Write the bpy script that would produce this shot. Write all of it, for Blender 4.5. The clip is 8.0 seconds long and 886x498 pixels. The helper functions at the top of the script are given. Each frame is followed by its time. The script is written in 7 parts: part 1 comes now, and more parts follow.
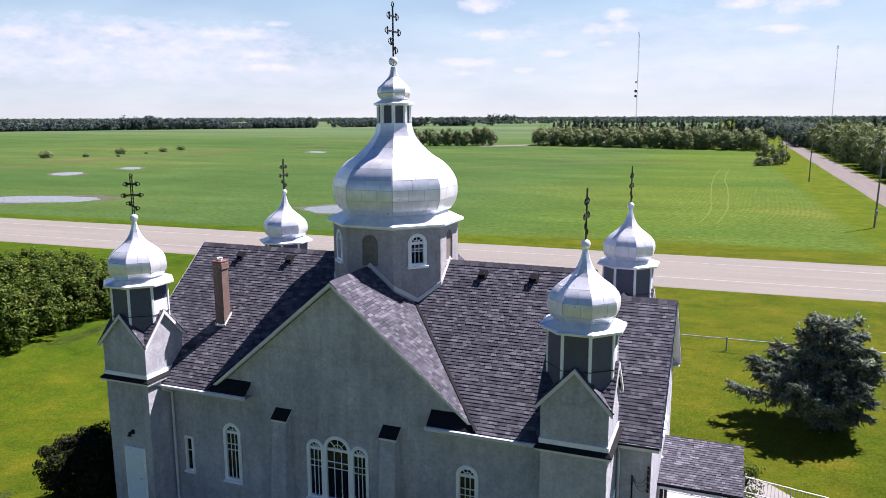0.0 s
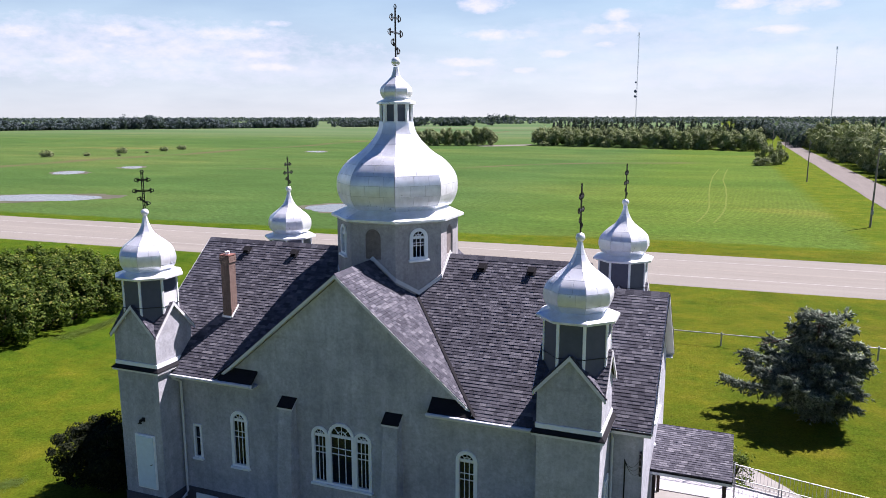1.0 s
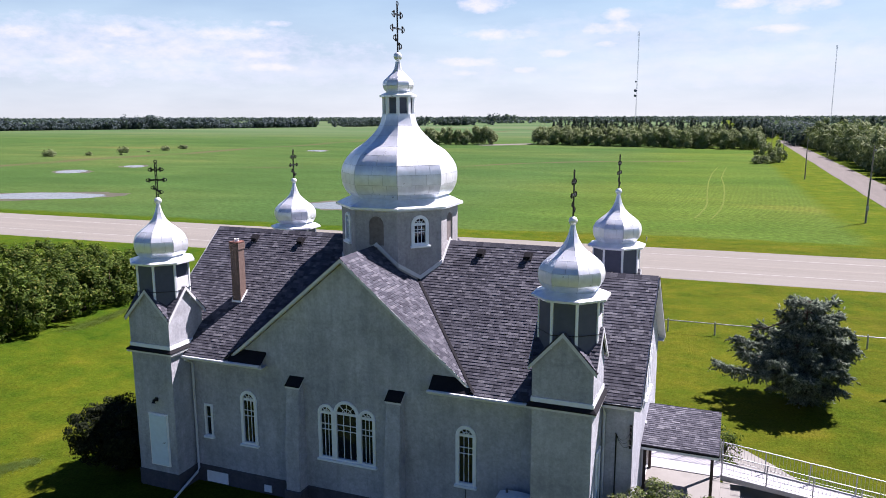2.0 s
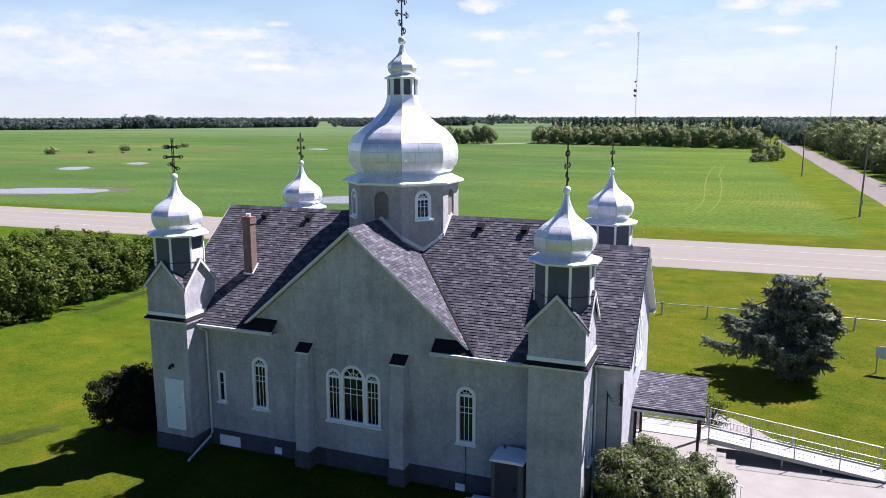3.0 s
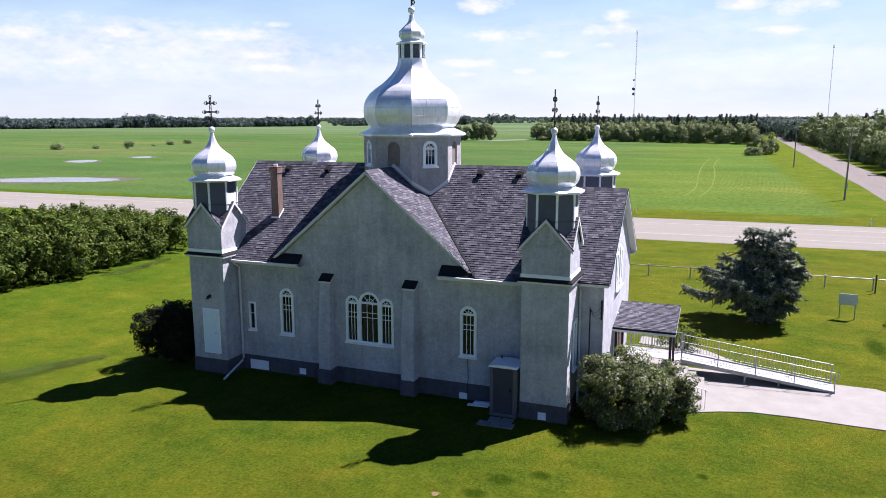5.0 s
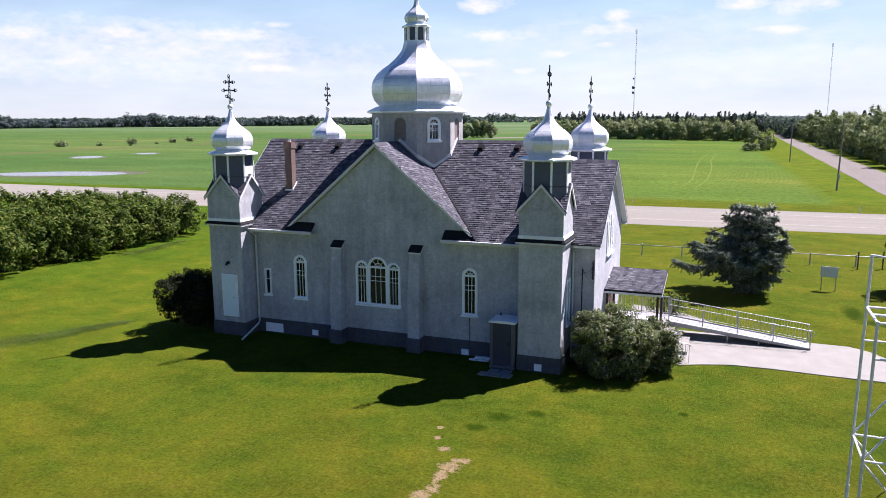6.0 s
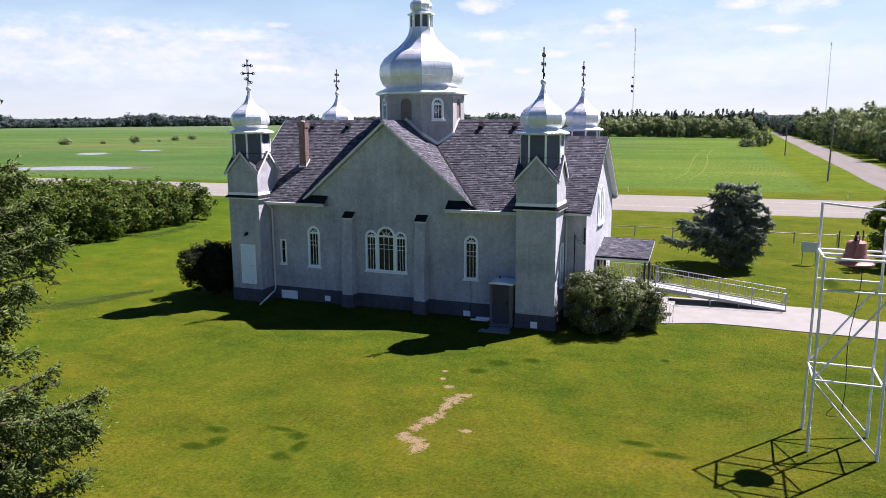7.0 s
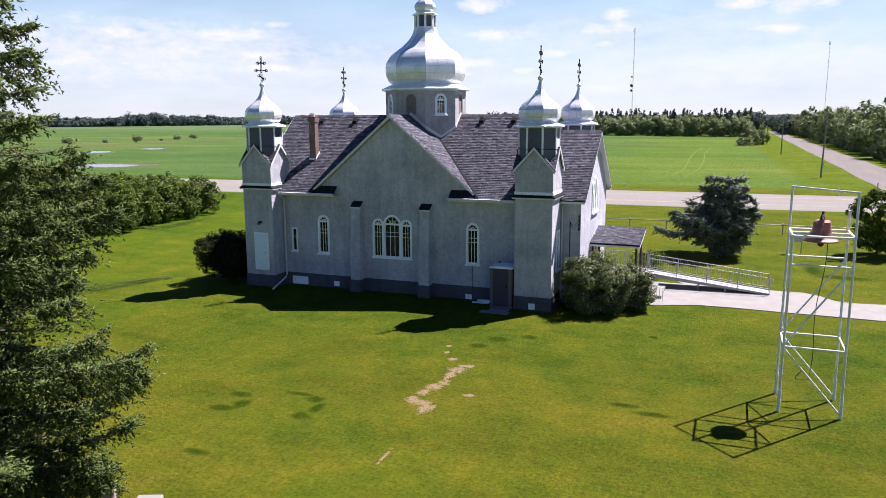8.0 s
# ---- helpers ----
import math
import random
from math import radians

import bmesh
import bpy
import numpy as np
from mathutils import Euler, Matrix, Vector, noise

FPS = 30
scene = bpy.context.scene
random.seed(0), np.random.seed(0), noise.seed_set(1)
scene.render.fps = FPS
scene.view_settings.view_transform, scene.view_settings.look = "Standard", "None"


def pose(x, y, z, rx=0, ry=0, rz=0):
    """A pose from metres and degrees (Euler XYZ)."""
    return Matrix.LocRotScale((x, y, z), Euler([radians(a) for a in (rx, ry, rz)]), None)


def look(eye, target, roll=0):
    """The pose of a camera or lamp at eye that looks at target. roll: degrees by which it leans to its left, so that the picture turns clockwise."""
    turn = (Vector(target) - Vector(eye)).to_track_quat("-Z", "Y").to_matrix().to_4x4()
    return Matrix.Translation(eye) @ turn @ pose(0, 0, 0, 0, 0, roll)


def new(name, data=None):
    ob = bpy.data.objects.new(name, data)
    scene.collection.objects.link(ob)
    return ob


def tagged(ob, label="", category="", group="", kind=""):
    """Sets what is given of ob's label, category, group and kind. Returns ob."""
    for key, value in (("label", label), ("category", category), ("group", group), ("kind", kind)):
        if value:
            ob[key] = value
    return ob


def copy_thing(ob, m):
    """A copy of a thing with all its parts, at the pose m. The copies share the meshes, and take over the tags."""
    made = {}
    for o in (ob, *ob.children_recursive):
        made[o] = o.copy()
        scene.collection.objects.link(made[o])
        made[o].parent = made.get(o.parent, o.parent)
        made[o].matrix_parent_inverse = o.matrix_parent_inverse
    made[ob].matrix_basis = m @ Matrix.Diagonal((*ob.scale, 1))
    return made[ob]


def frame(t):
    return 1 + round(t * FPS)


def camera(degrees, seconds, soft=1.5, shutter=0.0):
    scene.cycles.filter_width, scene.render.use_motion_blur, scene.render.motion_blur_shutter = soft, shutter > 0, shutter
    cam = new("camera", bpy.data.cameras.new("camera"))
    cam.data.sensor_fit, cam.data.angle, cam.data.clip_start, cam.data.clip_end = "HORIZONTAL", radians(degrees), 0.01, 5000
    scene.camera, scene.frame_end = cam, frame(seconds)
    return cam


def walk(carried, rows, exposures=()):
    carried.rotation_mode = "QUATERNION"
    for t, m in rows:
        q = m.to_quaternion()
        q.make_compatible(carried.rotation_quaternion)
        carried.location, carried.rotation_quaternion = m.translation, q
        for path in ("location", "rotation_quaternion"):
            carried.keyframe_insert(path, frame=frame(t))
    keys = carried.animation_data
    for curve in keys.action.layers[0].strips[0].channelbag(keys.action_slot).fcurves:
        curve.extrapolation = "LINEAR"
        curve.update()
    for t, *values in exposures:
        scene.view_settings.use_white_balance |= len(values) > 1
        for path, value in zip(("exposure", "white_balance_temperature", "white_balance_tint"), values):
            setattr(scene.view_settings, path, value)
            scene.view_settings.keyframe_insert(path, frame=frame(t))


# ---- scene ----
cam = camera(61.9, 8.0, soft=0.9)
PATH = [
    (0, (10.83, -23.114, 13.775), (10.111, -21.281, 13.422), -0.2),
    (0.5, (10.979, -23.492, 13.774), (10.26, -21.659, 13.421), -0.1),
    (1, (11.117, -23.923, 13.728), (10.399, -22.09, 13.375), -0.1),
    (1.5, (11.325, -24.43, 13.667), (10.606, -22.598, 13.313), -0.2),
    (3, (12.076, -26.54, 12.728), (11.357, -24.707, 12.376), -0.1),
    (3.5, (12.373, -27.418, 12.324), (11.655, -25.585, 11.972), -0.1),
    (4, (12.726, -28.39, 11.918), (12.007, -26.557, 11.566), -0.1),
    (4.5, (13.054, -29.436, 11.497), (12.336, -27.603, 11.146), -0.1),
    (6, (14.192, -32.898, 10.034), (13.473, -31.065, 9.683), -0.2),
    (6.5, (14.617, -34.191, 9.556), (13.898, -32.359, 9.203), -0.2),
    (7, (15.078, -35.605, 9.102), (14.359, -33.772, 8.751), -0.3),
    (7.5, (15.527, -36.937, 8.847), (14.807, -35.104, 8.495), -0.3),
    (8, (15.709, -37.686, 8.855), (14.991, -35.853, 8.503), -0.3),
]
walk(cam, [(t, look(eye, target, roll)) for t, eye, target, roll in PATH], [(t, stops, kelvin, 29) for t, stops, kelvin in ((0.0, 1.44, 5850), (1.5, 1.43, 5820), (3.0, 1.51, 5760), (4.0, 1.57, 5740), (4.5, 1.57, 5740), (6.0, 1.55, 5800), (7.0, 1.53, 5850), (8.0, 1.53, 5850))])

# ---- light ----
SUN_ELEVATION, SUN_AZIMUTH = radians(54.5), radians(37.1)
sun_data = bpy.data.lights.new("sun", "SUN")
sun_data.energy, sun_data.angle, sun_data.color = 5.0, radians(0.53), (1.0, 0.918, 0.775)
sun = new("sun", sun_data)
sun_way = Vector((math.sin(SUN_AZIMUTH) * math.cos(SUN_ELEVATION), math.cos(SUN_AZIMUTH) * math.cos(SUN_ELEVATION), math.sin(SUN_ELEVATION)))
sun.matrix_world = look(sun_way * 60, (0, 0, 0))

world = bpy.data.worlds.new("sky")
scene.world = world
world.use_nodes = True
wt = world.node_tree
wt.nodes.clear()


def wnode(kind, **values):
    n = wt.nodes.new(kind)
    for key, value in values.items():
        n.inputs[int(key[1:])].default_value = value
    return n


def wmath(op, a, b=None, clamp=False):
    n = wt.nodes.new("ShaderNodeMath")
    n.operation, n.use_clamp = op, clamp
    for i, v in enumerate((a, b)):
        if v is None:
            continue
        if isinstance(v, (int, float)):
            n.inputs[i].default_value = v
        else:
            wt.links.new(v, n.inputs[i])
    return n.outputs[0]


sky = wt.nodes.new("ShaderNodeTexSky")
sky.sky_type, sky.sun_disc = "NISHITA", False
sky.sun_elevation, sky.sun_rotation = SUN_ELEVATION, SUN_AZIMUTH
sky.air_density, sky.dust_density, sky.ozone_density = 1.0, 0.4, 2.5
coord = wt.nodes.new("ShaderNodeTexCoord")
axes = wt.nodes.new("ShaderNodeSeparateXYZ")
wt.links.new(coord.outputs["Generated"], axes.inputs[0])
azimuth = wmath("ARCTAN2", axes.outputs[0], axes.outputs[1])
elevation = wmath("ARCSINE", axes.outputs[2])
# small fair-weather clouds: azimuth, elevation, half width, half height (radians)
CLOUDS = [(-0.880, 0.096, 0.060, 0.011), (-0.771, 0.101, 0.053, 0.010), (-0.769, 0.085, 0.050, 0.006), (-0.648, 0.102, 0.072, 0.012),
          (-0.610, 0.079, 0.044, 0.008), (-0.580, 0.116, 0.021, 0.004), (-0.841, 0.066, 0.031, 0.007), (-0.769, 0.066, 0.018, 0.005),
          (-0.596, 0.063, 0.040, 0.007), (-0.319, 0.141, 0.041, 0.012), (-0.299, 0.104, 0.056, 0.008), (-0.154, 0.110, 0.046, 0.010),
          (-0.154, 0.126, 0.021, 0.010), (-0.343, 0.070, 0.046, 0.007), (-0.343, 0.056, 0.021, 0.005), (-0.226, 0.080, 0.025, 0.006),
          (-0.267, 0.060, 0.019, 0.005), (-0.163, 0.090, 0.018, 0.005), (-0.002, 0.134, 0.036, 0.008), (0.064, 0.128, 0.038, 0.012), (0.040, 0.102, 0.042, 0.006)]
# faint wide sheets of cloud, with their strength
SHEETS = [(-0.76, 0.080, 0.30, 0.040, 0.55), (-0.10, 0.100, 0.24, 0.034, 0.25), (-0.55, 0.060, 0.34, 0.024, 0.30), (0.05, 0.06, 0.3, 0.03, 0.30)]
puff = wnode("ShaderNodeTexNoise", i2=30.0, i3=7.0, i4=0.62)
squash = wt.nodes.new("ShaderNodeVectorMath")
squash.operation = "MULTIPLY"
squash.inputs[1].default_value = (1, 1, 2.2)
wt.links.new(coord.outputs["Generated"], squash.inputs[0])
wt.links.new(squash.outputs[0], puff.inputs[0])
ragged = wmath("MULTIPLY", wmath("SUBTRACT", puff.outputs[0], 0.5), 3.6)
cover = None
for ca, ce, ra, re_, strong in [(*c, 0.75) for c in CLOUDS] + SHEETS:
    da = wmath("DIVIDE", wmath("SUBTRACT", azimuth, ca), ra)
    de = wmath("DIVIDE", wmath("SUBTRACT", elevation, ce), re_)
    near = wmath("SUBTRACT", 1.0, wmath("ADD", wmath("MULTIPLY", da, da), wmath("MULTIPLY", de, de)))
    one = wmath("MULTIPLY", wmath("ADD", near, ragged), strong, True)
    cover = one if cover is None else wmath("MAXIMUM", cover, one)
thin = wnode("ShaderNodeTexNoise", i2=4.0, i3=6.0, i4=0.55)
flat = wt.nodes.new("ShaderNodeVectorMath")
flat.operation = "MULTIPLY"
flat.inputs[1].default_value = (1, 1, 5.0)
wt.links.new(coord.outputs["Generated"], flat.inputs[0])
wt.links.new(flat.outputs[0], thin.inputs[0])
# haze: thick at the horizon and towards the sun, thinning out upwards, a little uneven
height = wmath("ABSOLUTE", elevation)
thick = wmath("DIVIDE", height, 0.26)
sunward = wmath("COSINE", wmath("SUBTRACT", azimuth, SUN_AZIMUTH))
toward = wmath("ADD", wmath("ADD", wmath("MULTIPLY", wmath("MAXIMUM", sunward, 0.0), 0.12), wmath("MULTIPLY", wmath("MINIMUM", sunward, 0.0), 0.6)), 0.87)
low = wmath("MULTIPLY", wmath("POWER", 2.718, wmath("MULTIPLY", wmath("MULTIPLY", thick, thick), -1.0)), toward)
veil = wmath("ADD", wmath("MULTIPLY", low, 0.96), wmath("MULTIPLY", wmath("MULTIPLY", wmath("SUBTRACT", thin.outputs[0], 0.5), 0.6), low), True)
CLOUD_WHITE, VEIL_WHITE, VEIL_BLUE = (21.4, 21.2, 20.8, 1), (19.6, 20.2, 17.6, 1), (15.4, 21.1, 20.6, 1)
mix_veil = wt.nodes.new("ShaderNodeMixRGB")
tint_veil = wt.nodes.new("ShaderNodeMixRGB")
tint_veil.inputs[1].default_value, tint_veil.inputs[2].default_value = VEIL_WHITE, VEIL_BLUE
wt.links.new(wmath("DIVIDE", height, 0.17, True), tint_veil.inputs[0])
wt.links.new(tint_veil.outputs[0], mix_veil.inputs[2])
wt.links.new(veil, mix_veil.inputs[0])
deep = wt.nodes.new("ShaderNodeMixRGB")     # a deep clear blue overhead
deep.blend_type, deep.inputs[0].default_value, deep.inputs[2].default_value = "MULTIPLY", 1.0, (0.31, 0.80, 1.36, 1)
wt.links.new(sky.outputs[0], deep.inputs[1])
wt.links.new(deep.outputs[0], mix_veil.inputs[1])
mix_cloud = wt.nodes.new("ShaderNodeMixRGB")
mix_cloud.inputs[2].default_value = CLOUD_WHITE
wt.links.new(wmath("MULTIPLY", cover, 0.85), mix_cloud.inputs[0])
wt.links.new(mix_veil.outputs[0], mix_cloud.inputs[1])
backing = wnode("ShaderNodeBackground", i1=0.0170)
wt.links.new(mix_cloud.outputs[0], backing.inputs[0])
sky_out = wt.nodes.new("ShaderNodeOutputWorld")
wt.links.new(backing.outputs[0], sky_out.inputs[0])

# ---- materials ----


class Nodes:
    """A node material with one principled shader, and short ways to its nodes."""

    def __init__(self, name, rough=0.8, metal=0.0, spec=0.4):
        self.mat = bpy.data.materials.new(name)
        self.mat.use_nodes = True
        self.t = self.mat.node_tree
        self.p = self.t.nodes["Principled BSDF"]
        self.out = self.t.nodes["Material Output"]
        self.p.inputs["Roughness"].default_value = rough
        self.p.inputs["Metallic"].default_value = metal
        self.p.inputs["Specular IOR Level"].default_value = spec
        self.geo = self.t.nodes.new("ShaderNodeNewGeometry")
        self.info = self.t.nodes.new("ShaderNodeObjectInfo")
        self.where = self.geo.outputs["Position"]

    def put(self, value, socket):
        if isinstance(value, bpy.types.NodeSocket):
            self.t.links.new(value, socket)
        elif isinstance(value, (tuple, list)):
            socket.default_value = (*value, 1) if len(value) == 3 and socket.type == "RGBA" else value
        else:
            socket.default_value = value

    def math(self, op, a, b=0.0, clamp=False):
        n = self.t.nodes.new("ShaderNodeMath")
        n.operation, n.use_clamp = op, clamp
        self.put(a, n.inputs[0])
        self.put(b, n.inputs[1])
        return n.outputs[0]

    def scaled(self, factor, source=None):
        n = self.t.nodes.new("ShaderNodeVectorMath")
        n.operation = "MULTIPLY"
        self.put(source or self.where, n.inputs[0])
        n.inputs[1].default_value = factor
        return n.outputs[0]

    def noise(self, scale, detail=4.0, rough=0.55, source=None):
        n = self.t.nodes.new("ShaderNodeTexNoise")
        n.inputs["Scale"].default_value, n.inputs["Detail"].default_value, n.inputs["Roughness"].default_value = scale, detail, rough
        self.put(source or self.where, n.inputs["Vector"])
        return n.outputs[0]

    def ramp(self, value, *stops):
        n = self.t.nodes.new("ShaderNodeValToRGB")
        e = n.color_ramp.elements
        while len(e) < len(stops):
            e.new(0.5)
        for k, (at, c) in enumerate(stops):
            e[k].position = at
            e[k].color = (*c, 1) if isinstance(c, tuple) else (c, c, c, 1)
        self.put(value, n.inputs[0])
        return n.outputs[0]

    def mix(self, amount, a, b, how="MIX"):
        n = self.t.nodes.new("ShaderNodeMixRGB")
        n.blend_type = how
        self.put(amount, n.inputs[0])
        self.put(a, n.inputs[1])
        self.put(b, n.inputs[2])
        return n.outputs[0]

    def bump(self, height, strength, distance):
        n = self.t.nodes.new("ShaderNodeBump")
        n.inputs["Strength"].default_value, n.inputs["Distance"].default_value = strength, distance
        self.put(height, n.inputs["Height"])
        self.put(n.outputs[0], self.p.inputs["Normal"])

    def colour(self, value):
        self.put(value, self.p.inputs["Base Color"])
        return self

    def axis(self, k):
        n = self.t.nodes.new("ShaderNodeSeparateXYZ")
        self.put(self.where, n.inputs[0])
        return n.outputs[k]


def plain(name, c, rough=0.6, metal=0.0, vary=0.15, scale=6.0, grain=90.0, bump=0.0, spec=0.4):
    """A painted or bare surface with soft stains and fine grain."""
    n = Nodes(name, rough, metal, spec)
    dark = tuple(v * (1 - vary) for v in c)
    light = tuple(min(1.0, v * (1 + vary * 0.6)) for v in c)
    blend = n.math("ADD", n.math("MULTIPLY", n.noise(scale, 5, 0.6), 0.7), n.math("MULTIPLY", n.noise(grain, 2), 0.3))
    n.colour(n.ramp(blend, (0.32, dark), (0.68, light)))
    if bump:
        n.bump(n.noise(grain, 3), bump, 0.01)
    return n.mat


def stucco(name, light, dark):
    n = Nodes(name, 0.92, 0.0, 0.2)
    cloud = n.noise(0.55, 6, 0.62)
    streak = n.noise(1.0, 5, 0.6, n.scaled((3.2, 3.2, 0.35)))
    blotch = n.noise(4.5, 5, 0.7)
    both = n.math("ADD", n.math("ADD", n.math("MULTIPLY", cloud, 0.45), n.math("MULTIPLY", streak, 0.25)), n.math("MULTIPLY", blotch, 0.30))
    base = n.ramp(both, (0.39, dark), (0.60, light))
    speck = n.math("ADD", n.math("MULTIPLY", n.noise(48.0, 3, 0.7), 0.5), n.math("MULTIPLY", n.noise(11.0, 4, 0.7), 0.5))
    base = n.mix(n.math("MULTIPLY", n.ramp(speck, (0.40, 1.0), (0.58, 0.0)), 0.42), base, tuple(v * 0.55 for v in dark))
    # brownish smears along a day's joint, and thin dark runs below it
    z = n.axis(2)
    joint = n.math("SUBTRACT", 1.0, n.math("DIVIDE", n.math("ABSOLUTE", n.math("SUBTRACT", n.math("ADD", z, n.math("MULTIPLY", n.noise(0.7, 3), 0.5)), 6.85)), 0.16), True)
    smear = n.math("MULTIPLY", joint, n.ramp(n.noise(1.0, 5, 0.7, n.scaled((0.9, 0.9, 5.0))), (0.46, 0.0), (0.62, 1.0)))
    runs = n.ramp(n.noise(1.0, 4, 0.65, n.scaled((7.0, 7.0, 0.5))), (0.60, 0.0), (0.72, 1.0))
    runs = n.math("MULTIPLY", runs, n.ramp(n.noise(0.9, 3), (0.48, 0.0), (0.60, 1.0)))
    n.colour(n.mix(n.math("MULTIPLY", n.math("MAXIMUM", smear, runs), 0.38), base, tuple(v * k for v, k in zip(dark, (0.62, 0.55, 0.50)))))
    n.bump(n.math("ADD", n.noise(42.0, 4, 0.7), n.math("MULTIPLY", n.noise(3.0, 3), 0.7)), 0.55, 0.02)
    return n.mat


def shingle_material(name, chance):
    n = Nodes(name, 0.95, 0.0, 0.15)
    pick = n.geo.outputs["Random Per Island"] if chance == "island" else n.info.outputs["Random"]
    base = n.ramp(pick, (0.0, (0.052, 0.053, 0.068)), (0.3, (0.070, 0.071, 0.089)), (0.6, (0.089, 0.090, 0.110)), (0.85, (0.117, 0.118, 0.140)), (1.0, (0.160, 0.160, 0.182)))
    wash = n.ramp(n.noise(0.5, 5, 0.6), (0.3, 0.78), (0.7, 1.12))
    grit = n.ramp(n.noise(140.0, 2, 0.6), (0.35, 0.6), (0.65, 1.25))
    n.colour(n.mix(1.0, n.mix(1.0, base, wash, "MULTIPLY"), grit, "MULTIPLY"))
    n.bump(n.noise(160.0, 2), 0.5, 0.006)
    return n.mat


def sheet_metal(name):
    n = Nodes(name, 0.4, 0.36, 0.5)
    tone = n.ramp(n.info.outputs["Random"], (0.0, (0.80, 0.845, 0.91)), (0.5, (0.84, 0.88, 0.935)), (1.0, (0.88, 0.91, 0.95)))
    stain = n.ramp(n.noise(2.2, 6, 0.65), (0.32, 0.80), (0.62, 1.0))
    n.colour(n.mix(1.0, tone, stain, "MULTIPLY"))
    n.put(n.ramp(n.noise(3.5, 5, 0.6), (0.3, 0.27), (0.7, 0.42)), n.p.inputs["Roughness"])
    n.bump(n.noise(2.6, 3), 0.25, 0.03)
    return n.mat


def leaves(name, *stops, gloss=0.75, through_light=0.35):
    n = Nodes(name, gloss, 0.0, 0.12)
    tint = n.ramp(n.geo.outputs["Random Per Island"], *stops)
    patch = n.ramp(n.noise(0.8, 3), (0.35, 0.75), (0.65, 1.15))
    col = n.mix(1.0, tint, patch, "MULTIPLY")
    n.colour(col)
    lucent = n.t.nodes.new("ShaderNodeBsdfTranslucent")
    n.put(n.mix(1.0, col, (1.0, 1.1, 0.55), "MULTIPLY"), lucent.inputs[0])
    blend = n.t.nodes.new("ShaderNodeMixShader")
    blend.inputs[0].default_value = through_light
    n.put(n.p.outputs[0], blend.inputs[1])
    n.put(lucent.outputs[0], blend.inputs[2])
    n.put(blend.outputs[0], n.out.inputs[0])
    return n.mat


def glazing(name):
    n = Nodes(name, 0.04, 0.0, 0.5)
    n.colour((0.015, 0.02, 0.032))
    clear = n.t.nodes.new("ShaderNodeBsdfTransparent")
    clear.inputs[0].default_value = (0.45, 0.5, 0.55, 1)
    blend = n.t.nodes.new("ShaderNodeMixShader")
    blend.inputs[0].default_value = 0.35
    n.put(n.p.outputs[0], blend.inputs[1])
    n.put(clear.outputs[0], blend.inputs[2])
    n.put(blend.outputs[0], n.out.inputs[0])
    return n.mat


# spots on the lawn: middle and half widths in metres
LUSH = [(1.35, -19.95, 0.50, 0.30), (1.75, -19.5, 0.30, 0.45), (1.25, -18.8, 0.50, 0.25), (3.0, -18.1, 0.60, 0.16), (3.75, -18.35, 0.35, 0.30), (4.15, -18.95, 0.24, 0.55),
        (4.0, -19.65, 0.35, 0.35), (13.0, -15.4, 0.60, 0.22), (13.9, -15.85, 0.75, 0.22), (2.66, -22.74, 0.45, 0.22), (7.3, -10.1, 0.60, 0.45), (6.8, -11.2, 0.5, 0.35), (8.4, -9.4, 0.40, 0.35), (13.1, -7.7, 0.22, 0.25),
        (20.4, 9.2, 0.6, 2.0), (21.6, 7.4, 1.6, 0.7)]
WORN = [(7.32, -17.8, 0.22, 0.40), (6.95, -17.4, 0.42, 0.18), (6.6, -17.2, 0.20, 0.20), (6.72, -16.55, 0.16, 0.30), (6.88, -15.95, 0.24, 0.26), (7.05, -15.5, 0.20, 0.22),
        (6.95, -14.7, 0.18, 0.42), (7.0, -14.15, 0.30, 0.30), (7.22, -13.65, 0.26, 0.16), (6.45, -13.1, 0.18, 0.16), (5.95, -12.4, 0.13, 0.12), (5.73, -11.65, 0.10, 0.12), (8.2, -16.3, 0.18, 0.12), (7.55, -21.2, 0.05, 0.40)]


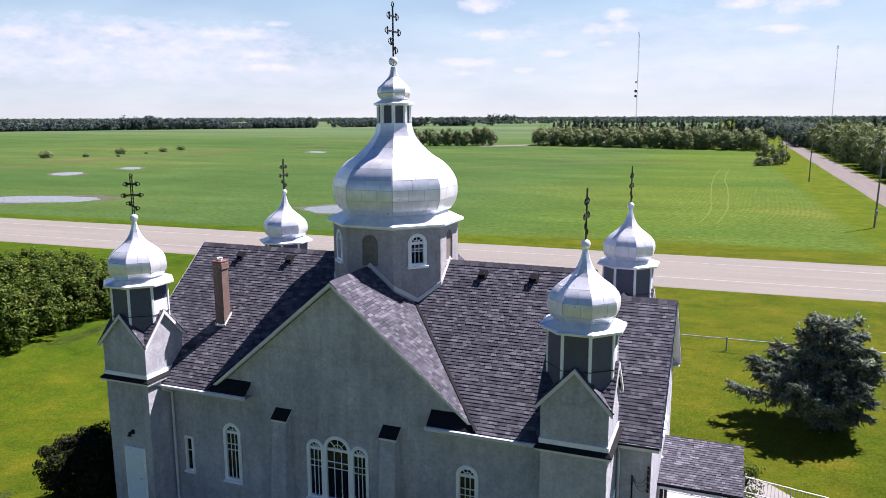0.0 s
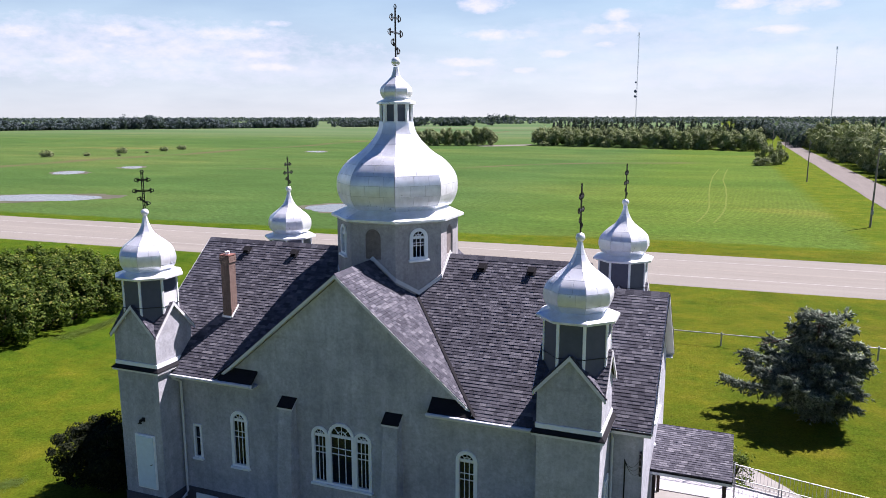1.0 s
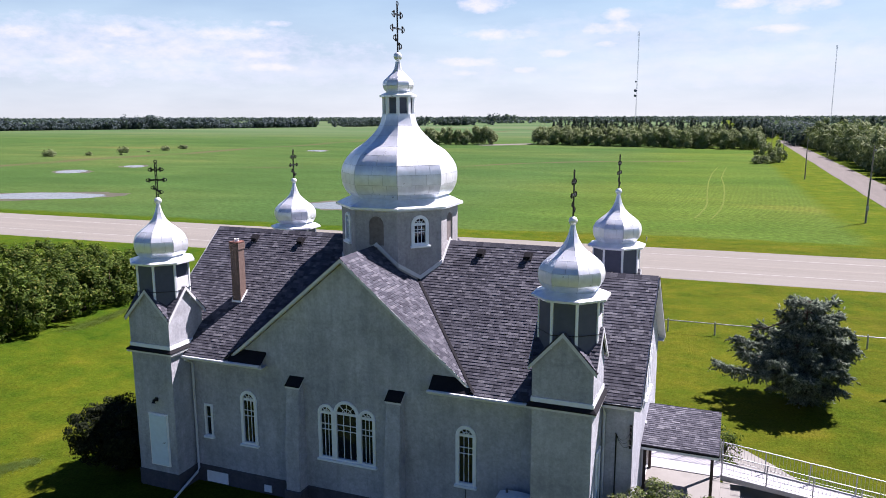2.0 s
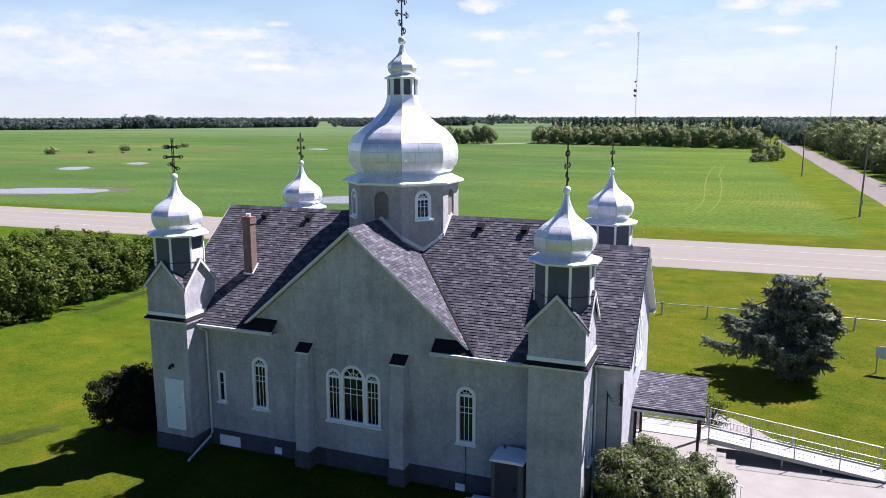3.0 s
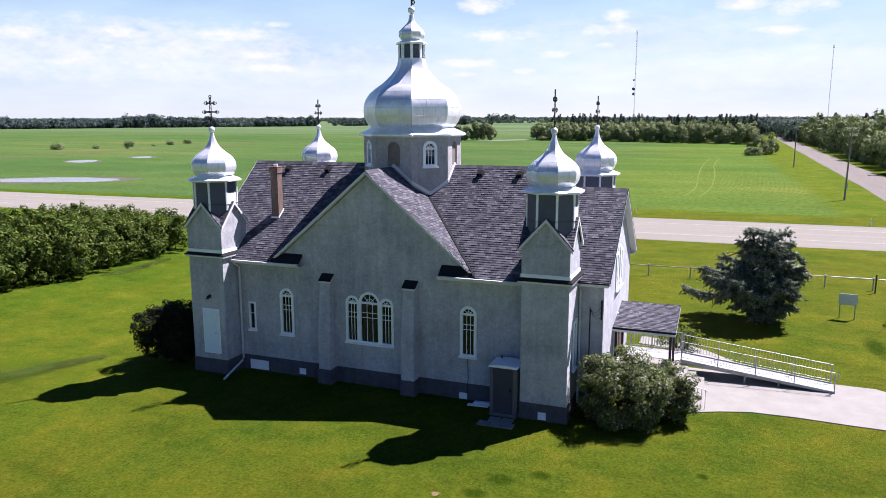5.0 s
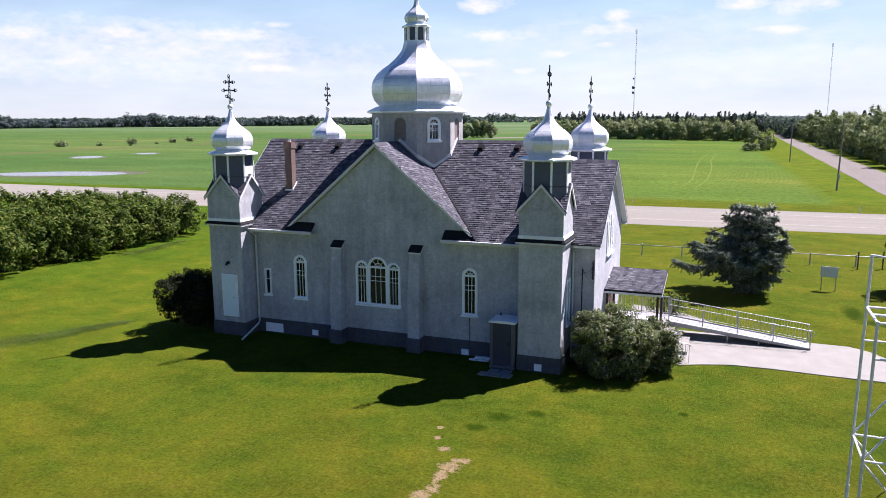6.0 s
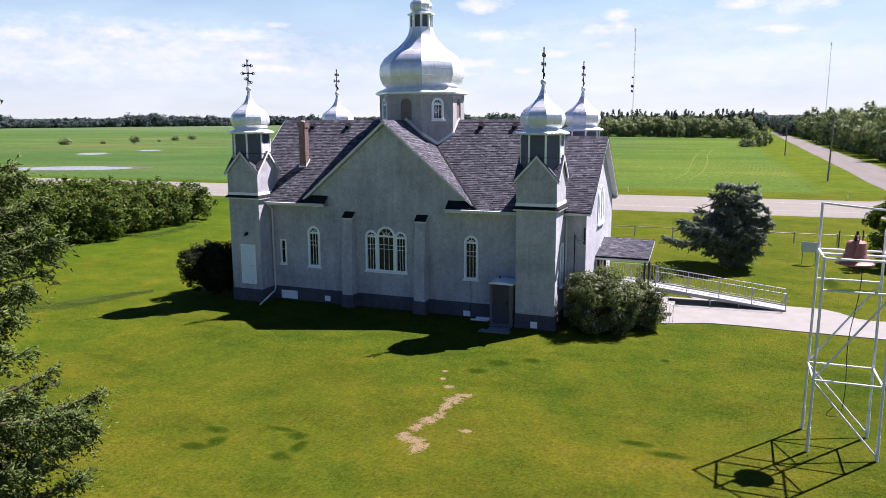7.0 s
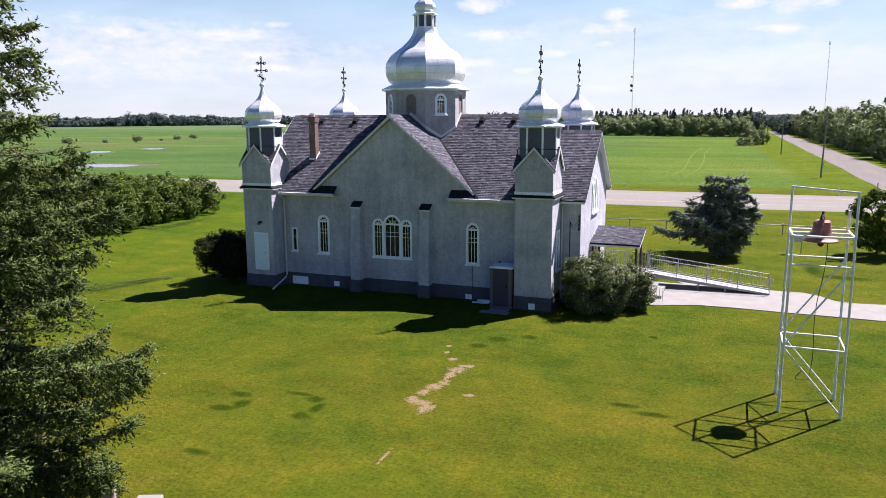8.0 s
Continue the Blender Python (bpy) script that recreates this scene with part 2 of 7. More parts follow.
def ground_material():
    """Mown lawn by the church, rougher verges along the roads, and a sown field beyond."""
    n = Nodes("grass_and_crop", 0.97, 0.0, 0.02)
    x, y = n.axis(0), n.axis(1)
    fine, mid, wide = n.noise(9.0, 6, 0.75), n.noise(0.75, 5, 0.6), n.noise(0.16, 5, 0.6)
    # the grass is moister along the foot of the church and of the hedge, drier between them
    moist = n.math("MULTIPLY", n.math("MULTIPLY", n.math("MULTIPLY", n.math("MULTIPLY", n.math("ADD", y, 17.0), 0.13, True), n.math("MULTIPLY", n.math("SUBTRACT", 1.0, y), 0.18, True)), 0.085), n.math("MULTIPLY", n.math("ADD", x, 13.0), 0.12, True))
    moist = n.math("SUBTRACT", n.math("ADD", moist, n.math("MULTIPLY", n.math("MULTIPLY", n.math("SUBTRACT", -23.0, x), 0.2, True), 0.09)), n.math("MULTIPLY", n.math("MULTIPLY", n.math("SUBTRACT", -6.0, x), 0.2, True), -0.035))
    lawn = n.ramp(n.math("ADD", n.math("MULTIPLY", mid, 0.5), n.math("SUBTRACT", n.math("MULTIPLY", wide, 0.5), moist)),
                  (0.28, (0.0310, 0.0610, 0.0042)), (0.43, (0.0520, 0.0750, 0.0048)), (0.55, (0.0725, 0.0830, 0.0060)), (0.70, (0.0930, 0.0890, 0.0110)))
    blades = n.mix(1.0, n.ramp(fine, (0.30, 0.55), (0.5, 1.0), (0.70, 1.42)), n.ramp(n.noise(2.6, 4, 0.7), (0.3, 0.84), (0.5, 1.0), (0.7, 1.15)), "MULTIPLY")
    straw = n.noise(7.0, 5, 0.75, n.scaled((1.0, 0.45, 1.0)))
    lawn = n.mix(1.0, lawn, blades, "MULTIPLY")
    # broad soft patches of thicker and thinner turf
    lawn = n.mix(1.0, lawn, n.ramp(n.noise(0.30, 4, 0.6, n.scaled((0.8, 1.3, 1.0))), (0.34, (0.82, 0.85, 0.80)), (0.50, (1.06, 1.03, 1.0)), (0.66, (1.25, 1.13, 1.05))), "MULTIPLY")
    lawn = n.mix(n.math("MULTIPLY", n.ramp(straw, (0.54, 0.0), (0.70, 1.0)), 0.20), lawn, (0.21, 0.19, 0.035))
    lawn = n.mix(n.math("MULTIPLY", n.math("SUBTRACT", -6.0, x), 0.15, True), lawn, n.mix(1.0, lawn, (1.02, 1.09, 1.0), "MULTIPLY"))
    lawn = n.mix(n.math("MULTIPLY", n.math("ADD", y, 6.0), 0.11, True), lawn, n.mix(1.0, lawn, (0.95, 1.02, 0.95), "MULTIPLY"))
    lawn = n.mix(n.math("MULTIPLY", n.math("SUBTRACT", -17.0, y), 0.15, True), lawn, n.mix(1.0, lawn, (1.14, 1.12, 1.1), "MULTIPLY"))
    # verges beyond the highway are brighter; dark ground past x = 62 stands in for woods
    lawn = n.mix(n.math("MULTIPLY", n.math("SUBTRACT", x, 62.0), 0.08, True), lawn, (0.022, 0.036, 0.012))
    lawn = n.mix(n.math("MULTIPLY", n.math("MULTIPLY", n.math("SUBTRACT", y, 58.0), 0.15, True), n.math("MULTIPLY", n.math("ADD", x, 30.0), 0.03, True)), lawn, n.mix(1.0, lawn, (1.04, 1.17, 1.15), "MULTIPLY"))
    # lusher rings and tufts, then a trail worn down to dry soil
    warp = n.math("MULTIPLY", n.math("SUBTRACT", n.noise(4.5, 5, 0.8), 0.5), 4.6)

    def spots(places, sharp, ragged=1.0):
        cover = None
        for cx, cy, rx, ry in places:
            u, v = n.math("DIVIDE", n.math("SUBTRACT", x, cx), rx), n.math("DIVIDE", n.math("SUBTRACT", y, cy), ry)
            one = n.math("MULTIPLY", n.math("ADD", n.math("SUBTRACT", 1.0, n.math("ADD", n.math("MULTIPLY", u, u), n.math("MULTIPLY", v, v))), n.math("MULTIPLY", warp, ragged)), sharp, True)
            cover = one if cover is None else n.math("MAXIMUM", cover, one)
        return cover
    lawn = n.mix(n.math("MULTIPLY", spots(LUSH, 1.1, 0.5), 0.9), lawn, n.mix(1.0, (0.017, 0.036, 0.001), blades, "MULTIPLY"))
    grit = n.ramp(n.noise(24.0, 4, 0.75), (0.3, (0.09, 0.075, 0.03)), (0.55, (0.25, 0.185, 0.105)), (0.75, (0.38, 0.29, 0.18)))
    lawn = n.mix(spots([(cx, cy, rx * 1.25, ry * 1.3) for cx, cy, rx, ry in WORN], 1.3, 1.1), lawn, grit)
    # the crop stands in drilled rows and is thin where the ground is wet
    bend = n.math("MULTIPLY", n.noise(0.004, 1), 14.0)
    rows = n.math("SINE", n.math("MULTIPLY", n.math("SUBTRACT", n.math("ADD", x, bend), n.math("SUBTRACT", n.math("MULTIPLY", y, 0.04), n.math("MULTIPLY", n.math("POWER", n.math("MAXIMUM", n.math("SUBTRACT", 108.0, y), 0.0), 3.0), 0.00012))), 9.0))
    close = n.math("MULTIPLY", n.math("MULTIPLY", n.math("SUBTRACT", 175.0, y), 0.012, True), n.math("MULTIPLY", n.math("ADD", x, 25.0), 0.05, True))
    rows = n.math("ADD", n.math("MULTIPLY", rows, n.math("MULTIPLY", close, 0.06)), 0.97)
    patch = n.noise(0.011, 5, 0.6, n.scaled((0.6, 1.4, 1.0)))
    crop = n.ramp(patch, (0.28, (0.0370, 0.0770, 0.0200)), (0.46, (0.0485, 0.0950, 0.0240)), (0.58, (0.0665, 0.1075, 0.0280)), (0.68, (0.1027, 0.1147, 0.0350)), (0.80, (0.1154, 0.0978, 0.0510)))
    crop = n.mix(1.0, crop, n.ramp(n.noise(0.09, 6, 0.7, n.scaled((0.5, 1.0, 1.0))), (0.3, 0.82), (0.7, 1.15)), "MULTIPLY")
    crop = n.mix(1.0, crop, rows, "MULTIPLY")
    crop = n.mix(1.0, crop, n.ramp(n.noise(1.3, 6, 0.8), (0.3, 0.55), (0.7, 1.45)), "MULTIPLY")
    crop = n.mix(n.math("MULTIPLY", n.math("MULTIPLY", n.math("ADD", x, 32.0), 0.035, True), 0.7), crop, n.mix(1.0, crop, (1.28, 1.16, 0.52), "MULTIPLY"))
    # beyond y = 330 the crop colour blends into paler, bluer bands
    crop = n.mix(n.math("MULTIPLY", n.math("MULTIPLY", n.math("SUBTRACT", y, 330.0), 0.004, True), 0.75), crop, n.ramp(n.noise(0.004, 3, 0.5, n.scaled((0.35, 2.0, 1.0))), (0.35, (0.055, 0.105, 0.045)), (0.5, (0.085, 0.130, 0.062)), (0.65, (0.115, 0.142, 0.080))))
    edge = n.math("MULTIPLY", n.math("SUBTRACT", n.noise(0.25, 3), 0.5), 3.0)
    beyond = n.math("MULTIPLY", n.math("SUBTRACT", n.math("ADD", n.math("SUBTRACT", y, n.math("MULTIPLY", x, 0.036)), edge), n.math("SUBTRACT", 60.5, n.math("MULTIPLY", n.math("MULTIPLY", n.math("SUBTRACT", 0.0, x), 0.03, True), 4.5))), 0.7, True)
    inside = n.math("MULTIPLY", n.math("SUBTRACT", n.math("SUBTRACT", 28.3, n.math("MULTIPLY", y, 0.03)), n.math("ADD", x, edge)), 0.4, True)
    field = n.math("MULTIPLY", beyond, inside)
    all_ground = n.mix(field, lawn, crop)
    # a bare field edge runs north at x = -184, and two more cross the field
    wob = n.math("MULTIPLY", n.math("SUBTRACT", n.noise(0.02, 3), 0.5), 24.0)
    strip = n.math("SUBTRACT", 1.0, n.math("DIVIDE", n.math("ABSOLUTE", n.math("ADD", n.math("ADD", x, 184.0), wob)), 6.5), True)
    strip2 = n.math("SUBTRACT", 1.0, n.math("DIVIDE", n.math("ABSOLUTE", n.math("ADD", n.math("SUBTRACT", y, n.math("SUBTRACT", n.math("ADD", 208.0, n.math("MULTIPLY", x, 0.3)), n.math("MULTIPLY", n.math("POWER", n.math("MAXIMUM", n.math("SUBTRACT", -20.0, x), 0.0), 2.0), 0.018))), n.math("MULTIPLY", wob, 0.25))), 4.5), True)
    strip3 = n.math("SUBTRACT", 0.75, n.math("ADD", n.math("DIVIDE", n.math("ABSOLUTE", n.math("ADD", n.math("SUBTRACT", y, n.math("ADD", 168.0, n.math("MULTIPLY", x, 0.22))), n.math("MULTIPLY", wob, 0.3))), 7.0), n.math("DIVIDE", n.math("ABSOLUTE", n.math("ADD", x, 104.0)), 34.0)), True)
    strip = n.math("MAXIMUM", strip, n.math("MULTIPLY", strip2, n.math("MULTIPLY", n.math("MULTIPLY", n.math("SUBTRACT", 6.0, x), 0.1, True), n.math("MULTIPLY", n.math("ADD", x, 62.0), 0.1, True))))
    strip = n.math("MAXIMUM", strip, strip3)
    strip = n.math("MULTIPLY", strip, n.ramp(n.noise(0.05, 5, 0.65), (0.36, 0.25), (0.58, 1.0)))
    strip = n.math("MULTIPLY", strip, n.math("MULTIPLY", n.math("SUBTRACT", y, 75.0), 0.05, True))
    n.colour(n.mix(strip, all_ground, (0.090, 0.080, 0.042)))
    n.bump(n.math("ADD", n.noise(22.0, 4, 0.8), n.math("MULTIPLY", mid, 1.5)), 0.9, 0.06)
    return n.mat


def brick_material():
    n = Nodes("chimney_brick", 0.9)
    tone = n.ramp(n.geo.outputs["Random Per Island"], (0.0, (0.168, 0.118, 0.100)), (0.5, (0.182, 0.128, 0.108)), (1.0, (0.200, 0.143, 0.122)))
    n.colour(n.mix(1.0, tone, n.ramp(n.noise(30.0, 3), (0.3, 0.75), (0.7, 1.15)), "MULTIPLY"))
    n.bump(n.noise(60.0, 3), 0.4, 0.006)
    return n.mat


def road_material(name, c, stripe):
    n = Nodes(name, 0.95, 0.0, 0.08)
    y, x = n.axis(1), n.axis(0)
    wheel = n.noise(1.0, 4, 0.6, n.scaled(stripe))
    tone = n.ramp(wheel, (0.3, tuple(v * 0.90 for v in c)), (0.7, tuple(v * 1.08 for v in c)))
    grit = n.ramp(n.noise(38.0, 3, 0.7), (0.3, 0.78), (0.7, 1.18))
    n.colour(n.mix(1.0, tone, grit, "MULTIPLY"))
    n.bump(n.noise(70.0, 3), 0.4, 0.01)
    return n.mat


def water_material():
    n = Nodes("pond_water", 0.16, 0.0, 0.45)
    n.colour((0.12, 0.12, 0.115))
    n.bump(n.noise(1.2, 3), 0.40, 0.05)
    return n.mat


M_STUCCO = stucco("grey_stucco", (0.602, 0.622, 0.670), (0.338, 0.352, 0.392))
M_DRUM = stucco("weathered_drum_stucco", (0.51, 0.505, 0.51), (0.29, 0.285, 0.29))
M_PLINTH = stucco("dark_plinth_stucco", (0.120, 0.122, 0.140), (0.075, 0.077, 0.092))
M_WHITE = plain("white_paint", (0.89, 0.93, 0.96), 0.45, vary=0.08)
M_FASCIA = plain("white_metal_fascia", (0.66, 0.68, 0.70), 0.4, vary=0.1)
M_METAL = sheet_metal("silver_sheet_metal")
M_SEAM = plain("metal_seam", (0.52, 0.55, 0.59), 0.5, 0.5)
M_PANEL = plain("slate_blue_panel", (0.082, 0.094, 0.140), 0.5, vary=0.15)
M_IRON = plain("black_iron", (0.018, 0.018, 0.02), 0.5, 0.4)
M_SHINGLE = shingle_material("asphalt_shingle", "island")
M_SHINGLE_PIECE = shingle_material("asphalt_shingle_piece", "object")
M_DECK = plain("roof_felt", (0.05, 0.046, 0.05), 0.95, vary=0.3)
M_VALLEY = plain("black_flashing", (0.018, 0.018, 0.021), 0.9, spec=0.1)
M_BRICK = brick_material()
M_CAP = plain("rust_brown_cap", (0.17, 0.075, 0.06), 0.85, vary=0.25, scale=9.0)
M_MORTAR = plain("mortar", (0.165, 0.125, 0.108), 0.95, vary=0.2)
M_GLASS = glazing("window_glass")
M_BLIND = plain("brown_blind_panel", (0.19, 0.165, 0.155), 0.8, vary=0.35, scale=9.0)
M_DOORPAINT = plain("pale_door_paint", (0.72, 0.86, 0.95), 0.5, vary=0.06)
M_BROWN_DOOR = plain("brown_door", (0.16, 0.07, 0.045), 0.5)
M_DARKPOST = plain("dark_brown_post", (0.045, 0.03, 0.028), 0.6)
M_CONCRETE = plain("pale_concrete", (0.212, 0.207, 0.192), 0.9, vary=0.16, scale=1.3, grain=60.0, bump=0.2)
M_GALV = plain("galvanised_rail", (0.30, 0.31, 0.325), 0.45, 0.4, vary=0.15)
M_PALE_DECK = plain("pale_metal_deck", (0.36, 0.36, 0.385), 0.5, 0.1, vary=0.12, scale=2.0)
M_TOWERPAINT = plain("silver_painted_pipe", (0.72, 0.74, 0.78), 0.42, 0.1, vary=0.15, scale=3.0)
M_BELL = plain("red_painted_bell", (0.29, 0.12, 0.10), 0.55, 0.1, vary=0.3, scale=5.0)
M_TOILET = plain("grey_plastic", (0.115, 0.115, 0.13), 0.5, vary=0.12)
M_TOILET_DOOR = plain("dark_grey_plastic", (0.045, 0.048, 0.070), 0.5, vary=0.12)
M_TOILET_ROOF = plain("white_plastic", (0.88, 0.90, 0.92), 0.4, vary=0.06)
M_SIGN = plain("pale_sign_board", (0.62, 0.67, 0.72), 0.5, vary=0.1)
M_WOOD = plain("weathered_pole_wood", (0.24, 0.21, 0.185), 0.9, vary=0.3, scale=4.0)
M_BARK = plain("bark", (0.085, 0.065, 0.05), 0.95, vary=0.4, scale=9.0, bump=0.6)
M_MAST = plain("galvanised_mast", (0.60, 0.61, 0.64), 0.5, 0.3)
M_ROAD = road_material("worn_asphalt", (0.190, 0.181, 0.160), (0.05, 0.8, 1.0))
M_GRAVEL = road_material("gravel", (0.150, 0.139, 0.128), (0.7, 0.05, 1.0))
M_LINE = plain("worn_white_line", (0.30, 0.29, 0.285), 0.8, vary=0.2)
M_YELLOW = plain("worn_yellow_line", (0.22, 0.195, 0.165), 0.8, vary=0.25)
M_MUD = plain("wet_mud", (0.060, 0.058, 0.034), 0.85, vary=0.3, scale=0.4)
M_WATER = water_material()
M_STONE = plain("red_granite", (0.30, 0.24, 0.23), 0.5, vary=0.3, scale=20.0)
M_GROUND = ground_material()
M_LAWN_BLADE = leaves("grass_blade", (0.0, (0.0360, 0.0600, 0.0060)), (0.5, (0.0634, 0.0850, 0.0090)), (0.85, (0.0920, 0.1010, 0.0160)), (1.0, (0.130, 0.120, 0.034)), gloss=0.8)
M_HEDGE = leaves("hedge_leaf", (0.0, (0.0260, 0.0500, 0.0080)), (0.5, (0.0640, 0.1070, 0.0150)), (0.9, (0.1350, 0.1780, 0.0300)), (1.0, (0.2150, 0.2080, 0.0550)))
M_LILAC = leaves("lilac_leaf", (0.0, (0.046, 0.070, 0.026)), (0.45, (0.096, 0.126, 0.044)), (0.86, (0.175, 0.205, 0.080)), (0.94, (0.28, 0.25, 0.26)), (1.0, (0.38, 0.33, 0.36)))
M_DARKLEAF = leaves("dark_bush_leaf", (0.0, (0.011, 0.016, 0.009)), (0.8, (0.024, 0.032, 0.014)), (1.0, (0.045, 0.055, 0.020)))
M_NEEDLE = leaves("spruce_needle", (0.0, (0.026, 0.042, 0.011)), (0.5, (0.062, 0.092, 0.022)), (0.85, (0.092, 0.128, 0.030)), (1.0, (0.125, 0.160, 0.046)), through_light=0.08)
M_BLUENEEDLE = leaves("blue_spruce_needle", (0.0, (0.040, 0.058, 0.046)), (0.6, (0.118, 0.152, 0.112)), (1.0, (0.235, 0.270, 0.200)), through_light=0.06)
M_WILLOW = leaves("willow_leaf", (0.0, (0.1074, 0.1401, 0.0616)), (0.5, (0.1688, 0.2102, 0.0935)), (1.0, (0.2558, 0.2932, 0.1485)), through_light=0.15)
# far and belt leaf colours carry the distance haze: paler and bluer
M_HAZED_FARLEAF = leaves("haze_tinted_far_leaf", (0.0, (0.060, 0.086, 0.096)), (0.6, (0.084, 0.114, 0.120)), (1.0, (0.105, 0.135, 0.135)), through_light=0.3)
M_HAZED_BELTLEAF = leaves("haze_tinted_belt_leaf", (0.0, (0.058, 0.084, 0.092)), (0.6, (0.066, 0.092, 0.100)), (1.0, (0.076, 0.102, 0.106)), through_light=0.30)
M_FARNEEDLE = leaves("far_needle", (0.0, (0.032, 0.048, 0.036)), (1.0, (0.062, 0.082, 0.056)), through_light=0.1)
M_LONGGRASS = leaves("long_grass", (0.0, (0.062, 0.100, 0.010)), (0.6, (0.078, 0.118, 0.016)), (1.0, (0.095, 0.135, 0.026)), gloss=0.6)

# ---- mesh helpers ----


class Geo:
    """Vertices and faces of one mesh in the making."""

    def __init__(self):
        self.v, self.f = [], []

    def add(self, verts, faces):
        k = len(self.v)
        self.v += [tuple(p) for p in verts]
        self.f += [tuple(i + k for i in q) for q in faces]
        return self

    def box(self, x0, x1, y0, y1, z0, z1, m=None):
        c = [Vector((x, y, z)) for z in (z0, z1) for y in (y0, y1) for x in (x0, x1)]
        if m is not None:
            c = [m @ p for p in c]
        return self.add(c, [(0, 2, 3, 1), (4, 5, 7, 6), (0, 1, 5, 4), (2, 6, 7, 3), (0, 4, 6, 2), (1, 3, 7, 5)])

    def prism(self, poly, way):
        """A flat polygon pushed along the vector way."""
        n = len(poly)
        poly = [Vector(p) for p in poly]
        way = Vector(way)
        faces = [tuple(range(n - 1, -1, -1)), tuple(range(n, 2 * n))] + [(i, (i + 1) % n, n + (i + 1) % n, n + i) for i in range(n)]
        return self.add(poly + [p + way for p in poly], faces)

    def tube(self, points, radii, sides=8, caps=True):
        points = [Vector(p) for p in points]
        if isinstance(radii, (int, float)):
            radii = [radii] * len(points)
        rings = []
        for i, p in enumerate(points):
            a, b = points[max(0, i - 1)], points[min(len(points) - 1, i + 1)]
            w = (b - a).normalized()
            u = w.orthogonal().normalized() if abs(w.z) < 0.95 else Vector((1, 0, 0)) - w * w.x
            u.normalize()
            s = w.cross(u)
            rings.append([p + (u * math.cos(t) + s * math.sin(t)) * radii[i] for t in (2 * math.pi * k / sides for k in range(sides))])
        faces = [(i * sides + k, i * sides + (k + 1) % sides, (i + 1) * sides + (k + 1) % sides, (i + 1) * sides + k)
                 for i in range(len(points) - 1) for k in range(sides)]
        if caps:
            faces += [tuple(range(sides - 1, -1, -1)), tuple(range((len(points) - 1) * sides, len(points) * sides))]
        return self.add([q for r in rings for q in r], faces)

    def lathe(self, profile, sides, turn=0.0, centre=(0, 0)):
        """Rings of (radius, z) about an upright axis."""
        verts = [(centre[0] + r * math.cos(turn + 2 * math.pi * k / sides), centre[1] + r * math.sin(turn + 2 * math.pi * k / sides), z) for r, z in profile for k in range(sides)]
        faces = [(i * sides + k, i * sides + (k + 1) % sides, (i + 1) * sides + (k + 1) % sides, (i + 1) * sides + k)
                 for i in range(len(profile) - 1) for k in range(sides)]
        faces += [tuple(range(sides - 1, -1, -1)), tuple(range((len(profile) - 1) * sides, len(profile) * sides))]
        return self.add(verts, faces)

    def mesh(self, name, material, bevel=0.0, smooth=False):
        me = bpy.data.meshes.new(name)
        me.from_pydata(self.v, [], self.f)
        if bevel:
            bm = bmesh.new()
            bm.from_mesh(me)
            bmesh.ops.recalc_face_normals(bm, faces=bm.faces)
            sharp = [e for e in bm.edges if len(e.link_faces) == 2 and e.calc_face_angle(0) > 0.5]
            bmesh.ops.bevel(bm, geom=sharp, offset=bevel, segments=1, affect="EDGES", profile=0.5)
            bm.to_mesh(me)
            bm.free()
        me.materials.append(material)
        if smooth:
            me.polygons.foreach_set("use_smooth", [True] * len(me.polygons))
        me.update()
        return me


def part(name, geo, material, parent=None, label="", bevel=0.0, smooth=False, m=None):
    """One mesh object, under a thing or a part where parent is given."""
    ob = new(name, geo if isinstance(geo, bpy.types.Mesh) else geo.mesh(name, material, bevel, smooth))
    ob.parent = parent
    if m is not None:
        ob.matrix_basis = m
    if label:
        ob["label"] = label
    return ob


def thing(name, label, category, m=None, group="", kind=""):
    ob = new(name)
    ob.empty_display_size = 0.2
    if m is not None:
        ob.matrix_basis = m
    return tagged(ob, label, category, group, kind)


def arch(x0, x1, z0, z1, steps=10):
    """Outline of an opening with a round head, from its lower left corner."""
    r, c = (x1 - x0) / 2, (x0 + x1) / 2
    return [(x0, z0), (x1, z0)] + [(c + r * math.cos(math.pi * k / steps), z1 - r + r * math.sin(math.pi * k / steps)) for k in range(steps + 1)]


def wall_mesh(name, outline, holes, thick, material, m):
    """A wall from its outline in its own plane (x along, z up), with openings cut through; its outer face is y = 0, and it goes back to y = thick."""
    bm = bmesh.new()
    edges = []
    for loop in [outline] + holes:
        vs = [bm.verts.new((x, 0, z)) for x, z in loop]
        edges += [bm.edges.new((vs[i], vs[(i + 1) % len(vs)])) for i in range(len(vs))]
    bmesh.ops.triangle_fill(bm, use_beauty=True, use_dissolve=False, edges=edges)
    bmesh.ops.recalc_face_normals(bm, faces=bm.faces)
    if bm.faces and sum(f.normal.y * f.calc_area() for f in bm.faces) > 0:
        bmesh.ops.reverse_faces(bm, faces=bm.faces)
    made = bmesh.ops.extrude_face_region(bm, geom=list(bm.faces))
    bmesh.ops.translate(bm, vec=(0, thick, 0), verts=[g for g in made["geom"] if isinstance(g, bmesh.types.BMVert)])
    bmesh.ops.recalc_face_normals(bm, faces=bm.faces)
    bmesh.ops.transform(bm, matrix=m, verts=bm.verts)
    me = bpy.data.meshes.new(name)
    bm.to_mesh(me)
    bm.free()
    me.materials.append(material)
    return me


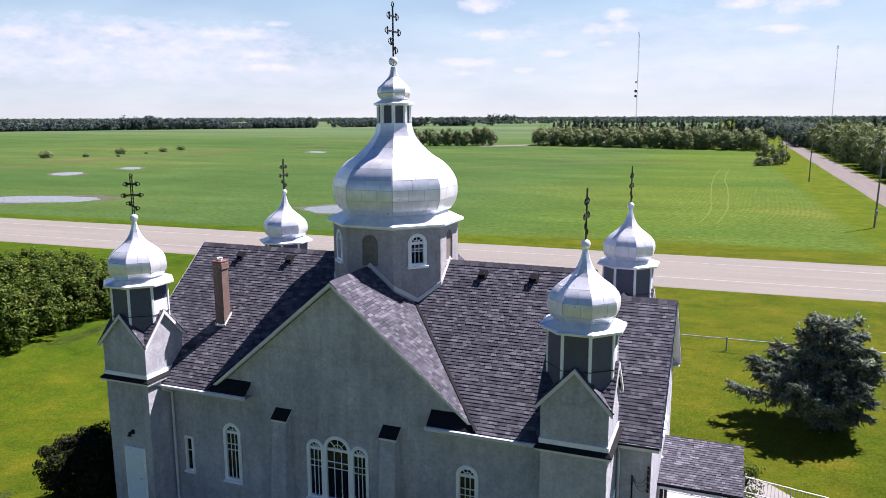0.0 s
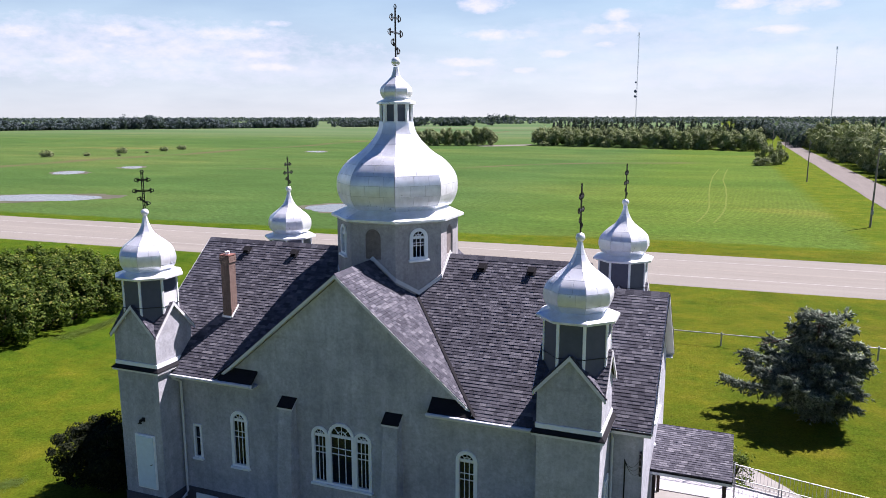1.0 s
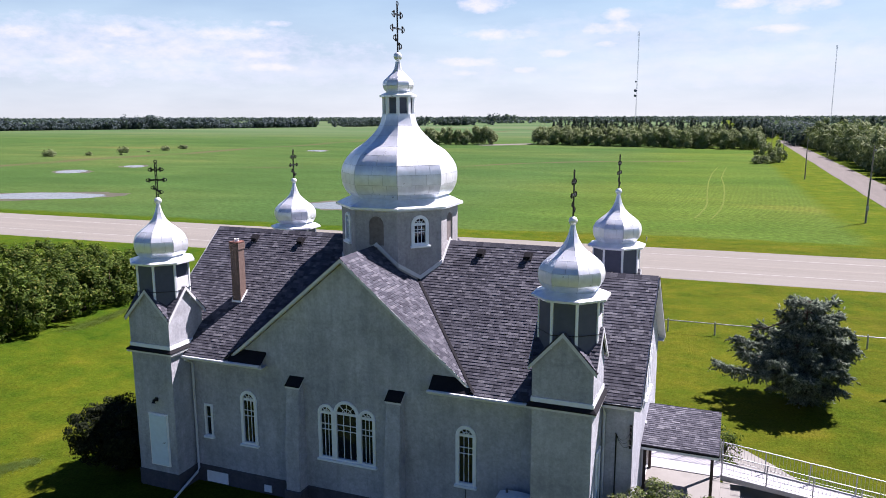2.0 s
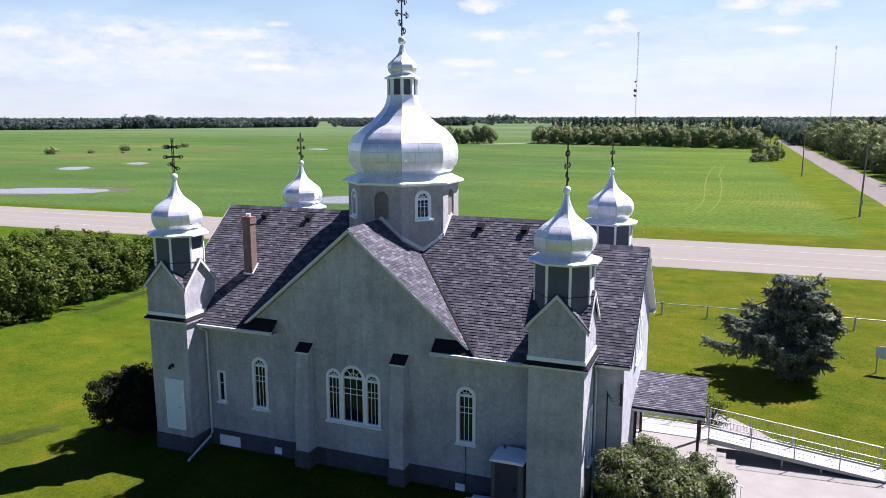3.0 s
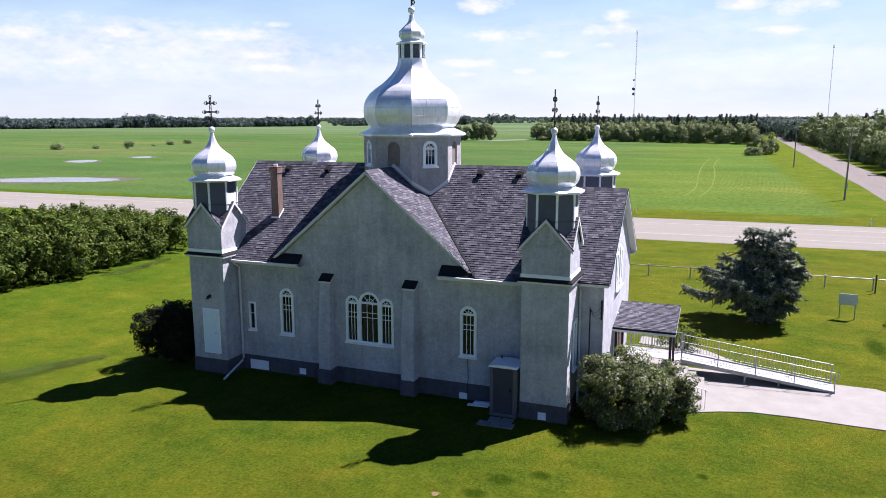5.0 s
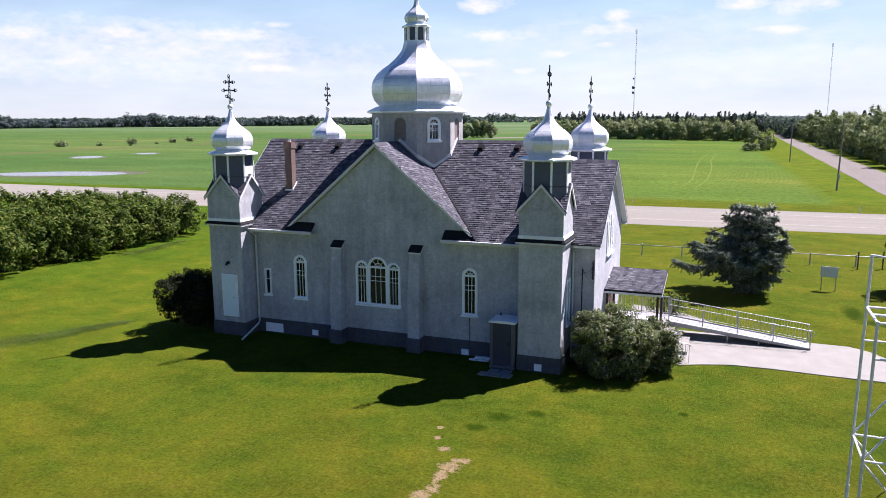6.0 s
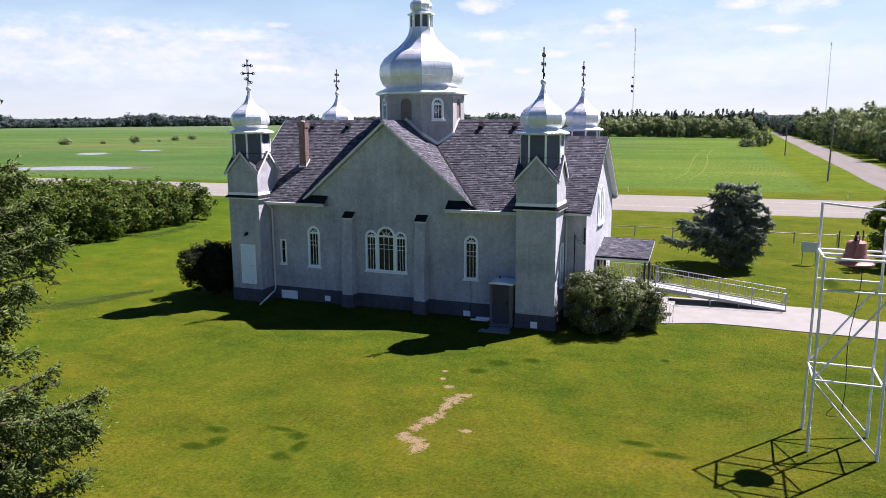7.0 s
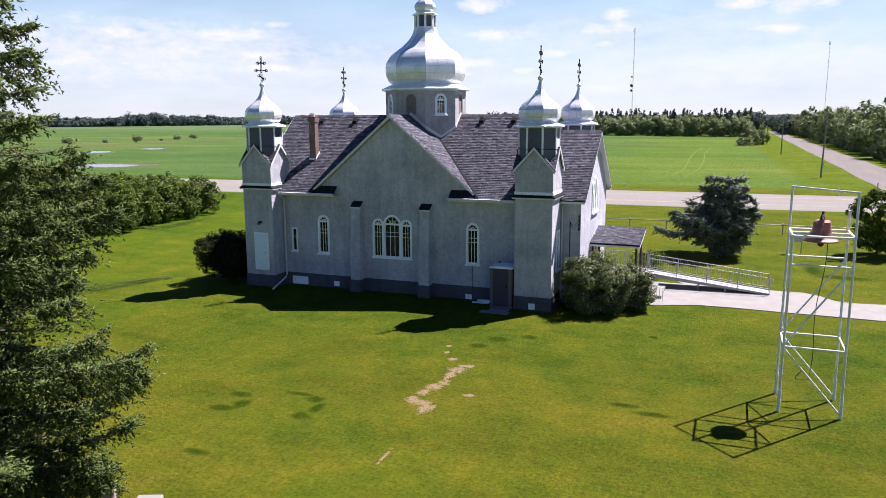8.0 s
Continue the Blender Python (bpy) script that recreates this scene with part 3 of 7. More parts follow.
def ring_strip(geo, outer, inner, y0, y1):
    """A flat casing between two outlines with as many points, from depth y0 to y1."""
    n = len(outer)
    vs = [(x, y0, z) for x, z in outer] + [(x, y0, z) for x, z in inner] + [(x, y1, z) for x, z in outer] + [(x, y1, z) for x, z in inner]
    fs = []
    for i in range(n):
        j = (i + 1) % n
        fs += [(i, j, n + j, n + i), (2 * n + i, 2 * n + j, j, i), (n + i, n + j, 3 * n + j, 3 * n + i), (2 * n + j, 2 * n + i, 3 * n + i, 3 * n + j)]
    return geo.add(vs, fs)


def arched_window(parent, m, w, z0, z1, bars=2, casing=0.09, fan=True, head=True, nest=True, label="white-painted arched window with dark glass"):
    """A window of width w centred on x = 0 in the wall plane y = 0 that looks towards -y: casing, sill, sash bars and pane."""
    h = w / 2
    shape = arch if head else (lambda a, b, c, d: [(a, c), (b, c), (b, d), (a, d)])
    g = ring_strip(Geo(), shape(-h - 0.015, h + 0.015, z0 - 0.015, z1 + 0.015), shape(-h + casing, h - casing, z0 + casing, z1 - casing), -0.045, 0.05)
    win = part("window", g, M_WHITE, parent, label, m=m)
    host, hm = (win, None) if nest else (parent, m)
    part("window_sill", Geo().box(-h - 0.06, h + 0.06, -0.11, 0.0, z0 - 0.06, z0 + 0.015), M_WHITE, host, bevel=0.008, m=hm)
    ins = casing - 0.005
    g = Geo()
    g.prism([(x, 0.035, z) for x, z in shape(-h + ins, h - ins, z0 + ins, z1 - ins)], (0, 0.012, 0))
    part("pane", g, M_GLASS, host, m=hm)
    g = Geo()
    spring = z1 - h if head else z1 - casing
    b = 0.0095
    for k in range(1, bars + 1):
        x = -h + casing + (w - 2 * casing) * k / (bars + 1)
        g.box(x - b, x + b, 0.005, 0.033, z0 + casing, spring)
    for z in (spring, spring - 0.24 * (spring - z0), spring - 0.36 * (spring - z0)) if (head and fan) else (z0 + 0.6 * (z1 - z0),):
        wide = 0.045 if z == spring else b
        g.box(-h + casing, h - casing, 0.003, 0.034, z - wide, z + wide)
    if head and fan:
        r = h - casing
        for t in (45, 90, 135):
            w2 = pose(0, 0, spring, 0, -t, 0)
            g.box(0.0, r, 0.006, 0.032, -b, b, w2)
        q = r * 0.45
        for k in range(8):
            a0, a1 = math.pi * k / 8, math.pi * (k + 1) / 8
            g.prism([(q * math.cos(a0), 0.006, spring + q * math.sin(a0)), ((q + 0.018) * math.cos(a0), 0.006, spring + (q + 0.018) * math.sin(a0)),
                     ((q + 0.022) * math.cos(a1), 0.006, spring + (q + 0.022) * math.sin(a1)), (q * math.cos(a1), 0.006, spring + q * math.sin(a1))], (0, 0.026, 0))
    part("glazing_bar", g, M_WHITE, host, m=hm)
    return win


# ---- ground and roads ----
SLOPE = 0.036                       # the highway's bearing against the church


def strip_mesh(edge_a, edge_b, z):
    n = len(edge_a)
    return Geo().add([(x, y, z) for x, y in edge_a] + [(x, y, z) for x, y in edge_b], [(i, i + 1, n + i + 1, n + i) for i in range(n - 1)])


def build_ground():
    cuts_x = [-4600, -2200, -1100, -600, -300, -150, -80] + list(range(-60, 61, 5)) + [80, 150, 300, 600, 1100, 2200, 4600]
    cuts_y = [-900, -400, -200, -100, -60] + list(range(-50, 41, 5)) + [60, 100, 200, 400, 800, 1600, 3000, 4700]
    verts = [(x, y, 0.0) for y in cuts_y for x in cuts_x]
    w = len(cuts_x)
    faces = [(j * w + i, j * w + i + 1, (j + 1) * w + i + 1, (j + 1) * w + i) for j in range(len(cuts_y) - 1) for i in range(w - 1)]
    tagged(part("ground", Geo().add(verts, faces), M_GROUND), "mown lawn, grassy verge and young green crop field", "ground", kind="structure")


def line_y(x, offset):
    return 38.4 + SLOPE * x + offset


def build_roads():
    xs = [-900, -500, -200] + list(range(-150, 151, 10)) + [200, 500, 900]
    rng = random.Random(4)
    near = [(x, line_y(x, rng.uniform(-0.12, 0.12))) for x in xs]
    far = [(x, line_y(x, 14.5 + rng.uniform(-0.12, 0.12))) for x in xs]
    g = strip_mesh(near, far, 0.03)
    n = len(xs)
    g.add([(x, y, 0.03) for x, y in near] + [(x, y - 0.5, -0.02) for x, y in near], [(n + i, n + i + 1, i + 1, i) for i in range(n - 1)])
    g.add([(x, y, 0.03) for x, y in far] + [(x, y + 0.5, -0.02) for x, y in far], [(i, i + 1, n + i + 1, n + i) for i in range(n - 1)])
    road = tagged(part("road", g, M_ROAD), "wide worn pale asphalt highway between grass verges", "road", kind="structure")
    for offset, half, mat, label in ((3.6, 0.06, M_LINE, "worn white edge line"), (10.9, 0.06, M_LINE, "worn white edge line"), (7.25, 0.06, M_YELLOW, "worn yellow centre line")):
        part("road_line", strip_mesh([(x, line_y(x, offset - half)) for x in xs], [(x, line_y(x, offset + half)) for x in xs], 0.034), mat, road, label)
    ys = [52.5, 54, 56, 59, 63] + list(range(70, 421, 10))
    flare = lambda y: 6.0 * math.exp(-(y - 52.5) / 3.0)
    left = [(32.5 + 0.0008 * (y - 100) - flare(y) + rng.uniform(-0.15, 0.15), y + (1.4 if y < 53 else 0)) for y in ys]
    right = [(39.4 - 0.004 * (y - 100) + flare(y) + rng.uniform(-0.15, 0.15), y + (1.7 if y < 53 else 0)) for y in ys]
    tagged(part("side_road", strip_mesh(right, left, 0.026), M_GRAVEL), "straight pale gravel side road running past woods", "road", kind="structure")
    verts = [(12.62, -2.46), (13.5, -2.05), (14.6, -1.69), (16.2, -1.64), (18.0, -1.74), (20.3, -1.78), (24, -1.9), (34, -2.6), (34, 1.9), (24, 1.55), (22.4, 1.3), (21.3, 1.15), (20.7, 1.35), (20.1, 2.2), (19.4, 2.7), (11.9, 2.8), (11.9, -2.3)]
    slab = tagged(part("pavement", Geo().prism([(x, y, -0.05) for x, y in verts], (0, 0, 0.085)), M_CONCRETE, bevel=0.012), "pale concrete pavement in front of the entrance", "pavement", kind="structure")
    # a narrow curved walk behind the ramp
    inner = [(15.1, 2.78), (14.5, 3.7), (13.7, 4.7), (12.8, 5.6), (11.8, 6.3), (10.6, 6.8), (9.6, 7.0)]
    outer = [(13.6, 2.78), (13.2, 3.4), (12.6, 4.1), (11.9, 4.75), (11.1, 5.3), (10.3, 5.6), (9.6, 5.7)]
    k = len(inner)
    g = strip_mesh(inner, outer, 0.03)
    g.add([(x, y, 0.03) for x, y in inner] + [(x, y, -0.03) for x, y in inner], [(k + i, k + i + 1, i + 1, i) for i in range(k - 1)])
    tagged(part("garden_walk", g, M_CONCRETE), "narrow curved concrete walk across the lawn", "pavement", kind="structure")


def blob(cx, cy, rx, ry, z, seed, turn=0.0, rag=0.25, n=40, thick=0.0):
    """An irregular flat patch."""
    rng = random.Random(seed)
    ph = [rng.uniform(0, 6.28) for _ in range(5)]
    pts = []
    for k in range(n):
        a = 2 * math.pi * k / n
        r = 1 + rag * (0.5 * math.sin(2 * a + ph[0]) + 0.4 * math.sin(3 * a + ph[1]) + 0.3 * math.sin(5 * a + ph[2]) + 0.25 * math.sin(9 * a + ph[3]) + 0.2 * math.sin(14 * a + ph[4]))
        x, y = rx * r * math.cos(a), ry * r * math.sin(a)
        pts.append((cx + x * math.cos(turn) - y * math.sin(turn), cy + x * math.sin(turn) + y * math.cos(turn), z))
    return Geo().add(pts, [tuple(range(n))])


def build_water():
    for k, (cx, cy, rx, ry, t) in enumerate(((-101.5, 68.8, 12.2, 5.4, 0.38), (-144.3, 115.2, 6.0, 3.7, 2.41), (-144.1, 136.2, 4.9, 2.9, 2.41), (-144.5, 235, 6.5, 3.6, 2.3), (-43.5, 75.4, 6.6, 5.0, 0.2))):
        tagged(part("mud_edge", blob(cx, cy, rx * 1.16, ry * 1.3, 0.008, k + 31, t, 0.22), M_MUD), "bare muddy rim round a field pond", "mud", kind="structure")
        tagged(part("pond", blob(cx, cy, rx, ry, 0.016, k + 11, t, 0.12), M_WATER), "shallow pond of standing rainwater in the field", "pond", kind="structure")


build_ground()
build_roads()
build_water()

# ---- church ----
PITCH = 0.843                        # rise of all roofs per metre
RIDGE, EAVE_Y, WALL_Y = 8.95, 4.65, 4.25
LEFT_END, NAVE_END, PORTAL_END = -8.28, 7.02, 9.45
PORTAL_MID, PORTAL_HALF, PORTAL_RIDGE = 0.15, 3.89, 8.14   # the entrance bay
LANDING = 0.72
MID = -0.10                          # the cross gable's middle
church = thing("church", "grey stucco church with silver onion domes and shingled roof", "church")
TOWER_SLOPES = []                    # small slopes of one corner tower, in its own space
SHINGLED = []                        # slopes to be shingled at the end of the file: parent part and outline


def roof_slope(outline, name="roof_slope", parent=None):
    """A roof deck 6 cm thick under an outline in space, and its shingles later."""
    pts = [Vector(p) for p in outline]
    n = (pts[1] - pts[0]).cross(pts[2] - pts[0]).normalized()
    if n.z < 0:
        pts.reverse()
        n = -n
    ob = part(name, Geo().prism([p - n * 0.07 for p in pts], n * 0.06), M_DECK, parent or church, "dark asphalt-shingled roof slope")
    SHINGLED.append((ob, pts, n))
    return ob


def nave_z(y):
    return RIDGE - PITCH * abs(y)


def beam(geo, a, b, down, out_way, out):
    """A board from a to b, its upper edge on the line, hanging down and standing out along out_way."""
    a, b, o = Vector(a), Vector(b), Vector(out_way) * out
    d = Vector((0, 0, -down))
    return geo.add([a, b, b + d, a + d, a + o, b + o, b + o + d, a + o + d],
                   [(0, 1, 2, 3), (7, 6, 5, 4), (0, 4, 5, 1), (3, 2, 6, 7), (0, 3, 7, 4), (1, 5, 6, 2)])


def build_walls():
    front = pose(0, -WALL_Y, 0)
    gable = [(LEFT_END + 0.25, 0), (NAVE_END, 0), (NAVE_END, 5.22), (MID + 4.25, 5.22), (MID, RIDGE - 0.16), (MID - 4.25, 5.22), (LEFT_END + 0.25, 5.22)]
    wc = -0.13
    holes = [arch(3.83 + 0.03, 4.51 - 0.03, 1.79, 3.79), arch(-4.42 + 0.03, -3.76 - 0.03, 1.82, 3.81),
             [(-6.03, 1.86), (-5.72, 1.86), (-5.72, 3.06), (-6.03, 3.06)],
             arch(wc - 0.45, wc + 0.45, 1.83, 3.98)[:], arch(wc - 1.07, wc - 0.49, 1.83, 3.77), arch(wc + 0.49, wc + 1.07, 1.83, 3.77)]
    part("wall", wall_mesh("wall", gable, holes, 0.25, M_STUCCO, front), None, church, "weathered grey stucco gable wall")
    part("wall", wall_mesh("wall", [(-x, z) for x, z in gable], [], 0.25, M_STUCCO, pose(0, WALL_Y, 0, 0, 0, 180)), None, church)
    end = [(-WALL_Y + 0.25, 0), (WALL_Y - 0.25, 0), (WALL_Y - 0.25, 5.2), (0, RIDGE - 0.12), (-WALL_Y + 0.25, 5.2)]
    part("wall", wall_mesh("wall", end, [], 0.25, M_STUCCO, pose(LEFT_END + 0.25, 0, 0, 0, 0, -90)), None, church)
    part("wall", wall_mesh("wall", end, [], 0.25, M_STUCCO, pose(NAVE_END, 0, 0, 0, 0, 90)), None, church)
    end_x = PORTAL_END - 0.22
    y0, y1 = PORTAL_MID - 3.60, PORTAL_MID + 3.60
    side = [(0, 0), (end_x - 0.22 - NAVE_END, 0), (end_x - 0.22 - NAVE_END, 5.06), (0, 5.06)]
    part("wall", wall_mesh("wall", side, [], 0.22, M_STUCCO, pose(NAVE_END, y0, 0)), None, church)
    part("wall", wall_mesh("wall", [(-x, z) for x, z in side], [], 0.22, M_STUCCO, pose(NAVE_END, y1, 0, 0, 0, 180)), None, church)
    head = [(y0, 0), (y1, 0), (y1, 5.18), (PORTAL_MID, PORTAL_RIDGE - 0.1), (y0, 5.18)]
    dz = LANDING
    doors = [[(0.28, dz + 0.02), (1.52, dz + 0.02), (1.52, dz + 2.1), (0.28, dz + 2.1)]] + [arch(PORTAL_MID + c - w, PORTAL_MID + c + w, 4.05, t) for c, w, t in ((0, 0.29, 5.85), (0.57, 0.22, 5.6), (-0.57, 0.22, 5.6))]
    part("wall", wall_mesh("wall", head, doors, 0.22, M_STUCCO, pose(end_x, 0, 0, 0, 0, 90)), None, church, "sunlit pale stucco entrance gable")
    # plinth, a darker band standing a little proud
    g = Geo()
    for a, b in ((-6.5, -2.32), (-1.72, 1.42), (2.02, 6.5)):
        g.box(a, b, -WALL_Y - 0.035, -WALL_Y + 0.05, 0, 0.66)
    g.box(-6.5, 6.5, WALL_Y - 0.05, WALL_Y + 0.035, 0, 0.66)
    g.box(8.3, end_x + 0.035, y0 - 0.035, y0 + 0.04, 0, 0.66)
    g.box(end_x - 0.04, end_x + 0.035, y0 + 0.04, y1 + 0.03, 0, 0.66)
    part("plinth", g, M_PLINTH, church, "dark grey painted plinth")
    # windows of the nave
    arched_window(church, front @ pose(4.17, 0, 0), 0.66, 1.76, 3.80, casing=0.10)
    arched_window(church, front @ pose(-4.09, 0, 0), 0.66, 1.79, 3.83, casing=0.10)
    arched_window(church, front @ pose(-5.875, 0, 0), 0.33, 1.84, 3.08, bars=0, casing=0.06, head=False, label="narrow white-framed slit window")
    for x, w, top in ((wc - 0.78, 0.60, 3.79), (wc, 0.94, 4.0), (wc + 0.78, 0.60, 3.79)):
        arched_window(church, front @ pose(x, 0.002 if w > 0.9 else 0, 0), w, 1.81, top, bars=2, casing=0.09, label="white light of the triple arched window")
    for y, w, top in ((-0.57, 0.48, 5.62), (0, 0.62, 5.87), (0.57, 0.48, 5.62)):
        arched_window(church, pose(end_x, PORTAL_MID + y, 0, 0, 0, 90), w, 4.03, top, bars=1, label="white arched window over the entrance")
    # entrance door
    q = 0.90
    g = ring_strip(Geo(), [(q - 0.68, dz), (q + 0.68, dz), (q + 0.68, dz + 2.18), (q - 0.68, dz + 2.18)], [(q - 0.6, dz + 0.01), (q + 0.6, dz + 0.01), (q + 0.6, dz + 2.07), (q - 0.6, dz + 2.07)], -0.05, 0.06)
    casing = part("door_frame", g, M_WHITE, church, m=pose(end_x, 0, 0, 0, 0, 90))
    for a, b in ((q - 0.595, q - 0.005), (q + 0.005, q + 0.595)):
        g = Geo().box(a, b, 0.03, 0.075, dz + 0.02, dz + 2.06)
        for z0, z1 in ((0.15, 0.9), (1.05, 1.9)):
            g.box(a + 0.1, b - 0.1, 0.018, 0.03, dz + z0, dz + z1)
        part("door", g, M_BROWN_DOOR, casing, "brown panelled entrance door")
    # wall vents, and the buttresses with sloped shingled caps
    for x0, x1, z0, z1 in ((-6.08, -5.14, 0.05, 0.47), (-3.55, -3.24, 0.10, 0.36), (3.80, 4.14, 0.02, 0.27)):
        g = ring_strip(Geo(), [(x0, z0), (x1, z0), (x1, z1), (x0, z1)], [(x0 + 0.04, z0 + 0.04), (x1 - 0.04, z0 + 0.04), (x1 - 0.04, z1 - 0.04), (x0 + 0.04, z1 - 0.04)], -WALL_Y - 0.07, -WALL_Y - 0.03)
        g.box(x0 + 0.03, x1 - 0.03, -WALL_Y - 0.052, -WALL_Y - 0.034, z0 + 0.03, z1 - 0.03)
        part("wall_vent", g, M_WHITE, church, "white-painted basement opening cover")
    for x0, x1 in ((-2.30, -1.76), (1.49, 2.04)):
        yo, yc = -WALL_Y - 0.5, -WALL_Y - 0.33
        g = Geo().box(x0, x1, yo, -WALL_Y, 0.62, 2.1)
        g.add([(x0, yo, 2.1), (x1, yo, 2.1), (x1, -WALL_Y, 2.1), (x0, -WALL_Y, 2.1), (x0 + 0.03, yo + 0.21, 4.30), (x1 - 0.03, yo + 0.21, 4.30), (x1 - 0.03, -WALL_Y, 4.50), (x0 + 0.03, -WALL_Y, 4.50)],
              [(0, 1, 5, 4), (1, 2, 6, 5), (3, 0, 4, 7), (4, 5, 6, 7), (2, 3, 7, 6)])
        but = part("buttress", g, M_STUCCO, church, "stucco buttress with a small sloped cap")
        part("buttress_plinth", Geo().box(x0 - 0.05, x1 + 0.05, yo - 0.06, -WALL_Y, 0, 0.63), M_PLINTH, but, bevel=0.01)
        part("cap_board", Geo().add([(x0 - 0.01, yc, 4.30), (x1 + 0.01, yc, 4.30), (x1 + 0.01, -WALL_Y, 4.55), (x0 - 0.01, -WALL_Y, 4.55), (x0 - 0.01, yc, 4.37), (x1 + 0.01, yc, 4.37), (x1 + 0.01, -WALL_Y, 4.62), (x0 - 0.01, -WALL_Y, 4.62)],
             [(3, 2, 1, 0), (4, 5, 6, 7), (0, 1, 5, 4), (1, 2, 6, 5), (2, 3, 7, 6), (3, 0, 4, 7)]), M_FASCIA, but, "white cap edge")
        part("cap_shingle", Geo().add([(x0 - 0.02, yc - 0.015, 4.372), (x1 + 0.02, yc - 0.015, 4.372), (x1 + 0.02, -WALL_Y, 4.632), (x0 - 0.02, -WALL_Y, 4.632), (x0 - 0.02, yc - 0.015, 4.39), (x1 + 0.02, yc - 0.015, 4.39), (x1 + 0.02, -WALL_Y, 4.65), (x0 - 0.02, -WALL_Y, 4.65)],
             [(3, 2, 1, 0), (4, 5, 6, 7), (0, 1, 5, 4), (1, 2, 6, 5), (2, 3, 7, 6), (3, 0, 4, 7)]), M_VALLEY, but, "dark shingle cap")


def build_roofs():
    e = EAVE_Y
    ze = nave_z(e)
    end_x = PORTAL_END - 0.22
    for s in (-1, 1):
        roof_slope([(LEFT_END, s * e, ze), (MID - e, s * e, ze), (MID, 0, RIDGE), (LEFT_END, 0, RIDGE)])
        roof_slope([(MID + e, s * e, ze), (NAVE_END, s * e, ze), (NAVE_END, 0, RIDGE), (MID, 0, RIDGE)])
        c = 4.47                       # the cross gable stops at its rake boards
        for q in (-1, 1):
            roof_slope([(MID, s * c, RIDGE), (MID + q * c, s * c, RIDGE - PITCH * c), (MID, 0, RIDGE)])
            # returned eave under the foot of the gable
            a, b = MID + q * (c + 0.02), MID + q * 3.15
            pts = [(a, s * e, ze), (b, s * e, ze), (b, s * WALL_Y, ze + PITCH * 0.4), (a, s * WALL_Y, ze + PITCH * 0.4)]
            part("eave_return", Geo().prism([Vector(p) - Vector((0, 0, 0.07)) for p in pts], (0, 0, 0.075)), M_VALLEY, church, "short shingled eave return")
        pe = PORTAL_MID + s * PORTAL_HALF
        roof_slope([(NAVE_END, pe, 5.03), (PORTAL_END, pe, 5.03), (PORTAL_END, PORTAL_MID, PORTAL_RIDGE), (NAVE_END, PORTAL_MID, PORTAL_RIDGE)])
        # valleys
        for q in (-1, 1):
            a, b = Vector((MID, 0, RIDGE + 0.064)), Vector((MID + q * e, s * e, ze + 0.064))
            side = Vector((q * 0.032, -s * 0.032, 0))
            part("roof_valley", Geo().prism([a + side, b + side, b - side, a - side], (0, 0, 0.012)), M_VALLEY, church, "black metal roof valley")
        # fascias, gutters and rake boards
        for x0, x1 in ((LEFT_END, MID - 3.13), (MID + 3.13, NAVE_END)):
            g = Geo().box(x0, x1, s * e - 0.03, s * e + 0.03, ze - 0.15, ze - 0.02)
            g.box(x0, x1, min(s * e, s * WALL_Y), max(s * e, s * WALL_Y), ze - 0.17, ze - 0.145)
            fascia = part("fascia", g, M_FASCIA, church, "white eave fascia and soffit")
            part("gutter", Geo().tube([(x0, s * (e + 0.075), ze - 0.06), (x1, s * (e + 0.075), ze - 0.06)], 0.055, 8), M_FASCIA, fascia)
        wy = PORTAL_MID + s * 3.60
        part("fascia", Geo().box(NAVE_END, PORTAL_END, pe - 0.03, pe + 0.03, 4.87, 5.01).box(NAVE_END, PORTAL_END, min(pe, wy), max(pe, wy), 4.84, 4.865), M_FASCIA, church)
        part("drip_edge", Geo().box(NAVE_END, PORTAL_END, pe + s * 0.05 - 0.018, pe + s * 0.05 + 0.018, 4.955, 5.005), M_VALLEY, church, "dark metal drip edge")
        for q in (-1, 1):
            g = beam(Geo(), (MID, s * 4.44, RIDGE - 0.005), (MID + q * 4.5, s * 4.44, RIDGE - PITCH * 4.5 - 0.005), 0.115, (0, s, 0), 0.045)
            part("rake_board", g, M_FASCIA, church, "white gable rake board")
            g = beam(Geo(), (MID, s * WALL_Y, RIDGE - 0.10), (MID + q * 4.45, s * WALL_Y, RIDGE - PITCH * 4.45 - 0.10), 0.03, (0, s, 0), 0.19)
            part("rake_soffit", g, M_FASCIA, church)
        part("rake_board", beam(Geo(), (LEFT_END, 0, RIDGE - 0.01), (LEFT_END, s * e, ze - 0.01), 0.17, (-1, 0, 0), 0.04), M_FASCIA, church)
        part("rake_board", beam(Geo(), (PORTAL_END, PORTAL_MID, PORTAL_RIDGE - 0.01), (PORTAL_END, pe, 5.02), 0.11, (1, 0, 0), 0.04), M_FASCIA, church)
        part("rake_drip_edge", beam(Geo(), (PORTAL_END + 0.03, PORTAL_MID, PORTAL_RIDGE + 0.03), (PORTAL_END + 0.03, pe, 5.06), 0.06, (1, 0, 0), 0.016), M_VALLEY, church, "dark metal drip edge")
        part("rake_soffit", beam(Geo(), (end_x, PORTAL_MID, PORTAL_RIDGE - 0.06), (end_x, pe, 4.97), 0.03, (1, 0, 0), 0.22), M_FASCIA, church)
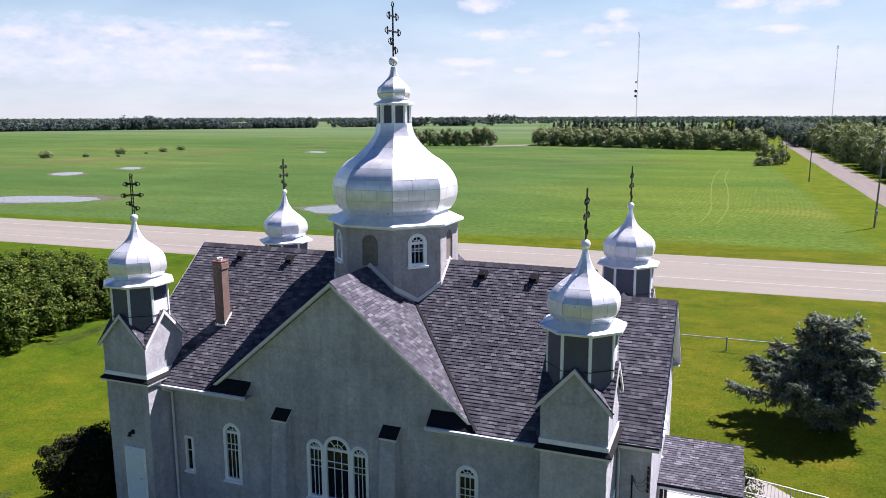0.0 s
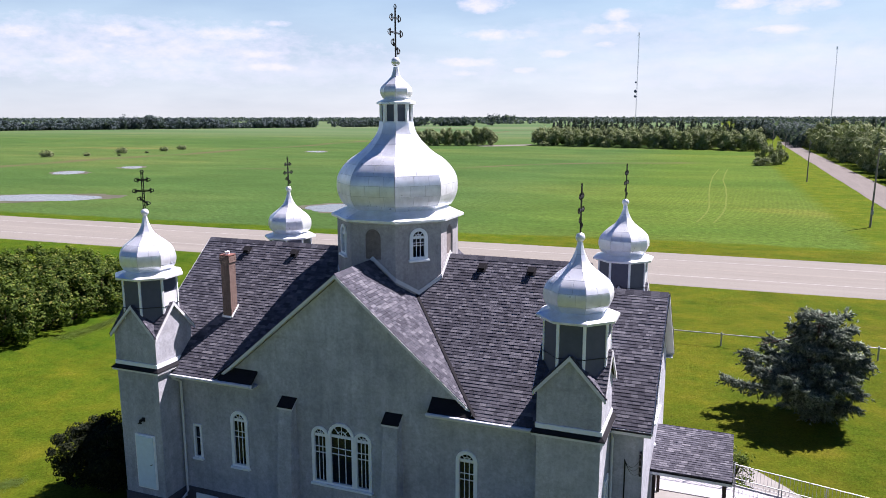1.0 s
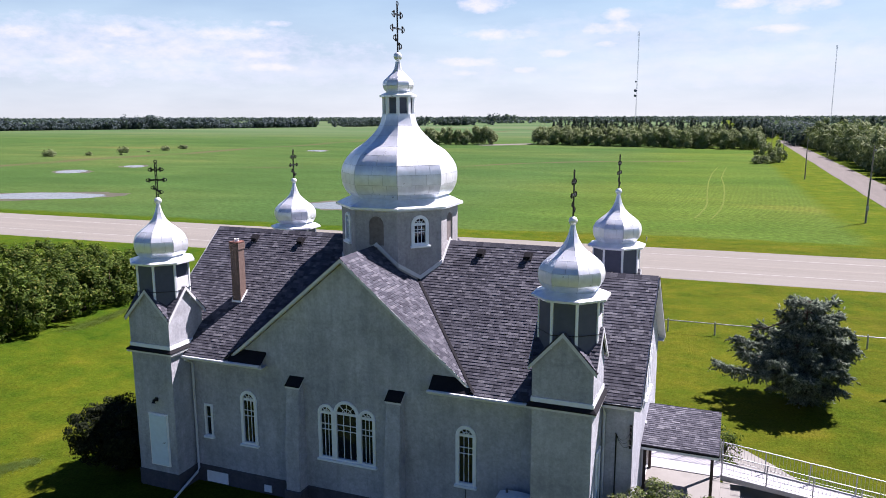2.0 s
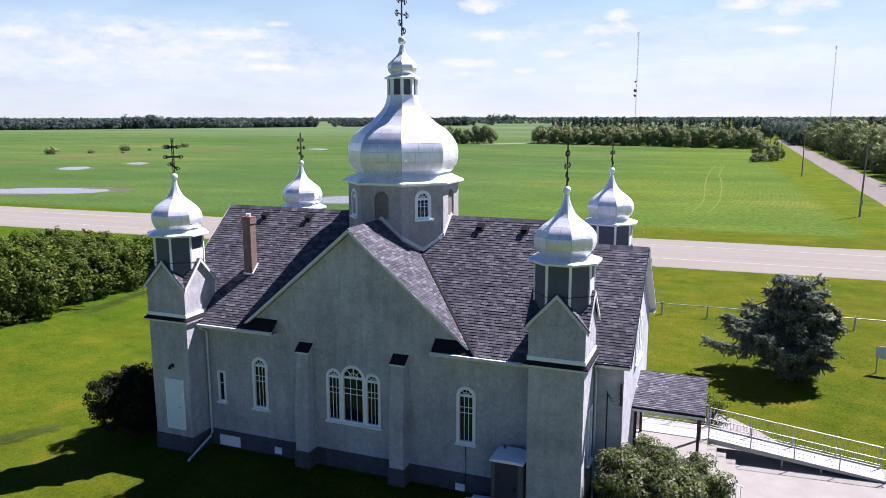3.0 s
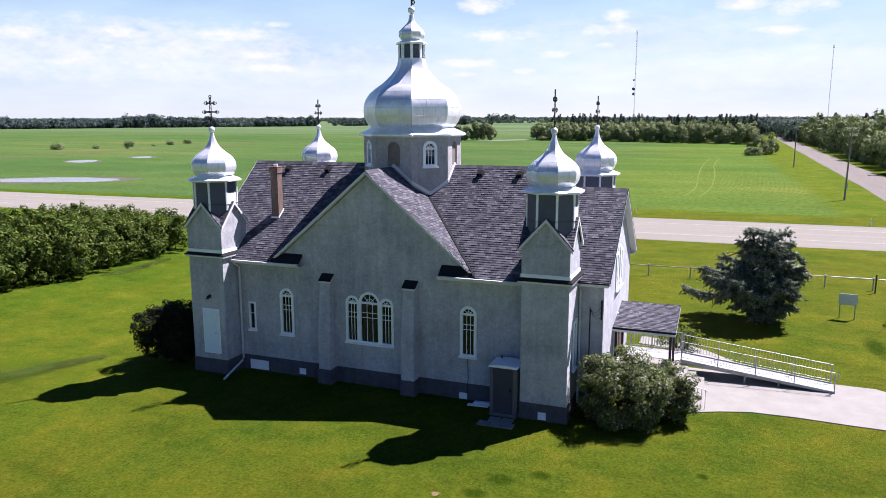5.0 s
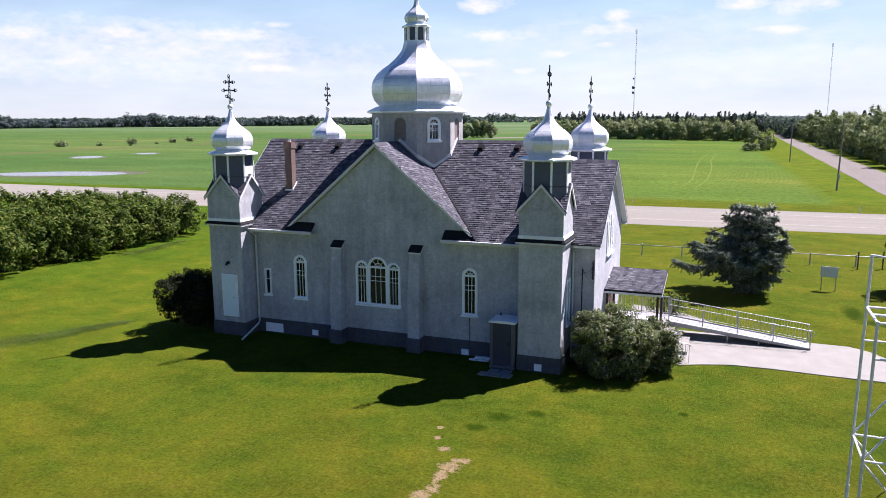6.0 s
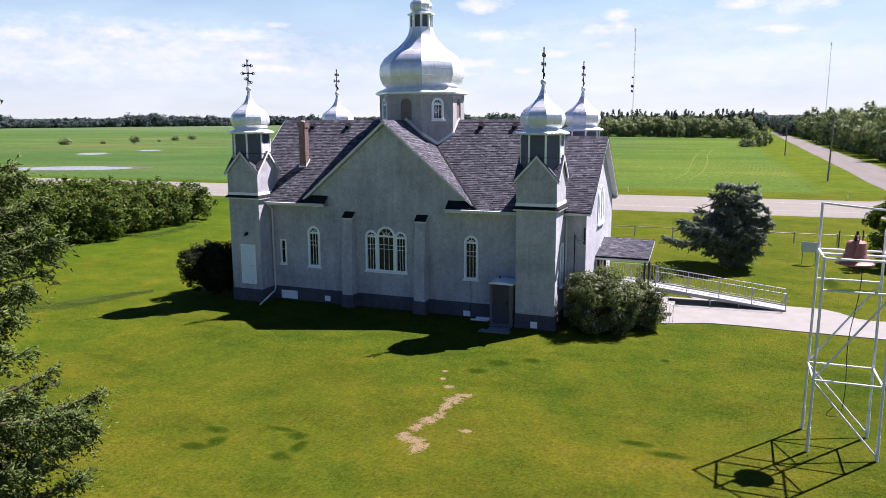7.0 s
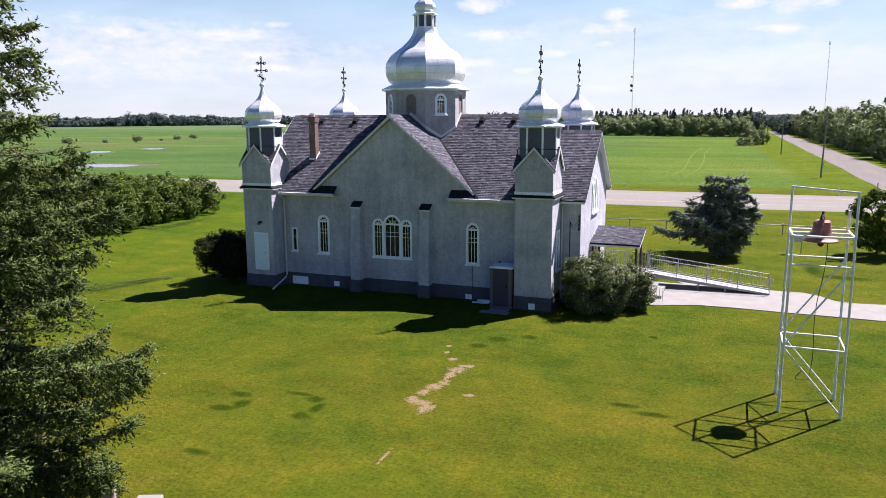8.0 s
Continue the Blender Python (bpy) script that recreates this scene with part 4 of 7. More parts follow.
    # ridge caps
    for a, b in (((LEFT_END, 0, RIDGE), (-2.0, 0, RIDGE)), ((2.0, 0, RIDGE), (NAVE_END, 0, RIDGE)), ((NAVE_END, PORTAL_MID, PORTAL_RIDGE), (PORTAL_END, PORTAL_MID, PORTAL_RIDGE)), ((MID, -4.47, RIDGE), (MID, -2.0, RIDGE)), ((MID, 2.0, RIDGE), (MID, 4.47, RIDGE))):
        a, b = Vector(a), Vector(b)
        side = (b - a).normalized().cross(Vector((0, 0, 1))) * 0.15
        n = max(2, round((b - a).length / 0.26))
        run = (b - a) / n
        up, lo, d = Vector((0, 0, 0.030)), Vector((0, 0, 0.018)), Vector((0, 0, -0.126))
        q = run * 0.985
        me = Geo().add([side + d + lo, up, -side + d + lo, q + side + d + up, q + up + Vector((0, 0, 0.01)), q - side + d + up], [(0, 1, 4, 3), (1, 2, 5, 4), (3, 4, 5)]).mesh("ridge_cap", M_SHINGLE_PIECE)
        line = part("ridge_line", Geo().prism([a + side + d, a + up * 0.5, a - side + d], b - a), M_DECK, church, "overlapping ridge cap shingles")
        for k in range(n):
            part("ridge_cap", me, None, line, m=Matrix.Translation(a + run * k))
    # roof vents
    for x in (-6.24, -4.11, 3.35, 5.08):
        g = Geo().box(-0.15, 0.15, -0.17, 0.17, 0.0, 0.03).box(-0.09, 0.09, -0.09, 0.09, 0.03, 0.12).box(-0.115, 0.115, -0.13, 0.11, 0.12, 0.155)
        part("roof_vent", g, M_VALLEY, church, "black metal roof vent", bevel=0.008, m=pose(x, -0.40, nave_z(-0.40) + 0.015, math.degrees(math.atan(PITCH))))


def build_chimney():
    x0, x1, y0, y1, z0, z1 = -5.69, -5.33, -2.76, -2.40, 6.45, 8.86
    body = part("chimney", Geo().box(x0 + 0.012, x1 - 0.012, y0 + 0.012, y1 - 0.012, z0, z1), M_MORTAR, church, "slender brown brick chimney")
    g = Geo()
    course, wide = 0.075, 0.2
    rng = random.Random(3)
    n = int((z1 - z0) / course)
    for k in range(n):
        z = z0 + k * course
        off = 0.0 if k % 2 else 0.1
        grow = 0.03 if k >= n - 3 else 0.0
        for horizontal, a, b in ((True, x0, x1), (False, y0, y1)):
            t = a - grow - off
            while t < b + grow:
                u0, u1 = max(t, a - grow) + 0.004, min(t + wide, b + grow) - 0.004
                if u1 - u0 > 0.03:
                    for near in (True, False):
                        o = rng.uniform(0, 0.004)
                        if horizontal:
                            yy = (y0 - grow - o, y0 + 0.03) if near else (y1 - 0.03, y1 + grow + o)
                            g.box(u0, u1, *yy, z + 0.003, z + course - 0.003)
                        else:
                            xx = (x0 - grow - o, x0 + 0.03) if near else (x1 - 0.03, x1 + grow + o)
                            g.box(*xx, u0, u1, z + 0.003, z + course - 0.003)
                t += wide
    bricks = part("brick", g, M_BRICK, body)
    bricks["kind"] = "stuff"
    part("chimney_pot", Geo().lathe([(0.08, z1 + 0.05), (0.08, z1 + 0.12), (0.095, z1 + 0.13), (0.095, z1 + 0.15), (0.06, z1 + 0.15), (0.06, z1 + 0.08)], 14, 0, ((x0 + x1) / 2, (y0 + y1) / 2)), M_WHITE, body, "short white round flue pot")
    part("chimney_cap", Geo().box(x0 - 0.025, x1 + 0.025, y0 - 0.025, y1 + 0.025, z1, z1 + 0.05), M_CAP, body, "rust-brown chimney cap", bevel=0.012)
    g = Geo()
    zz = lambda y: nave_z(y)
    for a, b in (((x0 - 0.03, y0 - 0.03), (x1 + 0.03, y0 - 0.03)), ((x1 + 0.03, y0 - 0.03), (x1 + 0.03, y1 + 0.03)), ((x0 - 0.03, y1 + 0.03), (x0 - 0.03, y0 - 0.03))):
        d = Vector((b[0] - a[0], b[1] - a[1], 0)).normalized()
        o = Vector((-d.y, d.x, 0)) * 0.02
        g.prism([Vector((a[0], a[1], zz(a[1]) - 0.05)), Vector((b[0], b[1], zz(b[1]) - 0.05)), Vector((b[0], b[1], zz(b[1]) + 0.09)), Vector((a[0], a[1], zz(a[1]) + 0.09))], o)
    part("chimney_flashing", g, M_WHITE, body, "white metal flashing")


def smooth_profile(points, n):
    """A smooth curve of n + 1 points through (radius, z) points."""
    pts = [Vector(p) for p in points]
    out = []
    for k in range(n + 1):
        t = k / n * (len(pts) - 1)
        i = min(int(t), len(pts) - 2)
        f = t - i
        p0, p1, p2, p3 = pts[max(0, i - 1)], pts[i], pts[i + 1], pts[min(len(pts) - 1, i + 2)]
        out.append(0.5 * ((2 * p1) + (p2 - p0) * f + (2 * p0 - 5 * p1 + 4 * p2 - p3) * f * f + (3 * p1 - p0 - 3 * p2 + p3) * f * f * f))
    return [(max(0.01, p.x), p.y) for p in out]


EIGHTH = math.pi / 8                 # corners of every octagon lie between the main axes


def dome_panels(parent, points, rows, columns, z_top=None, gap=0.006, proud=0.006):
    """An eight-sided dome: a dark skin and separate metal sheets over it. columns: sheets side by side in each course."""
    per = 3
    prof = smooth_profile(points, rows * per)
    skin = Geo().lathe([(r - 0.008, z) for r, z in prof], 8, EIGHTH)
    part("dome_seam", skin, M_SEAM, parent, "seams between metal sheets")
    for row in range(rows):
        band = prof[row * per:(row + 1) * per + 1]
        many = columns[row]
        for c in range(many):
            shift = 0.25 if (row % 2 and many > 1) else 0.0
            f0, f1 = c / many + (shift / many if c else 0), (c + 1) / many + (shift / many if c + 1 < many else 0)
            g = Geo()
            for lift, flip in ((0.0, False),):
                vs = []
                for i, (r, z) in enumerate(band):
                    a = Vector((r * math.cos(-EIGHTH), r * math.sin(-EIGHTH), z))
                    b = Vector((r * math.cos(EIGHTH), r * math.sin(EIGHTH), z))
                    w = (b - a).length
                    e0, e1 = (f0 * w + gap) / max(w, 0.05), (f1 * w - gap) / max(w, 0.05)
                    vs += [a.lerp(b, max(0.008, e0)), a.lerp(b, min(0.992, e1))]
                # shorten at the lower and upper seams
                lo = Vector((0, 0, gap if band[-1][1] > band[0][1] else -gap))
                for k in (0, 1):
                    vs[k] = vs[k].lerp(vs[k + 2], min(0.3, gap / max(0.02, (vs[k + 2] - vs[k]).length)))
                    vs[-1 - k] = vs[-1 - k].lerp(vs[-3 - k], min(0.3, gap / max(0.02, (vs[-3 - k] - vs[-1 - k]).length)))
                n = (vs[1] - vs[0]).cross(vs[-2] - vs[0]).normalized()
                if n.x < 0:
                    n = -n
                outer = [v + n * proud for v in vs]
                m = len(band)
                g.add(outer, [(2 * i, 2 * i + 1, 2 * i + 3, 2 * i + 2) for i in range(m - 1)])
                g.add(outer + [v - n * 0.004 for v in vs],
                      [(2 * m, 0, 1, 2 * m + 1)[::-1], (2 * m - 2, 4 * m - 2, 4 * m - 1, 2 * m - 1)[::-1]]
                      + [(2 * i, 2 * i + 2, 2 * m + 2 * i + 2, 2 * m + 2 * i) for i in range(m - 1)]
                      + [(2 * i + 3, 2 * i + 1, 2 * m + 2 * i + 1, 2 * m + 2 * i + 3) for i in range(m - 1)])
            me = g.mesh("metal_sheet", M_METAL)
            for face in me.polygons[:len(band) - 1]:
                face.use_smooth = True
            for k in range(8):
                part("metal_sheet", me, None, parent, m=pose(0, 0, 0, 0, 0, 45 * k))


def iron_cross(parent, z0, height, width, turn):
    """A three-barred cross of doubled iron rods with looped ends; its bars lie along y before the turn."""
    g = Geo()
    m = pose(0, 0, z0, 0, 0, turn)
    r = 0.017
    d = 0.030
    for s in (-1, 1):
        g.tube([m @ Vector((0, s * d, 0)), m @ Vector((0, s * d, height * 0.94))], r, 6)
    for k in range(9):
        z = height * (0.08 + 0.1 * k)
        g.tube([m @ Vector((0, -d, z)), m @ Vector((0, d, z + 0.05))], r * 0.7, 5)

    def loop(c, size):
        pts = [m @ (c + Vector((0, size * math.cos(t), size * math.sin(t)))) for t in np.linspace(0, 2 * math.pi, 9)]
        g.tube(pts, r * 1.15, 5, False)

    q = width * 0.085
    loop(Vector((0, 0, height * 0.96)), q)
    for frac, wide, tilt in ((0.75, 0.70, 0.0), (0.475, 1.0, 0.0), (0.215, 0.52, -0.55)):
        h = width * wide / 2
        for s in (-1, 1):
            for o in (-1, 1):
                g.tube([m @ Vector((0, 0, height * frac + o * d * 0.7)), m @ Vector((0, s * (h - q), height * frac + o * d * 0.5 + s * tilt * h))], r, 6)
            tip = Vector((0, s * h, height * frac + s * tilt * h))
            loop(tip, q)
            loop(tip + Vector((0, -s * q * 1.1, q * 1.0)), q * 0.45)
            loop(tip + Vector((0, -s * q * 1.1, -q * 1.0)), q * 0.45)
    return part("cross", g, M_IRON, parent, "black wrought-iron three-barred cross")


def build_drum():
    R, A = 2.165, 2.0
    face = 2 * R * math.sin(EIGHTH)
    half = face / 2
    drum = part("drum", Geo().lathe([(R - 0.25, 6.5), (R - 0.25, 6.52)], 8, EIGHTH), M_DECK, church, "octagonal stucco drum under the main dome")
    for k in range(8):
        outline = [(-half, 6.6), (half, 6.6), (half, 10.28), (-half, 10.28)]
        w = 0.31
        m = pose(0, 0, 0, 0, 0, 45 * k) @ pose(0, -A, 0)
        part("drum_wall", wall_mesh("drum_wall", outline, [arch(-w + 0.02, w - 0.02, 8.99, 10.02)], 0.2, M_DRUM, m), None, drum)
        if k % 2:
            arched_window(drum, m, 2 * w, 8.97, 10.04, bars=2, casing=0.10, nest=False, label="white arched drum window with small panes")
        else:
            g = Geo().prism([(x, 0.05, z) for x, z in arch(-w + 0.021, w - 0.021, 8.991, 10.019)], (0, 0.05, 0))
            part("blind_arch", g, M_BLIND, drum, "brown boarded-up arched opening", m=m)
    # white stepped flashing where the roofs meet the drum
    corner = A * math.tan(EIGHTH)
    for q in range(4):
        m = pose(0, 0, 0, 0, 0, 90 * q)
        zc, zv = RIDGE - PITCH * corner, RIDGE - PITCH * A / math.sqrt(2)
        line = [Vector((0, -A, RIDGE)), Vector((corner, -A, zc)), Vector((A / math.sqrt(2), -A / math.sqrt(2), zv)), Vector((A, -corner, zc)), Vector((A, 0, RIDGE))]
        for a, b in zip(line, line[1:]):
            out = Vector((a.x + b.x, a.y + b.y, 0)).normalized()
            if abs(a.y + A) < 1e-6 and abs(b.y + A) < 1e-6:
                out = Vector((0, -1, 0))
            elif abs(a.x - A) < 1e-6 and abs(b.x - A) < 1e-6:
                out = Vector((1, 0, 0))
            else:
                out = Vector((1, -1, 0)).normalized()
            up = Vector((0, 0, 0.15))
            g = Geo().prism([m @ (a + out * 0.004), m @ (b + out * 0.004), m @ (b + up + out * 0.004), m @ (a + up + out * 0.004)], m.to_3x3() @ (out * 0.03))
            part("drum_flashing", g, M_FASCIA, drum, "white metal flashing")
    # cornice
    g = Geo().lathe([(R - 0.02, 10.19), (2.34, 10.245), (2.375, 10.255), (2.375, 10.33), (2.35, 10.345), (1.80, 10.59), (1.7, 10.59)], 8, EIGHTH)
    part("cornice", g, M_METAL, drum, "flared silver metal cornice")
    dome = part("main_dome", Geo().lathe([(1.5, 10.5), (1.5, 10.52)], 8, EIGHTH), M_SEAM, church, "large octagonal silver onion dome")
    dome_panels(dome, [(1.74, 10.56), (1.93, 10.68), (2.06, 10.88), (2.14, 11.12), (2.155, 11.37), (2.13, 11.6), (2.04, 11.82), (1.86, 12.07), (1.64, 12.28), (1.31, 12.49), (1.02, 12.75), (0.80, 13.0), (0.66, 13.25), (0.59, 13.55)],
                9, [3, 3, 3, 3, 2, 2, 2, 1, 1])
    lantern = part("lantern", Geo().lathe([(0.50, 13.45), (0.50, 14.2)], 8, EIGHTH), M_PANEL, church, "small dark lantern with white posts")
    rl = 0.565
    for k in range(8):
        a = EIGHTH + k * math.pi / 4
        part("post", Geo().box(-0.045, 0.045, -0.06, 0.06, 13.5, 14.16, pose(rl * math.cos(a) * 0.96, rl * math.sin(a) * 0.96, 0, 0, 0, math.degrees(a))), M_WHITE, lantern, bevel=0.006)
    part("lantern_base", Geo().lathe([(0.60, 13.50), (0.60, 13.56), (0.5, 13.57)], 8, EIGHTH), M_METAL, lantern)
    part("lantern_cornice", Geo().lathe([(0.55, 14.14), (0.69, 14.16), (0.69, 14.22), (0.42, 14.34)], 8, EIGHTH), M_METAL, lantern)
    top = part("lantern_dome", Geo().lathe([(0.2, 14.3), (0.2, 14.32)], 8, EIGHTH), M_SEAM, church, "small silver onion dome on the lantern")
    dome_panels(top, [(0.41, 14.33), (0.52, 14.44), (0.565, 14.6), (0.52, 14.74), (0.36, 14.9), (0.20, 15.05), (0.125, 15.2), (0.085, 15.42)], 4, [1, 1, 1, 1])
    g = Geo().lathe([(0.155 * math.sin(t) + 0.001, 15.60 - 0.155 * math.cos(t)) for t in np.linspace(0, math.pi, 13)], 20)
    part("ball", g, M_METAL, top, "silver metal ball", smooth=True)
    iron_cross(top, 15.72, 1.78, 0.95, -2)


def build_tower():
    """One of the four corner towers, with its shaft's middle at the origin."""
    H = 0.87
    tower = part("tower", Geo().box(-H, H, -H, H, 0, 5.25), M_STUCCO, church, "square stucco corner tower with a silver onion dome")
    part("plinth", Geo().box(-H - 0.035, H + 0.035, -H - 0.035, H + 0.035, 0, 0.64), M_PLINTH, tower, "dark grey painted plinth", bevel=0.01)
    g = Geo()
    o = H + 0.14
    ring = [(-o, -o), (o, -o), (o, o), (-o, o)]
    inn = [(-H + 0.02, -H + 0.02), (H - 0.02, -H + 0.02), (H - 0.02, H - 0.02), (-H + 0.02, H - 0.02)]
    g.add([(x, y, 5.24) for x, y in ring] + [(x, y, 5.27) for x, y in ring] + [(x, y, 5.42) for x, y in inn] + [(x, y, 5.20) for x, y in inn],
          [(i, (i + 1) % 4, 4 + (i + 1) % 4, 4 + i) for i in range(4)] + [(4 + i, 4 + (i + 1) % 4, 8 + (i + 1) % 4, 8 + i) for i in range(4)] + [(12 + i, 12 + (i + 1) % 4, (i + 1) % 4, i) for i in range(4)])
    part("skirt_roof", g, M_VALLEY, tower, "dark shingled skirt roof")
    part("skirt_fascia", Geo().box(-o + 0.02, o - 0.02, -o + 0.02, o - 0.02, 5.17, 5.238), M_FASCIA, tower)
    U, FOOT, APEX = 0.88, 6.50, 7.46
    part("upper_block", Geo().box(-U, U, -U, U, 5.3, FOOT), M_STUCCO, tower)
    part("base_trim", Geo().box(-U - 0.03, U + 0.03, -U - 0.03, U + 0.03, 5.36, 5.50), M_WHITE, tower, bevel=0.008)
    rise = (APEX - FOOT) / U
    reach = U + 0.09
    low = APEX - rise * (reach)
    for k in range(4):
        m = pose(0, 0, 0, 0, 0, 90 * k)
        g = Geo().prism([m @ Vector(p) for p in ((-U, -U, FOOT - 0.002), (U, -U, FOOT - 0.002), (0, -U, APEX - 0.03))], m.to_3x3() @ Vector((0, U, 0)))
        part("gable", g, M_STUCCO, tower)
        for s in (-1, 1):
            g = beam(Geo(), m @ Vector((0, -reach - 0.02, APEX + 0.05)), m @ Vector((s * reach, -reach - 0.02, low + 0.05)), 0.13, m.to_3x3() @ Vector((0, 1, 0)), 0.05)
            part("rake_board", g, M_FASCIA, tower)
            # a gable roof slope down to the valley
            pts = [Vector((0, -reach, APEX)), Vector((s * reach, -reach, low)), Vector((0, 0, APEX))]
            n = (pts[1] - pts[0]).cross(pts[2] - pts[0]).normalized()
            n = -n if n.z < 0 else n
            TOWER_SLOPES.append(([m @ (p + n * 0.06) for p in pts], m.to_3x3() @ n))
            part("gable_roof", Geo().prism([m @ (p + n * 0.01) for p in pts], m.to_3x3() @ (n * 0.045)), M_DECK, tower, "small shingled gable roof")
    # eight-sided belfry
    part("belfry", Geo().lathe([(0.86, 6.45), (0.86, 8.45)], 8, EIGHTH), M_DECK, tower)
    rb = 0.94
    side = 2 * rb * math.sin(EIGHTH)
    for k in range(8):
        m = pose(0, 0, 0, 0, 0, 45 * k) @ pose(0, -rb * math.cos(EIGHTH), 0)
        part("belfry_panel", Geo().box(-side / 2 + 0.05, side / 2 - 0.05, 0.012, 0.09, 6.6 if k % 2 else 7.04, 8.36, m), M_PANEL, tower, "slate-blue panel")
        a = EIGHTH + k * math.pi / 4
        part("belfry_post", Geo().box(-0.055, 0.03, -0.042, 0.042, 6.98, 8.38, pose((rb - 0.02) * math.cos(a), (rb - 0.02) * math.sin(a), 0, 0, 0, math.degrees(a))), M_WHITE, tower, "white corner post", bevel=0.008)
    part("belfry_board", Geo().box(-side / 2 + 0.05, side / 2 - 0.05, 0.0, 0.012, 7.0, 7.86, pose(0, 0, 0, 0, 0, 90) @ pose(0, -rb * math.cos(EIGHTH), 0)), M_FASCIA, tower, "pale lower board")
    pts = [((rb + 0.02) * math.cos(EIGHTH + k * math.pi / 4), (rb + 0.02) * math.sin(EIGHTH + k * math.pi / 4), 7.42 - (0.03 if k % 2 else 0)) for k in range(9)]
    part("wire", Geo().tube(pts, 0.012, 5), M_IRON, tower, "thin black cable round the belfry")
    part("cornice", Geo().lathe([(0.93, 8.34), (1.13, 8.37), (1.16, 8.38), (1.16, 8.44), (1.14, 8.46), (0.72, 8.60), (0.5, 8.60)], 8, EIGHTH), M_METAL, tower, "flared silver metal cornice")
    dome_panels(tower, [(0.70, 8.56), (0.86, 8.68), (0.945, 8.84), (0.972, 9.03), (0.93, 9.22), (0.80, 9.40), (0.60, 9.56), (0.42, 9.70), (0.27, 9.86), (0.165, 10.06), (0.10, 10.25), (0.065, 10.44)], 6, [1, 2, 2, 1, 1, 1], gap=0.005)
    part("ball", Geo().lathe([(0.128 * math.sin(t) + 0.001, 10.54 - 0.128 * math.cos(t)) for t in np.linspace(0, math.pi, 11)], 18), M_METAL, tower, "silver metal ball", smooth=True)
    return tower


TX, TY = 7.42, 4.40
build_walls()
build_roofs()
build_chimney()
build_drum()
first_tower = build_tower()
first_tower.matrix_basis = pose(-TX, -TY, 0)
towers = [first_tower] + [copy_thing(first_tower, pose(x, y, 0)) for x, y in ((TX, -TY), (TX, TY), (-TX, TY))]
for tower, turn in zip(towers, (-46, -2, -5, -2)):
    iron_cross(tower, 10.64, 1.34, 0.58, turn)


def build_tower_details():
    """Doors, lamp, vents and pipes on the two front towers."""
    left, right = towers[0], towers[1]
    fy = -0.87
    # pale door high in the plinth of the chancel tower
    g = Geo().box(-0.30, 0.56, fy - 0.05, fy + 0.02, 0.90, 2.90)
    part("door", Geo().box(-0.24, 0.50, fy - 0.075, fy - 0.03, 0.95, 2.85), M_DOORPAINT, left, "plain pale door without steps", bevel=0.006)
    part("door_casing", g, M_WHITE, left, bevel=0.008)
    part("door_handle", Geo().tube([(0.42, fy - 0.075, 1.85), (0.42, fy - 0.12, 1.85), (0.36, fy - 0.12, 1.85)], 0.012, 6), M_IRON, left)
    g = Geo().box(0.07, 0.17, fy - 0.04, fy + 0.01, 3.38, 3.52).tube([(0.12, fy - 0.04, 3.47), (0.12, fy - 0.16, 3.45), (0.12, fy - 0.20, 3.36)], [0.05, 0.06, 0.085], 10)
    part("wall_lamp", g, M_IRON, left, "black wall lamp over the door")
    g = ring_strip(Geo(), [(-0.16, 0.06), (0.14, 0.06), (0.14, 0.34), (-0.16, 0.34)], [(-0.12, 0.10), (0.10, 0.10), (0.10, 0.30), (-0.12, 0.30)], fy - 0.07, fy - 0.03)
    g.box(-0.13, 0.11, fy - 0.055, fy - 0.034, 0.09, 0.31)
    part("wall_vent", g, M_WHITE, right, "white-painted wall vent cover")
    # tall white window in the outer side of the entrance tower
    arched_window(right, pose(0.87, 0.30, 0, 0, 0, 90), 0.56, 1.75, 3.62, bars=1, casing=0.08, head=False, nest=False, label="tall white-framed side window")


def build_pipes():
    x = -6.42
    y = -WALL_Y - 0.09
    g = Geo().tube([(x, -EAVE_Y - 0.07, 4.93), (x, -EAVE_Y - 0.05, 4.86), (x, y, 4.62), (x, y, 0.52), (x + 0.02, y - 0.12, 0.42), (x + 0.16, y - 1.62, 0.06)], 0.045, 8)
    part("downspout", g, M_FASCIA, church, "white metal downspout with a long outlet")
    g = Geo().tube([(8.36, -3.80, 4.93), (8.36, -3.52, 4.6), (8.36, -3.52, 0.2)], 0.04, 8)
    part("downspout", g, M_FASCIA, church, "white metal downspout")
    # electric service on the entrance bay
    g = Geo().tube([(8.74, -3.50, 0.9), (8.74, -3.50, 3.95), (8.74, -3.60, 4.02)], 0.02, 8)
    g.box(8.62, 8.86, -3.60, -3.47, 1.35, 1.85)
    part("conduit", g, M_IRON, church, "dark electric conduit and meter box")
    g = Geo().box(9.14, 9.20, -3.52, -3.46, 3.55, 4.30)
    for z in (3.65, 3.85, 4.05, 4.22):
        g.tube([(9.17, -3.5, z), (9.17, -3.62, z), (9.17, -3.62, z + 0.06)], 0.03, 6)
    part("insulator_rack", g, M_IRON, church, "rack of dark service insulators")
    for k in range(3):
        pts = [Vector((8.74, -3.6, 4.0)).lerp(Vector((9.17, -3.62, 3.7 + 0.2 * k)), t) - Vector((0, 0, 0.22 * math.sin(math.pi * t))) for t in np.linspace(0, 1, 8)]
        part("cable", Geo().tube(pts, 0.006, 5), M_IRON, church)
    part("cable", Geo().tube([(4.15, -WALL_Y - 0.02, 1.70), (4.17, -WALL_Y - 0.02, 0.9), (4.14, -WALL_Y - 0.05, 0.25)], 0.010, 5), M_IRON, church, "thin black cable on the wall")


